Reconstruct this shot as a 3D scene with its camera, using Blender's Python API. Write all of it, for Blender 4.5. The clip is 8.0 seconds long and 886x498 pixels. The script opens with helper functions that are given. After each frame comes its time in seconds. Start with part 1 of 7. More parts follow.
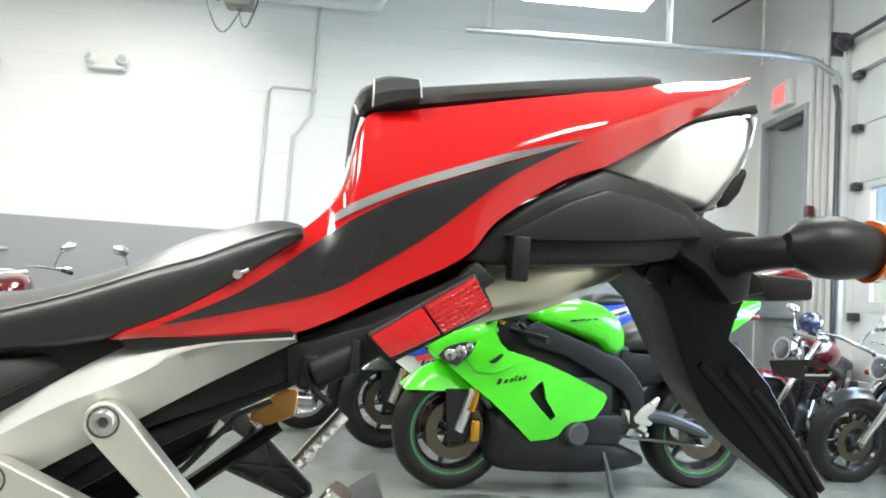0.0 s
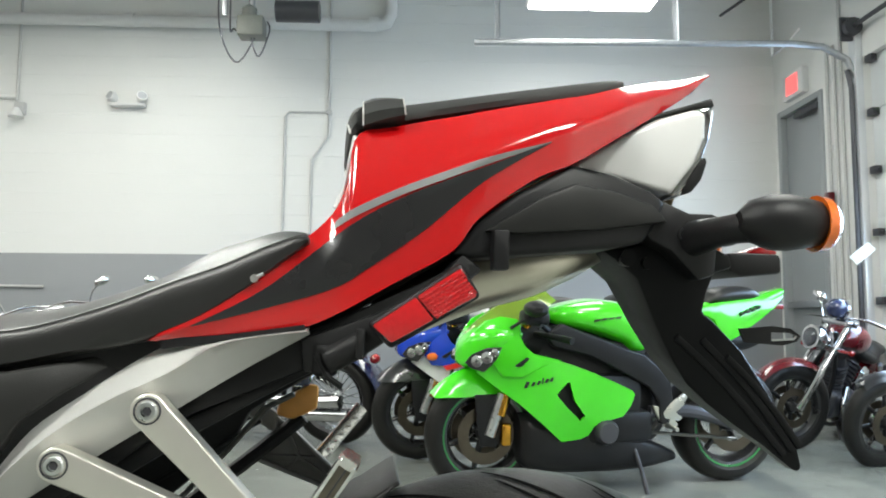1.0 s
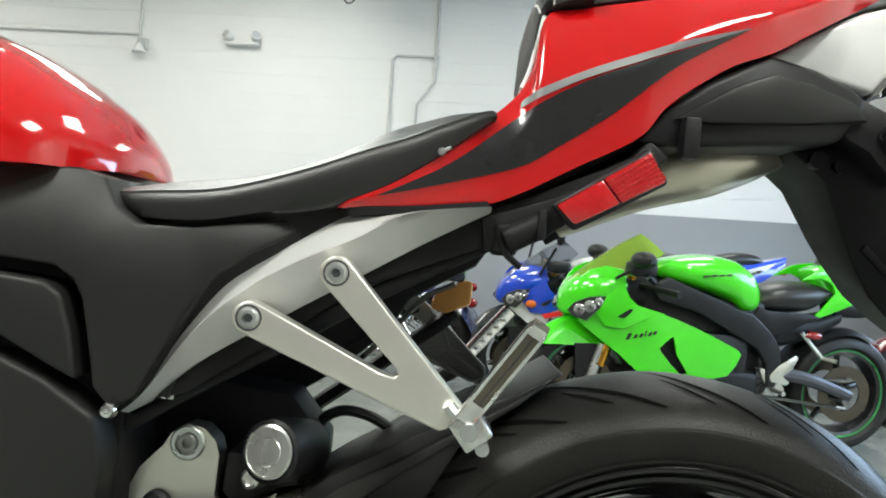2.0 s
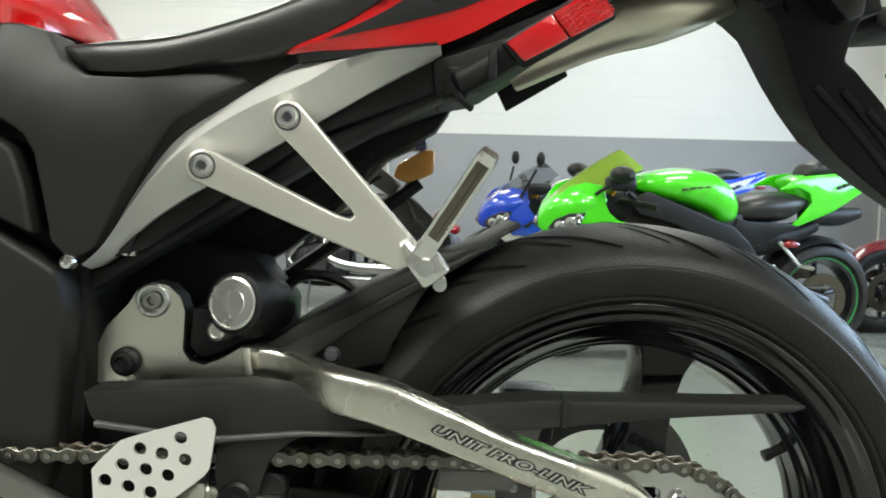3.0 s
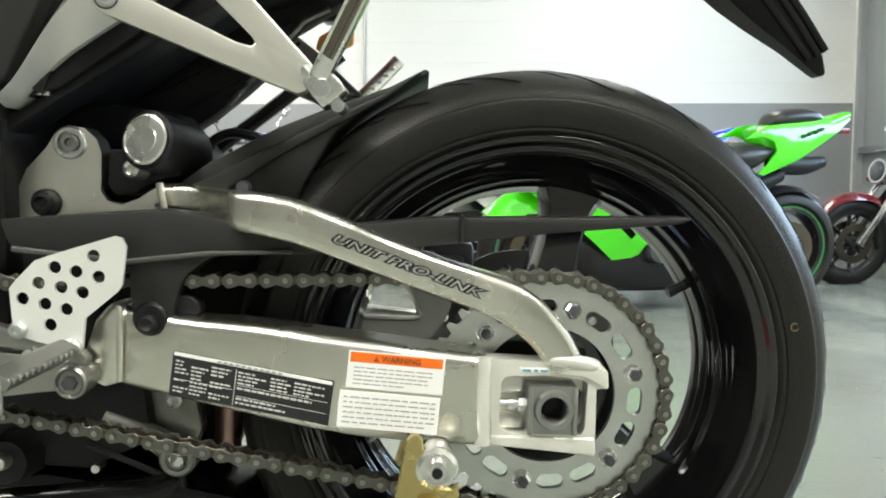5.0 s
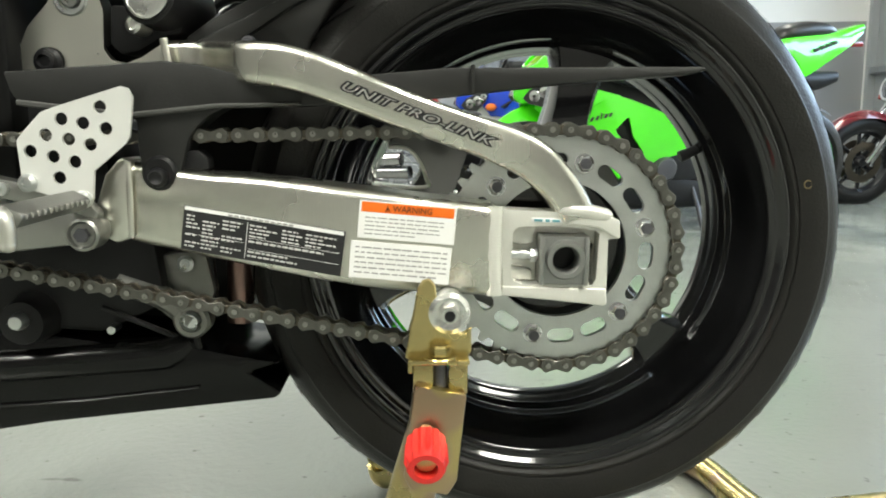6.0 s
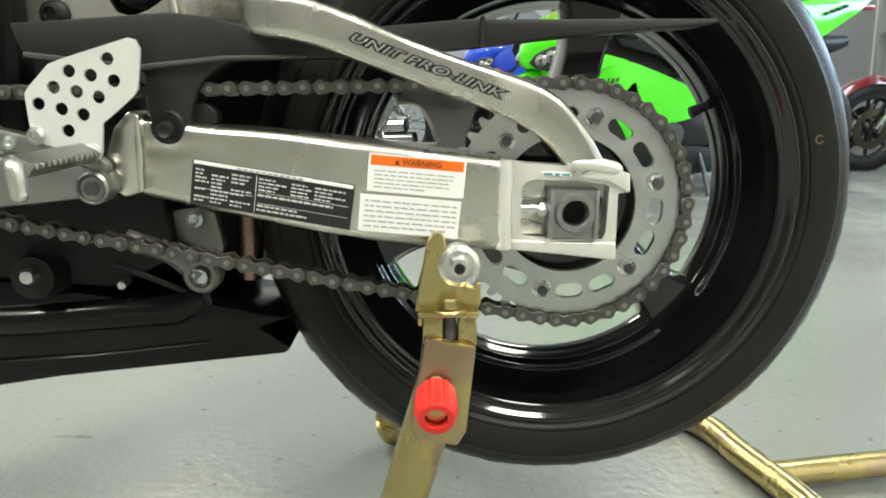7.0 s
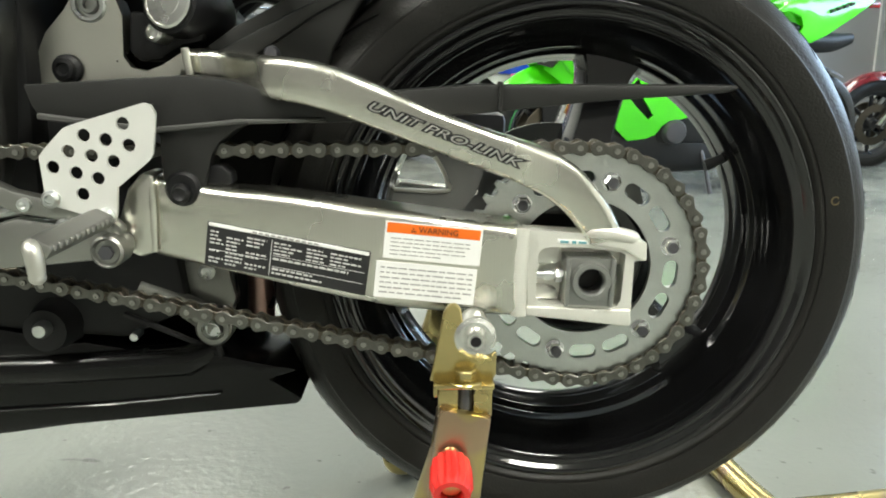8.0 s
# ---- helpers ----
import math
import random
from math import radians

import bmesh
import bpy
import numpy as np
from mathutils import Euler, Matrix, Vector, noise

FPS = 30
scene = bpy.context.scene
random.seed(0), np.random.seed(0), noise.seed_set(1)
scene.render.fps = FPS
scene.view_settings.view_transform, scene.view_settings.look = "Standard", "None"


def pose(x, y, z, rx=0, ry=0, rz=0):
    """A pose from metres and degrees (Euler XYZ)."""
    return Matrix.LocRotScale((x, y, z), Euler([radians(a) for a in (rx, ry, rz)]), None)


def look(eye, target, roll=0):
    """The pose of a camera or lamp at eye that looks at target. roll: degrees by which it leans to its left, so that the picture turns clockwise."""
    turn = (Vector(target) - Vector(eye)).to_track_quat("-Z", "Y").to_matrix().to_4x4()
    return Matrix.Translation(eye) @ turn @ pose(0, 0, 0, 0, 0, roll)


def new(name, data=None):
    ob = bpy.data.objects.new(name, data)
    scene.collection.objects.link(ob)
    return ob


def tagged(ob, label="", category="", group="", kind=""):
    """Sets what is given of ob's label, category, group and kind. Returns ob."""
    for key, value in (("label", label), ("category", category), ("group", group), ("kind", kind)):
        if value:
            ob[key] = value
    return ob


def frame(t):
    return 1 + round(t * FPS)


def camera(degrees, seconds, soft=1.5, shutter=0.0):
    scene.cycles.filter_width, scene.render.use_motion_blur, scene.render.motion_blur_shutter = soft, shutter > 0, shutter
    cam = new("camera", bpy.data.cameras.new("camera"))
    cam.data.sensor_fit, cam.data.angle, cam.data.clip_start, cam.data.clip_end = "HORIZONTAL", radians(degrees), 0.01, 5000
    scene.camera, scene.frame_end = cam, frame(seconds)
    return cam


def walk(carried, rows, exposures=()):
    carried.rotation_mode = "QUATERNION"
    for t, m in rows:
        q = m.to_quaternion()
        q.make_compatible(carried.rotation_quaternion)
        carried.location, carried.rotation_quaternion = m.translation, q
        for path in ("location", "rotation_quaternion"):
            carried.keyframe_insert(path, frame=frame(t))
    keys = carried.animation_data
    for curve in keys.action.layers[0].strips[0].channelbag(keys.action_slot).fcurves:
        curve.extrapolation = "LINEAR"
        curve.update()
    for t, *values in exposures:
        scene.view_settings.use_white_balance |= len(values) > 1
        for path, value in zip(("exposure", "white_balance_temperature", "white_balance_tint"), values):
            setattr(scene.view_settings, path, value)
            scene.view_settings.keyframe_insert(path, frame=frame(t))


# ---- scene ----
cam = camera(59.7, 8.0, soft=1.9)
PATH = [
    (0, (-0.1596, -0.6040, 0.8532), (0.1120, 1.3709, 1.0136), 3.87),
    (0.5, (-0.1447, -0.6680, 0.8508), (0.0880, 1.3080, 1.0541), 1.49),
    (1, (-0.1391, -0.6837, 0.8344), (0.0643, 1.2967, 1.0253), 0.30),
    (1.5, (-0.1608, -0.6851, 0.8018), (-0.0488, 1.3074, 0.9331), 1.34),
    (2, (-0.2115, -0.6706, 0.7712), (-0.2370, 1.3281, 0.8377), 4.01),
    (3.5, (-0.1431, -0.6857, 0.6583), (-0.1069, 1.3102, 0.5343), 1.08),
    (4, (-0.1077, -0.7001, 0.6283), (-0.0749, 1.2973, 0.5324), 0.98),
    (5.5, (-0.1120, -0.7184, 0.5290), (-0.0534, 1.2710, 0.3324), -0.14),
    (6, (-0.1147, -0.7188, 0.4961), (-0.0726, 1.2578, 0.1944), -0.34),
    (6.5, (-0.1150, -0.7196, 0.4830), (-0.0846, 1.2440, 0.1045), -0.14),
    (7, (-0.1190, -0.7206, 0.4841), (-0.0887, 1.2424, 0.1025), -0.34),
    (7.5, (-0.1266, -0.7189, 0.5013), (-0.1132, 1.2364, 0.0810), -0.34),
    (8, (-0.1335, -0.7048, 0.5527), (-0.0972, 1.2479, 0.1219), 0.34),
]
walk(cam, [(t, look(eye, target, roll)) for t, eye, target, roll in PATH],
     [(0.0, 0.36, 6500, 5.5), (0.5, 0.13, 6500, 4.5), (1.0, -0.02, 6500, 4.5), (1.5, -0.04, 6500, 4), (2.0, -0.02, 6500, 3.8), (3.5, 0.06, 6750, 3), (4.0, 0.1, 6750, 3.5), (5.5, 0.32, 6800, 3), (8.0, 0.32, 6800, 3)])

# ---- light ----
world = bpy.data.worlds.new("world")
scene.world = world
world.use_nodes = True
wn = world.node_tree.nodes
sky = wn.new("ShaderNodeTexSky")
sky.sky_type, sky.sun_disc, sky.sun_elevation, sky.sun_rotation = "NISHITA", False, radians(38), radians(120)
wn["Background"].inputs["Strength"].default_value = 0.15
world.node_tree.links.new(sky.outputs[0], wn["Background"].inputs["Color"])
sun = new("sun", bpy.data.lights.new("sun", "SUN"))
sun.data.energy, sun.data.angle, sun.data.color = 2.5, radians(0.6), (1.0, 0.95, 0.88)
sun.matrix_world = look((8, -4, 7), (0, 0, 0))


def area(name, eye, target, sx, sy, power, color):
    ob = new(name, bpy.data.lights.new(name, "AREA"))
    ob.data.shape, ob.data.size, ob.data.size_y = "RECTANGLE", sx, sy
    ob.data.energy, ob.data.color = power, color
    ob.matrix_world = look(eye, target)
    return ob


# ---- materials ----
def mk(name, color, rough=0.5, metal=0.0, coat=0.0, var=0.08, vscale=18.0, bump=0.05, bscale=180.0, rvar=0.1, fleck=None, spec=0.5):
    """A node material: two scales of colour variation, roughness variation and a fine bump."""
    m = bpy.data.materials.new(name)
    m.use_nodes = True
    nt = m.node_tree
    b = nt.nodes["Principled BSDF"]
    b.inputs["Metallic"].default_value, b.inputs["Coat Weight"].default_value = metal, coat
    b.inputs["Coat Roughness"].default_value = 0.04
    b.inputs["Specular IOR Level"].default_value = spec
    tc = nt.nodes.new("ShaderNodeTexCoord")

    def noise_node(scale, detail=4):
        n = nt.nodes.new("ShaderNodeTexNoise")
        n.inputs["Scale"].default_value, n.inputs["Detail"].default_value = scale, detail
        nt.links.new(tc.outputs["Object"], n.inputs["Vector"])
        return n
    big, small = noise_node(vscale), noise_node(bscale, 3)
    ramp = nt.nodes.new("ShaderNodeMix")
    ramp.data_type = "RGBA"
    ramp.inputs["A"].default_value = (*[c * (1 - var) for c in color], 1)
    ramp.inputs["B"].default_value = (*[min(1, c * (1 + var)) for c in color], 1)
    nt.links.new(big.outputs["Fac"], ramp.inputs["Factor"])
    out = ramp.outputs["Result"]
    if fleck:
        f = noise_node(fleck[0], 2)
        cut = nt.nodes.new("ShaderNodeMapRange")
        cut.inputs["From Min"].default_value, cut.inputs["From Max"].default_value = fleck[1], fleck[1] + 0.06
        nt.links.new(f.outputs["Fac"], cut.inputs["Value"])
        mixed = nt.nodes.new("ShaderNodeMix")
        mixed.data_type = "RGBA"
        nt.links.new(cut.outputs["Result"], mixed.inputs["Factor"])
        nt.links.new(out, mixed.inputs["A"])
        mixed.inputs["B"].default_value = (*fleck[2], 1)
        out = mixed.outputs["Result"]
    nt.links.new(out, b.inputs["Base Color"])
    rr = nt.nodes.new("ShaderNodeMapRange")
    rr.inputs["To Min"].default_value, rr.inputs["To Max"].default_value = max(0.02, rough - rvar), min(1, rough + rvar)
    nt.links.new(big.outputs["Fac"], rr.inputs["Value"])
    nt.links.new(rr.outputs["Result"], b.inputs["Roughness"])
    if bump:
        bp = nt.nodes.new("ShaderNodeBump")
        bp.inputs["Strength"].default_value, bp.inputs["Distance"].default_value = bump, 0.002
        nt.links.new(small.outputs["Fac"], bp.inputs["Height"])
        nt.links.new(bp.outputs["Normal"], b.inputs["Normal"])
    return m


def brushed(name, color, rough, direction=(1, 40, 40), strength=0.12):
    """Metal with fine brush marks along one axis."""
    m = mk(name, color, rough, 1.0, bump=0, var=0.14, vscale=9)
    nt = m.node_tree
    wide = nt.nodes.new("ShaderNodeTexNoise")
    wide.inputs["Scale"].default_value, wide.inputs["Detail"].default_value = 1.1, 3
    tc, mp, n, bp = (nt.nodes.new("ShaderNode" + k) for k in ("TexCoord", "Mapping", "TexNoise", "Bump"))
    mp.inputs["Scale"].default_value = direction
    n.inputs["Scale"].default_value, n.inputs["Detail"].default_value = 22, 5
    bp.inputs["Strength"].default_value, bp.inputs["Distance"].default_value = strength, 0.001
    nt.links.new(tc.outputs["Object"], mp.inputs["Vector"])
    nt.links.new(mp.outputs["Vector"], n.inputs["Vector"])
    add = nt.nodes.new("ShaderNodeMath")
    add.operation = "MULTIPLY_ADD"
    add.inputs[1].default_value = 2.2
    nt.links.new(mp.outputs["Vector"], wide.inputs["Vector"])
    nt.links.new(wide.outputs["Fac"], add.inputs[0])
    nt.links.new(n.outputs["Fac"], add.inputs[2])
    nt.links.new(add.outputs[0], bp.inputs["Height"])
    slow_map, slow, wave = (nt.nodes.new("ShaderNode" + k) for k in ("Mapping", "TexNoise", "Bump"))
    slow_map.inputs["Scale"].default_value = (1, 1, 0.12)
    slow.inputs["Scale"].default_value, slow.inputs["Detail"].default_value = 11, 1
    wave.inputs["Strength"].default_value, wave.inputs["Distance"].default_value = 1.0, 0.022
    nt.links.new(tc.outputs["Object"], slow_map.inputs["Vector"])
    nt.links.new(slow_map.outputs["Vector"], slow.inputs["Vector"])
    nt.links.new(slow.outputs["Fac"], wave.inputs["Height"])
    nt.links.new(wave.outputs["Normal"], bp.inputs["Normal"])
    nt.links.new(bp.outputs["Normal"], nt.nodes["Principled BSDF"].inputs["Normal"])
    return m


def glassy(name, color, rough=0.05, trans=0.9):
    m = mk(name, color, rough, 0, bump=0, rvar=0.02)
    m.node_tree.nodes["Principled BSDF"].inputs["Transmission Weight"].default_value = trans
    m.node_tree.nodes["Principled BSDF"].inputs["IOR"].default_value = 1.45
    return m


def glowing(name, color, strength):
    m = mk(name, color, 0.5, bump=0)
    b = m.node_tree.nodes["Principled BSDF"]
    b.inputs["Emission Color"].default_value, b.inputs["Emission Strength"].default_value = (*color, 1), strength
    return m


RED = mk("red_paint", (0.56, 0.004, 0.006), 0.12, coat=1.0, var=0.05, bump=0.0, spec=0.4)
STRIPE_BLACK = mk("stripe_black", (0.012, 0.012, 0.013), 0.3, coat=0.5, bump=0.0)
STRIPE_GREY = mk("stripe_grey", (0.20, 0.20, 0.20), 0.4, 0.1, coat=0.3, bump=0.0)
BLACK_PLASTIC = mk("black_plastic", (0.010, 0.010, 0.011), 0.42, var=0.25, vscale=30, bump=0.15, bscale=900, spec=0.32)
COVER_PLASTIC = mk("charcoal_plastic", (0.0145, 0.0145, 0.0138), 0.48, var=0.18, vscale=7, bump=0.12, bscale=900, spec=0.38)
# Near-black of black parts, also used as painted shade in holes and gaps.
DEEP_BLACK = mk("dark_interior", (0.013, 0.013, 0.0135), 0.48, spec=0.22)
VINYL = mk("seat_vinyl", (0.017, 0.017, 0.0165), 0.36, var=0.15, bump=0.08, bscale=600, rvar=0.08, spec=0.5)
SEAT_SIDE = mk("seat_side_vinyl", (0.02, 0.02, 0.02), 0.55, bump=0.3, bscale=600)
SILVER = mk("silver_paint", (0.62, 0.62, 0.60), 0.36, 0.15, coat=0.4, var=0.04, bump=0.03, bscale=1500)
ALU = brushed("brushed_aluminium", (0.70, 0.69, 0.62), 0.27, (45, 45, 1), strength=0.2)
ALU_SATIN = mk("satin_aluminium", (0.74, 0.73, 0.66), 0.3, 1.0, var=0.06, bump=0.04, bscale=500)
ALU_LIGHT = mk("machined_aluminium", (0.78, 0.78, 0.75), 0.28, 1.0, var=0.05, bump=0.05)
ZINC = mk("zinc_sprocket_plate", (0.60, 0.62, 0.60), 0.36, 1.0, var=0.16, vscale=40, bump=0.12, bscale=300)
AXLE_GREY = mk("grey_block_steel", (0.34, 0.345, 0.33), 0.42, 0.9, var=0.1, vscale=60, bump=0.1)
DROP_ALU = mk("pale_cast_dropout", (0.80, 0.79, 0.73), 0.36, 0.55, var=0.05, vscale=40, bump=0.12, bscale=500)
STEEL = mk("zinc_steel", (0.68, 0.70, 0.69), 0.3, 1.0, var=0.14, vscale=60, bump=0.06)
CHROME = mk("chrome", (0.8, 0.8, 0.8), 0.08, 1.0, bump=0, var=0.03, rvar=0.04)
CHAIN = mk("chain_steel", (0.15, 0.147, 0.132), 0.34, 0.9, var=0.3, vscale=120, bump=0.1)
RUBBER = mk("tyre_rubber", (0.0125, 0.012, 0.011), 0.42, var=0.3, vscale=16, bump=0.3, bscale=420, spec=0.27, fleck=(45, 0.74, (0.022, 0.021, 0.019)))
# Near-black of the groove strips: the depth's shade is put into colour.
GROOVE = mk("tyre_groove", (0.005, 0.005, 0.005), 0.9, spec=0.02)
RIM_BLACK = mk("gloss_black_rim", (0.006, 0.006, 0.0065), 0.1, coat=0.6, bump=0.0, rvar=0.04, spec=0.45)
GOLD = mk("gold_zinc_plating", (0.56, 0.46, 0.21), 0.27, 1.0, var=0.2, vscale=14, bump=0.06, fleck=(13, 0.55, (0.50, 0.37, 0.24)))
RED_PLASTIC = mk("red_plastic", (0.72, 0.03, 0.025), 0.35, bump=0.05)
RED_LENS = mk("red_lens", (0.24, 0.002, 0.004), 0.12, coat=0.8, var=0.3, vscale=300, bump=0.3, bscale=260)
ORANGE_LENS = mk("orange_lens", (0.85, 0.17, 0.015), 0.12, coat=1.0, var=0.15, vscale=200, bump=0.1, bscale=300)
LABEL_WHITE = mk("label_white", (0.8, 0.8, 0.78), 0.4, var=0.03, bump=0.02)
LABEL_BLACK = mk("label_black", (0.015, 0.015, 0.016), 0.4, bump=0.02)
LABEL_ORANGE = mk("label_orange", (0.85, 0.16, 0.012), 0.4, var=0.03, bump=0.02)
PRINT = mk("label_print", (0.30, 0.30, 0.29), 0.5, bump=0)
PRINT_PALE = mk("label_pale_print", (0.55, 0.55, 0.53), 0.5, bump=0)
HEAT = mk("heat_brown_metal", (0.42, 0.32, 0.17), 0.3, 1.0, var=0.3, vscale=20)
MUFFLER = mk("satin_muffler_cover", (0.80, 0.80, 0.79), 0.36, 0.25, var=0.04, bump=0.05, bscale=900)
GREEN = mk("lime_green_paint", (0.075, 0.72, 0.012), 0.22, coat=1.0, var=0.05, bump=0)
BLUE = mk("blue_paint", (0.012, 0.06, 0.55), 0.22, coat=1.0, var=0.06, bump=0)
MAROON = mk("maroon_paint", (0.11, 0.004, 0.008), 0.2, coat=1.0, bump=0)
NAVY = mk("navy_paint", (0.02, 0.03, 0.09), 0.2, coat=1.0, bump=0)
WHITE_PAINT = mk("white_panel_paint", (0.75, 0.75, 0.74), 0.3, coat=0.6, bump=0)
GREEN_SCREEN = glassy("green_tinted_screen", (0.30, 0.48, 0.05), 0.05, 0.5)
SMOKE_SCREEN = glassy("smoke_screen", (0.3, 0.32, 0.36), 0.05, 0.8)
LAMP_GLASS = glassy("headlamp_glass", (0.85, 0.88, 0.9), 0.05, 0.5)
FORK_GOLD = mk("gold_fork", (0.75, 0.38, 0.05), 0.25, 1.0)
GREEN_RIM = mk("green_rim_tape", (0.02, 0.19, 0.045), 0.3, coat=0.5, bump=0)
WALL_WHITE = mk("white_wall_paint", (0.80, 0.80, 0.78), 0.55, var=0.03, vscale=1.2, bump=0.25, bscale=60)
UNSEEN_DARK = mk("unseen_wall_dark", (0.2, 0.195, 0.19), 0.6, var=0.1, vscale=1)
WALL_GREY = mk("grey_wall_paint", (0.30, 0.31, 0.32), 0.5, var=0.05, vscale=2, bump=0.25, bscale=60)
DOOR_GREY = mk("grey_door_paint", (0.33, 0.35, 0.36), 0.4, var=0.04, vscale=3)
PANEL_WHITE = mk("white_steel_panel", (0.72, 0.74, 0.76), 0.4, var=0.03, vscale=3)
CEIL = mk("ceiling_white", (0.62, 0.62, 0.61), 0.8, var=0.05, vscale=2)
GALV = mk("galvanised_steel", (0.5, 0.52, 0.54), 0.38, 0.9, var=0.2, vscale=30)
DARK_STEEL = mk("dark_steel", (0.09, 0.09, 0.10), 0.4, 0.6)
PIPE_WHITE = mk("white_painted_pipe", (0.75, 0.75, 0.74), 0.4, var=0.03)
CONDUIT = mk("painted_conduit", (0.55, 0.55, 0.54), 0.45, var=0.05)
TUBE = glowing("lit_tube", (1.0, 0.98, 0.94), 9.0)
EXIT_RED = glowing("exit_glow", (1.0, 0.10, 0.10), 1.6)
PAPER = mk("paper_tag", (0.75, 0.75, 0.66), 0.6)
WINDOW = glassy("window_glass", (0.95, 0.97, 1.0), 0.02, 1.0)


def floor_material():
    """Grey sealed concrete: soft patches, dark scuffs, and a worn satin coat that ripples."""
    m = mk("sealed_concrete", (0.205, 0.218, 0.197), 0.2, var=0.12, vscale=2.2, bump=0, coat=0.0, spec=0.40, fleck=(42, 0.69, (0.12, 0.12, 0.11)))
    nt = m.node_tree
    b = nt.nodes["Principled BSDF"]
    tc = nt.nodes.new("ShaderNodeTexCoord")

    def noise_of(scale, detail):
        n = nt.nodes.new("ShaderNodeTexNoise")
        n.inputs["Scale"].default_value, n.inputs["Detail"].default_value = scale, detail
        nt.links.new(tc.outputs["Object"], n.inputs["Vector"])
        return n
    worn, ripple, fine = noise_of(4.0, 2), noise_of(62, 2), noise_of(300, 2)
    rr = nt.nodes.new("ShaderNodeMapRange")
    rr.inputs["From Min"].default_value, rr.inputs["From Max"].default_value = 0.30, 0.72
    rr.inputs["To Min"].default_value, rr.inputs["To Max"].default_value = 0.16, 0.27
    nt.links.new(worn.outputs["Fac"], rr.inputs["Value"])
    nt.links.new(rr.outputs["Result"], b.inputs["Roughness"])
    last = None
    for n, strength, dist in ((ripple, 0.8, 0.0016), (fine, 0.3, 0.0006)):
        bp_ = nt.nodes.new("ShaderNodeBump")
        bp_.inputs["Strength"].default_value, bp_.inputs["Distance"].default_value = strength, dist
        nt.links.new(n.outputs["Fac"], bp_.inputs["Height"])
        if last:
            nt.links.new(last.outputs["Normal"], bp_.inputs["Normal"])
        last = bp_
    nt.links.new(last.outputs["Normal"], b.inputs["Normal"])
    # short dark scuffs: a stretched, thresholded noise
    mp, sc, th, mix = (nt.nodes.new("ShaderNode" + k) for k in ("Mapping", "TexNoise", "MapRange", "Mix"))
    mp.inputs["Scale"].default_value, mp.inputs["Rotation"].default_value = (9, 24, 1), (0, 0, 0.4)
    sc.inputs["Scale"].default_value, sc.inputs["Detail"].default_value = 1.0, 2
    th.inputs["From Min"].default_value, th.inputs["From Max"].default_value, th.inputs["To Max"].default_value = 0.71, 0.76, 0.55
    mix.data_type = "RGBA"
    mix.inputs["B"].default_value = (0.07, 0.07, 0.066, 1)
    nt.links.new(tc.outputs["Object"], mp.inputs["Vector"])
    nt.links.new(mp.outputs["Vector"], sc.inputs["Vector"])
    nt.links.new(sc.outputs["Fac"], th.inputs["Value"])
    nt.links.new(th.outputs["Result"], mix.inputs["Factor"])
    nt.links.new(b.inputs["Base Color"].links[0].from_socket, mix.inputs["A"])
    nt.links.new(mix.outputs["Result"], b.inputs["Base Color"])
    return m


FLOOR = floor_material()


# ---- shape helpers ----
def part(name, bm, material, parent=None, label="", smooth=35, kind=""):
    """Links a bmesh as one mesh object under a thing or a part."""
    bmesh.ops.remove_doubles(bm, verts=bm.verts, dist=1e-6)
    bmesh.ops.recalc_face_normals(bm, faces=bm.faces)
    me = bpy.data.meshes.new(name)
    bm.to_mesh(me)
    bm.free()
    return link(name, me, material, parent, label, smooth, kind)


def link(name, me, material=None, parent=None, label="", smooth=35, kind=""):
    if material is not None and not me.materials:
        for k in material if isinstance(material, (list, tuple)) else [material]:
            me.materials.append(k)
    if smooth:
        me.polygons.foreach_set("use_smooth", [True] * len(me.polygons))
        me.set_sharp_from_angle(angle=radians(smooth))
    ob = new(name, me)
    ob.parent = parent
    return tagged(ob, label, "", "", kind)


def root(name, label, category, m=None, group="", kind=""):
    ob = new(name)
    ob.empty_display_size = 0.1
    ob.matrix_basis = m if m is not None else Matrix()
    return tagged(ob, label, category, group, kind)


def spline(pts, n, closed=False):
    """n points on a Catmull-Rom curve through pts (any dimension)."""
    p = np.array(pts, float)
    k = len(p)
    out = []
    span = k if closed else k - 1
    for s in np.linspace(0, span, n, endpoint=not closed):
        i = min(int(s), span - 1)
        f = s - i
        if closed:
            a, b, c, d = p[(i - 1) % k], p[i % k], p[(i + 1) % k], p[(i + 2) % k]
        else:
            a, b, c, d = p[max(i - 1, 0)], p[i], p[i + 1], p[min(i + 2, k - 1)]
        out.append(0.5 * (2 * b + (c - a) * f + (2 * a - 5 * b + 4 * c - d) * f * f + (3 * b - a - 3 * c + d) * f ** 3))
    return np.array(out)


def curve1(x, xs, ys):
    return float(np.interp(x, xs, ys))


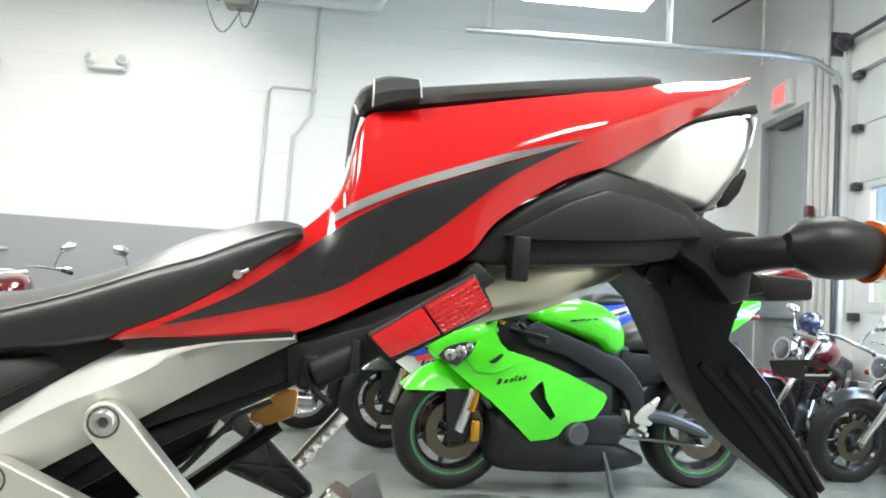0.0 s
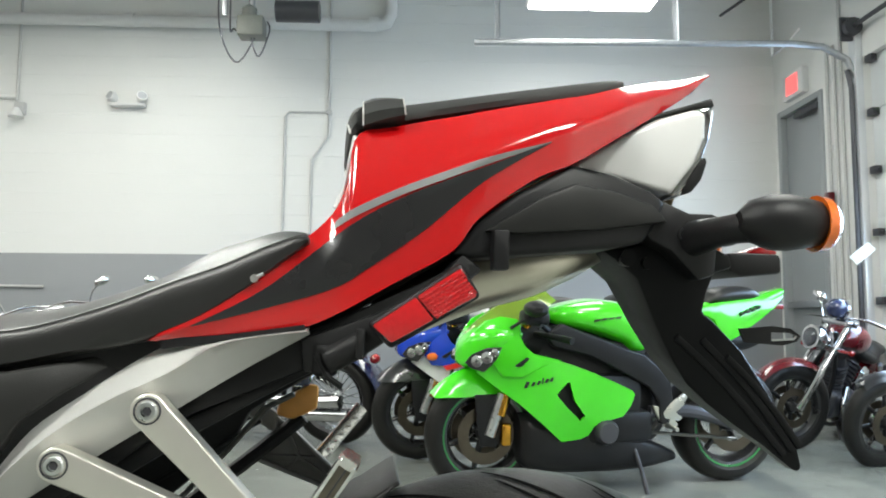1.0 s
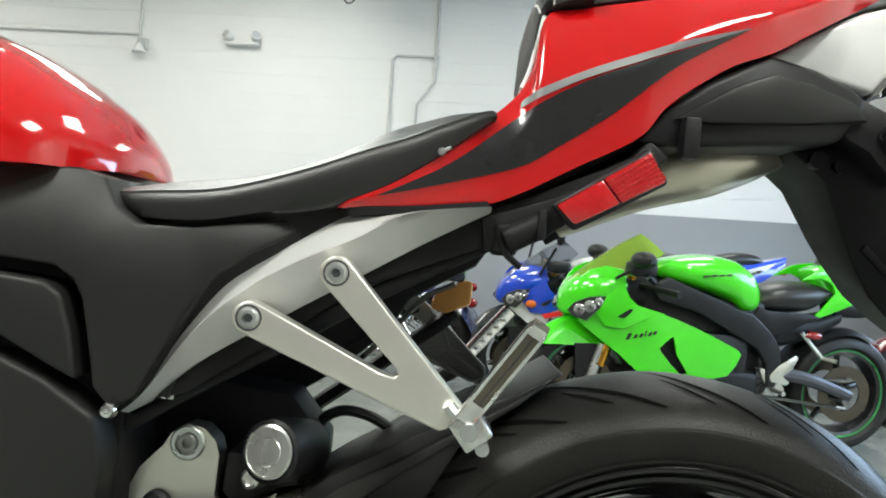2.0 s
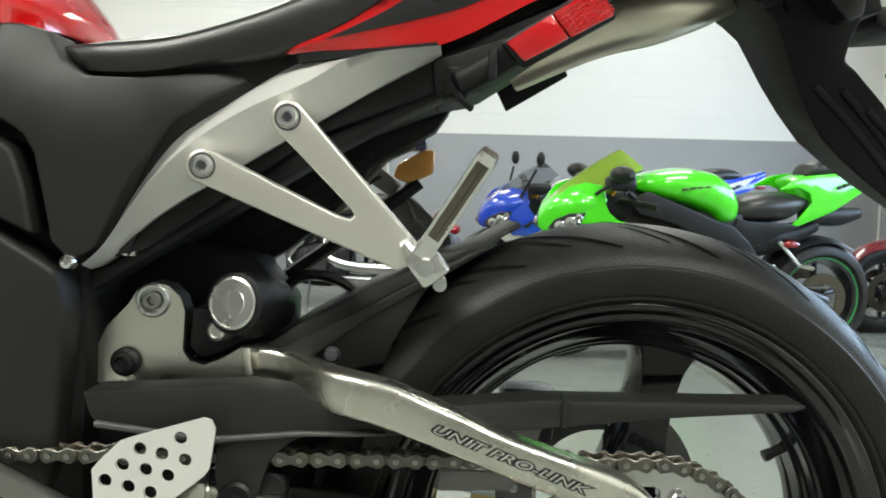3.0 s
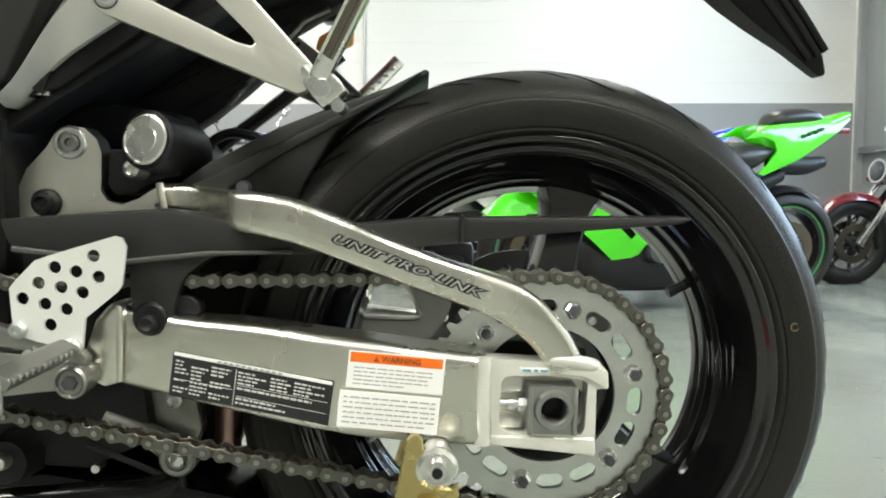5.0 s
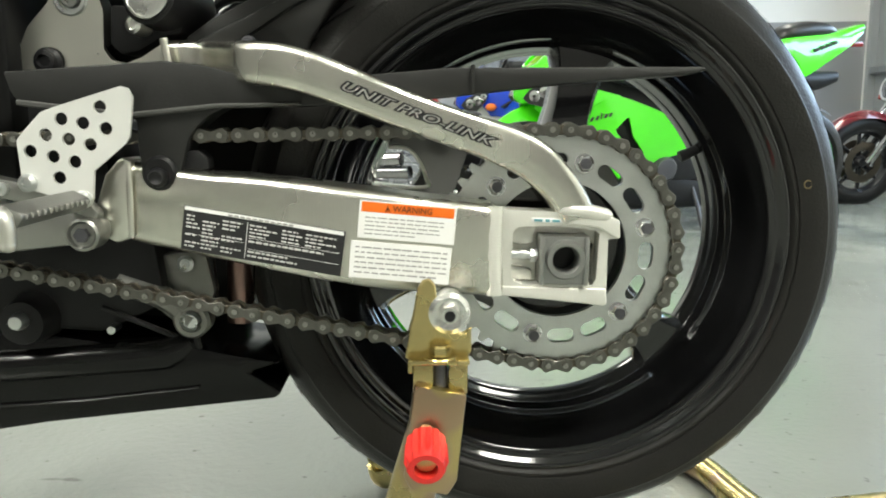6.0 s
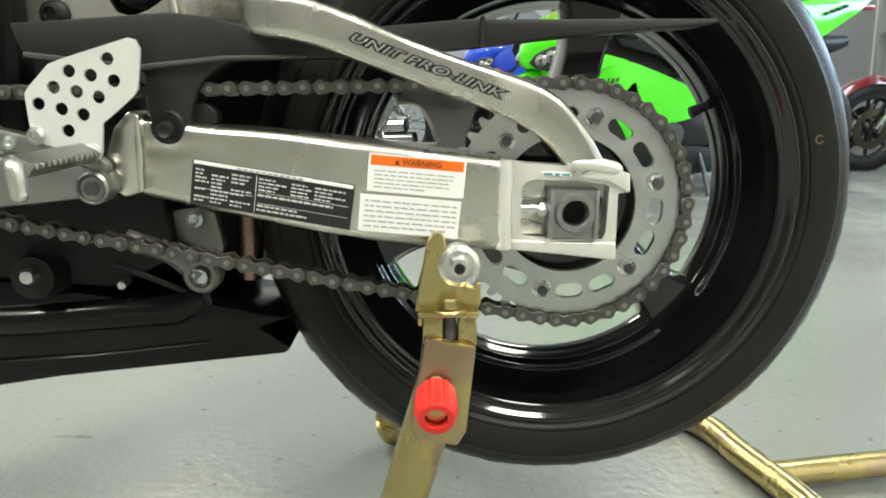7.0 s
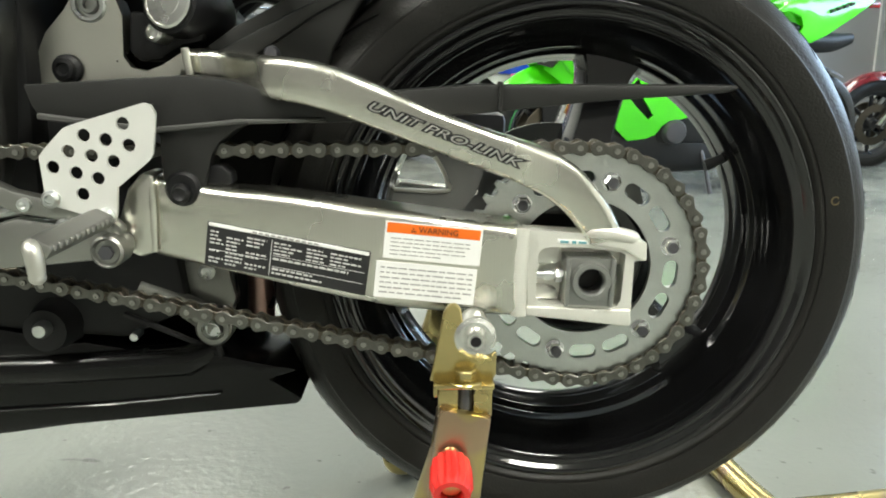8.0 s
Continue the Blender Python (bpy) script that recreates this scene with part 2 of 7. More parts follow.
def prism(bm, outline, y0, y1, bevel=0.002, segs=2, shift=None):
    """A side-view outline of (x, z) pulled from y0 to y1, edges rounded; shift(x, z) moves it in y."""
    b = bmesh.new()
    rows = [[b.verts.new((x, y, z)) for x, z in outline] for y in (y0, y1)]
    n = len(outline)
    b.faces.new(rows[0])
    b.faces.new(rows[1][::-1])
    for i in range(n):
        b.faces.new((rows[0][i], rows[0][(i + 1) % n], rows[1][(i + 1) % n], rows[1][i]))
    bmesh.ops.recalc_face_normals(b, faces=b.faces)
    if bevel:
        bmesh.ops.bevel(b, geom=[e for e in b.edges if e.calc_face_angle(0) > 0.5], offset=bevel, segments=segs, affect="EDGES", profile=0.5, clamp_overlap=True)
    bmesh.ops.triangulate(b, faces=[f for f in b.faces if len(f.verts) > 4])
    if shift:
        for v in b.verts:
            v.co.y += shift(v.co.x, v.co.z)
    merge(bm, b)


def merge(bm, b, m=None):
    if m is not None:
        b.transform(m)
    me = bpy.data.meshes.new("tmp")
    b.to_mesh(me)
    b.free()
    bm.from_mesh(me)
    bpy.data.meshes.remove(me)


def holed(bm, outer, holes, y0, y1, shift=None):
    """A plate of (x, z) outline with holes, from y0 to y1."""
    b = bmesh.new()
    edges = []
    for loop in [outer, *holes]:
        vs = [b.verts.new((x, y0, z)) for x, z in loop]
        edges += [b.edges.new((vs[i], vs[(i + 1) % len(vs)])) for i in range(len(vs))]
    bmesh.ops.triangle_fill(b, use_beauty=True, edges=edges)
    ex = bmesh.ops.extrude_face_region(b, geom=list(b.faces))
    for v in [g for g in ex["geom"] if isinstance(g, bmesh.types.BMVert)]:
        v.co.y = y1
    if shift:
        for v in b.verts:
            v.co.y += shift(v.co.x, v.co.z)
    bmesh.ops.recalc_face_normals(b, faces=b.faces)
    merge(bm, b)


def circle(x, z, r, n=16, a0=0.0):
    return [(x + r * math.cos(a0 + 2 * math.pi * i / n), z + r * math.sin(a0 + 2 * math.pi * i / n)) for i in range(n)]


def slot(x, z, length, width, ang, n=6):
    """A rounded slot outline, its long side along ang."""
    out = []
    for s, a0 in ((1, -90), (-1, 90)):
        for i in range(n):
            a = radians(a0 + 180 * i / (n - 1))
            px, pz = s * (length - width) / 2 + width / 2 * math.cos(a), width / 2 * math.sin(a)
            out.append((x + px * math.cos(ang) - pz * math.sin(ang), z + px * math.sin(ang) + pz * math.cos(ang)))
    return out


def rings(bm, sections, closed_ring=True, cap=True):
    """Skins rings of points, each with the same number of points."""
    vs = [[bm.verts.new(p) for p in s] for s in sections]
    n = len(vs[0])
    for a, b in zip(vs, vs[1:]):
        for i in range(n if closed_ring else n - 1):
            bm.faces.new((a[i], a[(i + 1) % n], b[(i + 1) % n], b[i]))
    if cap and closed_ring:
        bm.faces.new(vs[0][::-1])
        bm.faces.new(vs[-1])


def tube(bm, pts, r, segs=10, smooth=0, cap=True, flat=1.0):
    """A round bar along pts; r is one radius or one for each point."""
    p = spline(pts, smooth) if smooth else np.array(pts, float)
    rr = np.interp(np.linspace(0, 1, len(p)), np.linspace(0, 1, len(r)), r) if isinstance(r, (list, tuple)) else [r] * len(p)
    secs, up = [], None
    for i in range(len(p)):
        d = Vector(p[min(i + 1, len(p) - 1)] - p[max(i - 1, 0)]).normalized()
        if up is None:
            up = d.orthogonal().normalized()
        up = (up - d * up.dot(d)).normalized()
        side = d.cross(up)
        secs.append([Vector(p[i]) + (up * math.cos(2 * math.pi * k / segs) * flat + side * math.sin(2 * math.pi * k / segs)) * rr[i] for k in range(segs)])
    rings(bm, secs, True, cap)


def lathe(bm, profile, cx=0.0, cy=0.0, cz=0.0, segs=32, closed=False, axis="y"):
    """Turns (radius, along) points round an axis through (cx, cy, cz)."""
    prof = list(profile) + ([profile[0]] if closed else [])
    secs = []
    for r, a in prof:
        ring = []
        for k in range(segs):
            t = 2 * math.pi * k / segs
            c, s = r * math.cos(t), r * math.sin(t)
            ring.append({"y": (cx + c, cy + a, cz + s), "z": (cx + c, cy + s, cz + a), "x": (cx + a, cy + c, cz + s)}[axis])
        secs.append(ring)
    vs = [[bm.verts.new(p) for p in s] for s in secs]
    for a, b in zip(vs, vs[1:]):
        for i in range(segs):
            bm.faces.new((a[i], a[(i + 1) % segs], b[(i + 1) % segs], b[i]))
    if not closed:
        if prof[0][0] > 1e-5:
            bm.faces.new(vs[0])
        if prof[-1][0] > 1e-5:
            bm.faces.new(vs[-1][::-1])


def box(bm, x0, x1, y0, y1, z0, z1, bevel=0.002, m=None, segs=2):
    b = bmesh.new()
    bmesh.ops.create_cube(b, size=1)
    for v in b.verts:
        v.co = ((x0 + x1) / 2 + v.co.x * (x1 - x0), (y0 + y1) / 2 + v.co.y * (y1 - y0), (z0 + z1) / 2 + v.co.z * (z1 - z0))
    if bevel:
        bmesh.ops.bevel(b, geom=list(b.edges), offset=bevel, segments=segs, affect="EDGES", profile=0.5, clamp_overlap=True)
    merge(bm, b, m)


def ball(bm, x, y, z, rx, ry, rz, segs=16, m=None):
    b = bmesh.new()
    bmesh.ops.create_uvsphere(b, u_segments=segs, v_segments=max(6, segs // 2), radius=1)
    for v in b.verts:
        v.co = (x + v.co.x * rx, y + v.co.y * ry, z + v.co.z * rz)
    merge(bm, b, m)


def sheet(bm, low, high, yfun, n=30, m=6, thick=0.0):
    """A panel between two side-view curves; yfun(x, z, u, v) sets its y; thick pulls it in +y."""
    a, b = spline(low, n), spline(high, n)
    grid = []
    for i in range(n):
        row = []
        for j in range(m):
            v = j / (m - 1)
            x, z = a[i] * (1 - v) + b[i] * v
            row.append((x, yfun(x, z, i / (n - 1), v), z))
        grid.append(row)
    layers = [grid] if not thick else [grid, [[(x, y + thick, z) for x, y, z in row] for row in grid]]
    vv = [[[bm.verts.new(p) for p in row] for row in g] for g in layers]
    for k, g in enumerate(vv):
        for i in range(n - 1):
            for j in range(m - 1):
                f = (g[i][j], g[i + 1][j], g[i + 1][j + 1], g[i][j + 1])
                bm.faces.new(f if k == 0 else f[::-1])
    if thick:
        g, h = vv
        loop = [(i, 0) for i in range(n)] + [(n - 1, j) for j in range(1, m)] + [(i, m - 1) for i in range(n - 2, -1, -1)] + [(0, j) for j in range(m - 2, 0, -1)]
        for (i, j), (k, l) in zip(loop, loop[1:] + loop[:1]):
            bm.faces.new((g[i][j], g[k][l], h[k][l], h[i][j]))


def letters(text, size, m, material, parent, name="lettering", extrude=0.0004, shear=0.0, bold=0.0):
    """Raised words, turned into a mesh, standing in the x-z plane and facing -y before m."""
    c = bpy.data.curves.new(name, "FONT")
    c.body, c.size, c.extrude, c.shear, c.offset = text, size, extrude, shear, bold
    c.align_x, c.align_y, c.resolution_u = "LEFT", "CENTER", 3
    tmp = bpy.data.objects.new("tmp", c)
    me = bpy.data.meshes.new_from_object(tmp)
    bpy.data.objects.remove(tmp)
    me.transform(m @ pose(0, 0, 0, 90, 0, 0))
    me.name = name
    return link(name, me, material, parent, smooth=0)


# ---- the room: its walls stand turned by 4 degrees to the bike ----
ROOM = pose(0, 0, 0, 0, 0, -4.0)
U0, U1, V0, V1, TOP = -9.0, 3.586, -5.5, 7.0, 4.35
BAND = 1.5


def room_part(name, bm, material, label="", kind="structure", parent=None, smooth=35):
    ob = part(name, bm, material, parent, label, smooth, kind)
    if parent is None:
        ob.matrix_basis = ROOM
    return ob


bm = bmesh.new()
box(bm, U0 - 3, U1 + 14, V0 - 3, V1 + 3, -0.3, 0.0, 0)
room_part("floor", bm, FLOOR, "grey sealed concrete shop floor with a satin shine")
bm = bmesh.new()
box(bm, U0 - 0.2, U1 + 0.2, V0 - 0.2, V1 + 0.2, TOP, TOP + 0.2, 0)
room_part("ceiling", bm, CEIL, "off-white flat ceiling")


def courses(bm, u0, u1, v, z0, z1, depth=0.2, high=0.2, along="u"):
    """Block courses with rounded, recessed bed joints."""
    z = z0
    while z < z1 - 1e-4:
        top = min(z + high, z1)
        if along == "u":
            box(bm, u0, u1, v, v + depth, z + 0.0004, top - 0.0004, 0.0014, segs=1)
        else:
            box(bm, v, v + depth, u0, u1, z + 0.0004, top - 0.0004, 0.0014, segs=1)
        z = top


bm = bmesh.new()
courses(bm, U0, U1 + 0.2, V1, BAND, TOP)
room_part("wall_north", bm, WALL_WHITE, "white painted block wall")
bm = bmesh.new()
box(bm, U0, U1 + 0.2, V1 - 0.002, V1 + 0.2, 0.0, BAND, 0.002)
room_part("wall_north_band", bm, WALL_GREY, "grey painted lower band of the block wall")
# Unseen walls, added and kept dark to give the metal reflections contrast.
for nm, args in (("wall_west", (U0 - 0.2, U0, V0, V1 + 0.2)), ("wall_south", (U0, U1 + 0.2, V0 - 0.2, V0))):
    bm = bmesh.new()
    box(bm, *args, 0, TOP, 0)
    room_part(nm, bm, UNSEEN_DARK, "unseen wall added in dark grey to close the room")
# east wall round the door and the overhead door
DV0, DV1, DTOP = 6.06, 6.92, 2.98
GV0, GV1, GTOP = 0.9, 5.42, 3.05
bm = bmesh.new()
for v0, v1, z0, z1 in ((DV1, V1, 0, TOP), (GV1, DV0, 0, TOP), (DV0, DV1, DTOP, TOP), (GV0, GV1, GTOP, TOP), (V0, GV0, 0, TOP)):
    box(bm, U1, U1 + 0.2, v0, v1, z0, z1, 0)
room_part("wall_east", bm, WALL_WHITE, "white painted end wall with two doors")
d = tagged(new("door_1"), "grey steel exit door, shut, under the exit sign", "door", "", "structure")
d.matrix_basis = ROOM
bm = bmesh.new()
box(bm, U1 + 0.05, U1 + 0.09, DV0 + 0.06, DV1 - 0.06, 0.01, DTOP - 0.06, 0.003)
part("leaf", bm, DOOR_GREY, d)
for v0, v1, z0, z1 in ((DV0, DV0 + 0.06, 0, DTOP), (DV1 - 0.06, DV1, 0, DTOP), (DV0 + 0.06, DV1 - 0.06, DTOP - 0.06, DTOP)):
    bm = bmesh.new()
    box(bm, U1 - 0.02, U1 + 0.15, v0, v1, z0, z1, 0.004)
    part("door_frame", bm, DOOR_GREY, d)
bm = bmesh.new()
box(bm, U1 - 0.03, U1 + 0.05, DV0 + 0.1, DV1 - 0.1, 1.0, 1.06, 0.008)
part("push_bar", bm, GALV, d)
bm = bmesh.new()
box(bm, U1 - 0.03, U1 + 0.05, DV0 + 0.08, DV1 - 0.35, DTOP - 0.15, DTOP - 0.09, 0.008)
part("door_closer", bm, DARK_STEEL, d)
# overhead door: sections with two rows of panes
g = tagged(new("door_2"), "white sectional overhead door with rows of bright panes", "door", "", "structure")
g.matrix_basis = ROOM
SEC = (0.0, 0.52, 1.06, 1.61, 2.12, 2.6, 3.05)
PANES = [(GV1 - 0.2 - 1.05 * k - 0.85, GV1 - 0.2 - 1.05 * k) for k in range(4)]
for k, (z0, z1) in enumerate(zip(SEC, SEC[1:])):
    bm = bmesh.new()
    if k in (2, 3):
        a, b = z0 + 0.09, z1 - 0.06
        box(bm, U1 + 0.06, U1 + 0.11, GV0, GV1, z0 + 0.003, a, 0.004)
        box(bm, U1 + 0.06, U1 + 0.11, GV0, GV1, b, z1 - 0.003, 0.004)
        edges = [GV1] + [e for p in PANES for e in p[::-1]] + [GV0]
        for e0, e1 in zip(edges[::2], edges[1::2]):
            box(bm, U1 + 0.062, U1 + 0.108, e1, e0, a, b, 0.002)
    else:
        box(bm, U1 + 0.06, U1 + 0.11, GV0, GV1, z0 + 0.003, z1 - 0.003, 0.006)
    sec = part("section", bm, PANEL_WHITE, g)
    if k in (2, 3):
        for v0, v1 in PANES:
            bm = bmesh.new()
            box(bm, U1 + 0.083, U1 + 0.087, v0, v1, a, b, 0)
            pane = part("pane", bm, WINDOW, sec)
            pane.visible_shadow = False
    bm = bmesh.new()
    box(bm, U1 + 0.0, U1 + 0.06, GV1 - 0.1, GV1 - 0.02, z1 - 0.06, z1 + 0.0, 0.004)
    lathe(bm, [(0.012, -0.13), (0.012, 0.05)], U1 + 0.03, GV1, z1 - 0.03, 8)
    lathe(bm, [(0.028, 0.02), (0.028, 0.05)], U1 + 0.03, GV1, z1 - 0.03, 12)
    part("roller_bracket", bm, DARK_STEEL, g)
bm = bmesh.new()
tube(bm, [(U1 - 0.02, GV1 + 0.04, 0.02), (U1 - 0.02, GV1 + 0.04, 2.6), (U1 - 0.02, GV1 + 0.04, 2.85), (U1 - 0.1, GV1 + 0.06, 3.05), (U1 - 0.3, GV1 + 0.07, 3.16), (U1 - 0.55, GV1 + 0.08, 3.185), (0.36, GV1 + 0.1, 3.16)], 0.028, 8)
part("track", bm, GALV, g, "bent galvanised roller track")
bm = bmesh.new()
box(bm, U1 - 0.06, U1 + 0.0, GV1 + 0.0, GV1 + 0.1, 0, 3.3, 0.003)
part("track_angle", bm, PANEL_WHITE, g)
bm = bmesh.new()
tube(bm, [(U1 - 0.09, GV1 + 0.03, 0.02), (U1 - 0.09, GV1 + 0.03, 2.80), (U1 - 0.115, GV1 + 0.04, 2.95)], 0.021, 8)
part("vertical_track", bm, DARK_STEEL, g, "dark vertical roller track")
for u in (0.55, 2.05):
    bm = bmesh.new()
    box(bm, u - 0.02, u + 0.02, GV1 + 0.09, GV1 + 0.095, 3.18, TOP, 0)
    box(bm, u + 0.02, u + 0.024, GV1 + 0.06, GV1 + 0.095, 3.2, TOP, 0)
    part("hanger_strap", bm, GALV, g)
bm = bmesh.new()
tube(bm, [(U1 - 0.09, GV0, 3.3), (U1 - 0.09, GV1 + 0.1, 3.3)], 0.02, 10)
lathe(bm, [(0.03, -0.06), (0.075, -0.05), (0.075, 0.0), (0.03, 0.01)], U1 - 0.09, GV1, 3.3, 20)
box(bm, U1 - 0.16, U1, GV1 + 0.02, GV1 + 0.05, 3.2, 3.4, 0.003)
part("spring_shaft", bm, DARK_STEEL, g)
# trim beside the door
for v in (5.72, 5.83, 5.95):
    bm = bmesh.new()
    tube(bm, [(U1 - 0.02, v, 0.0), (U1 - 0.02, v, 3.3 if v > 5.8 else TOP)], 0.014, 8)
    cd = part("conduit", bm, CONDUIT, None, "painted steel conduit running up the wall")
    cd.matrix_basis = ROOM
    tagged(cd, category="conduit", group="wall conduits")


# ---- wall fittings ----
def at_room(ob):
    ob.matrix_basis = ROOM
    return ob


bm = bmesh.new()
tube(bm, [(U0, V1 - 0.1, 3.86), (-0.52, V1 - 0.1, 3.83), (-0.42, V1 - 0.1, 3.86), (-0.38, V1 - 0.1, 3.95), (-0.38, V1 - 0.1, TOP)], 0.06, 14)
for u in (-4.5, -3.0, -1.05, -0.55):
    lathe(bm, [(0.07, -0.05), (0.07, 0.05)], u, V1 - 0.1, 3.845, 16, axis="x")
at_room(tagged(part("wall_pipe", bm, PIPE_WHITE), "thick white pipe along the top of the wall", "pipe"))
for pts in ([(-1.0, V1 - 0.02, TOP), (-1.0, V1 - 0.02, 2.70), (-1.17, V1 - 0.02, 2.46), (-1.17, V1 - 0.02, 0.3)],
            [(-1.0, V1 - 0.02, 2.95), (-1.40, V1 - 0.02, 2.95), (-1.44, V1 - 0.02, 2.90), (-1.45, V1 - 0.02, 0.3)],
            [(-8.9, V1 - 0.02, 1.19), (-6.0, V1 - 0.02, 1.19), (-3.75, V1 - 0.02, 1.17)],
            [(-6.0, V1 - 0.02, 3.05), (-4.12, V1 - 0.02, 3.05), (-4.08, V1 - 0.02, 2.98)],
            [(-4.11, V1 - 0.02, TOP), (-4.11, V1 - 0.02, 2.98)]):
    bm = bmesh.new()
    tube(bm, pts, 0.013, 8)
    if len(pts) == 4 and pts[0][2] > 3:
        lathe(bm, [(0.03, -0.02), (0.03, 0.02)], pts[0][0], V1 - 0.02, 2.95, 12)
    at_room(tagged(part("conduit", bm, CONDUIT), "thin painted conduit bent along the wall", "conduit", "wall conduits"))


def emergency_light():
    r = root("emergency_light", "small wall emergency light with two lamp heads", "light", ROOM @ pose(-3.0, V1 - 0.02, 3.02))
    bm = bmesh.new()
    box(bm, -0.17, 0.17, -0.08, 0.02, -0.05, -0.02, 0.008)
    part("bar", bm, PIPE_WHITE, r)
    for s in (-1, 1):
        bm = bmesh.new()
        lathe(bm, [(0.02, 0.05), (0.045, 0.025), (0.055, -0.035), (0.05, -0.045)], 0, 0, 0, 16)
        h = part("lamp_head", bm, PIPE_WHITE, r)
        h.matrix_basis = pose(s * 0.14, -0.06, 0.035, -20, 0, s * 30)
        bm = bmesh.new()
        lathe(bm, [(0.048, -0.043), (0.03, -0.052), (0.0, -0.055)], 0, 0, 0, 16)
        part("lens", bm, LAMP_GLASS, h)


emergency_light()
s = root("security_light", "white wall flood light on a conduit box", "light", ROOM @ pose(-4.06, V1 - 0.05, 2.9))
bm = bmesh.new()
box(bm, -0.05, 0.05, -0.02, 0.04, -0.02, 0.1, 0.006)
part("junction_box", bm, CONDUIT, s)
bm = bmesh.new()
lathe(bm, [(0.02, 0.05), (0.04, 0.015), (0.065, -0.03), (0.075, -0.045)], 0, -0.06, -0.02, 18, axis="z")
part("shade", bm, PIPE_WHITE, s)
s = root("exit_sign", "white box exit sign with a glowing red face", "sign", ROOM @ pose(U1 - 0.03, 6.5, 3.16))
bm = bmesh.new()
box(bm, -0.03, 0.03, -0.2, 0.2, -0.13, 0.12, 0.008)
part("housing", bm, PIPE_WHITE, s)
bm = bmesh.new()
box(bm, -0.036, -0.029, -0.1, 0.12, -0.09, 0.09, 0.003)
part("lit_face", bm, EXIT_RED, s, "glowing red face")
# small white bracket pipe near the corner
bm = bmesh.new()
tube(bm, [(3.2, 6.2, TOP), (3.2, 6.2, 3.33), (3.28, 6.1, 3.40), (3.36, 6.0, 3.52)], 0.012, 8)
at_room(tagged(part("drop_pipe", bm, PIPE_WHITE), "thin white pipe dropping from the ceiling", "pipe"))
bm = bmesh.new()
tube(bm, [(3.0, 6.9, 4.0), (3.55, 5.0, 4.15)], 0.015, 8)
at_room(tagged(part("ceiling_conduit", bm, DARK_STEEL), "dark conduit running along under the ceiling", "conduit"))
s = root("fire_alarm", "small red alarm pull box beside the door", "alarm", ROOM @ pose(U1 - 0.05, 5.93, 1.95))
bm = bmesh.new()
box(bm, -0.03, 0.03, -0.04, 0.04, -0.05, 0.05, 0.008)
part("body", bm, MAROON, s)


# ---- ceiling lights ----
def ceiling_light(u, v, z, power):
    r = root("ceiling_light", "hanging fluorescent fixture with a lit white diffuser", "light", ROOM @ pose(u, v, z), "ceiling lights")
    bm = bmesh.new()
    box(bm, -0.56, 0.56, -0.62, 0.62, 0.03, 0.09, 0.01)
    part("housing", bm, PIPE_WHITE, r)
    for x0, x1 in ((-0.54, -0.01), (0.01, 0.54)):
        bm = bmesh.new()
        box(bm, x0, x1, -0.6, 0.6, 0.0, 0.03, 0.006)
        part("diffuser", bm, TUBE, r, "glowing white diffuser")
    for x in (-0.5, 0.5):
        bm = bmesh.new()
        tube(bm, [(x, 0, 0.08), (x, 0, TOP - z)], 0.004, 5)
        part("hanger", bm, GALV, r)
    lamp = area("fixture_light", (0, 0, 0), (0, 0, -1), 1.0, 1.1, power, (1.0, 0.985, 0.95))
    lamp.matrix_world = ROOM @ pose(u, v, z - 0.06)
    return r


LAMP = 36.0
ceiling_light(1.405, 5.28, 3.6, LAMP * .10)
# Added fixtures out of view; the row at v = -2.2 is raised as fill.
for u, v, k in ((-2.6, 4.9, .9), (-6.2, 4.9, .8), (1.55, 1.7, 1.0), (-2.2, 1.7, 1.7), (-6.0, 1.7, 1.0), (1.55, -2.2, 3.5), (-2.2, -2.2, 3.8), (-6.0, -2.2, 1.3)):
    ceiling_light(u, v, 3.84, LAMP * k)
day = area("door_daylight", (U1 - 0.05, 3.2, 1.6), (0, 3.0, 1.2), 4.2, 0.9, 115, (0.50, 0.70, 1.0))
day.matrix_world = ROOM @ look((U1 - 0.04, 3.2, 1.6), (U1 - 1.0, 3.2, 1.55))
day.data.shape = "RECTANGLE"

# hanging opener with cable loops
s = root("hanging_opener", "grey hanging junction unit with loose cable loops", "fixture", ROOM @ pose(-1.64, 6.26, 3.50))
bm = bmesh.new()
box(bm, -0.12, 0.12, -0.1, 0.1, -0.06, 0.13, 0.02)
lathe(bm, [(0.05, 0.0), (0.07, 0.03), (0.07, 0.09), (0.03, 0.12)], -0.02, -0.02, 0.12, 14, axis="z")
part("body", bm, mk("dull_olive_casting", (0.20, 0.205, 0.18), 0.5, var=0.2, vscale=14), s)
for x0, x1, zz in ((-0.3, 0.05, -0.3), (-0.02, 0.16, -0.24), (-0.2, -0.12, 0.02)):
    bm = bmesh.new()
    tube(bm, [(x0, 0, 0.7), (x0, 0, 0.05), ((x0 + x1) / 2, -0.02, zz), (x1, 0, 0.0), (x1 - 0.02, 0, 0.1)], 0.008, 6, smooth=22)
    part("cable", bm, DARK_STEEL, s)
for x in (-0.25, 0.0, 0.3):
    bm = bmesh.new()
    box(bm, x - 0.02, x + 0.02, -0.02, 0.02, 0.15, TOP - 3.52, 0.003)
    part("hanger", bm, GALV, s)
bm = bmesh.new()
lathe(bm, [(0.1, -0.2), (0.1, 0.2)], 0.42, 0, 0.2, 16, axis="x")
part("motor", bm, DARK_STEEL, s)


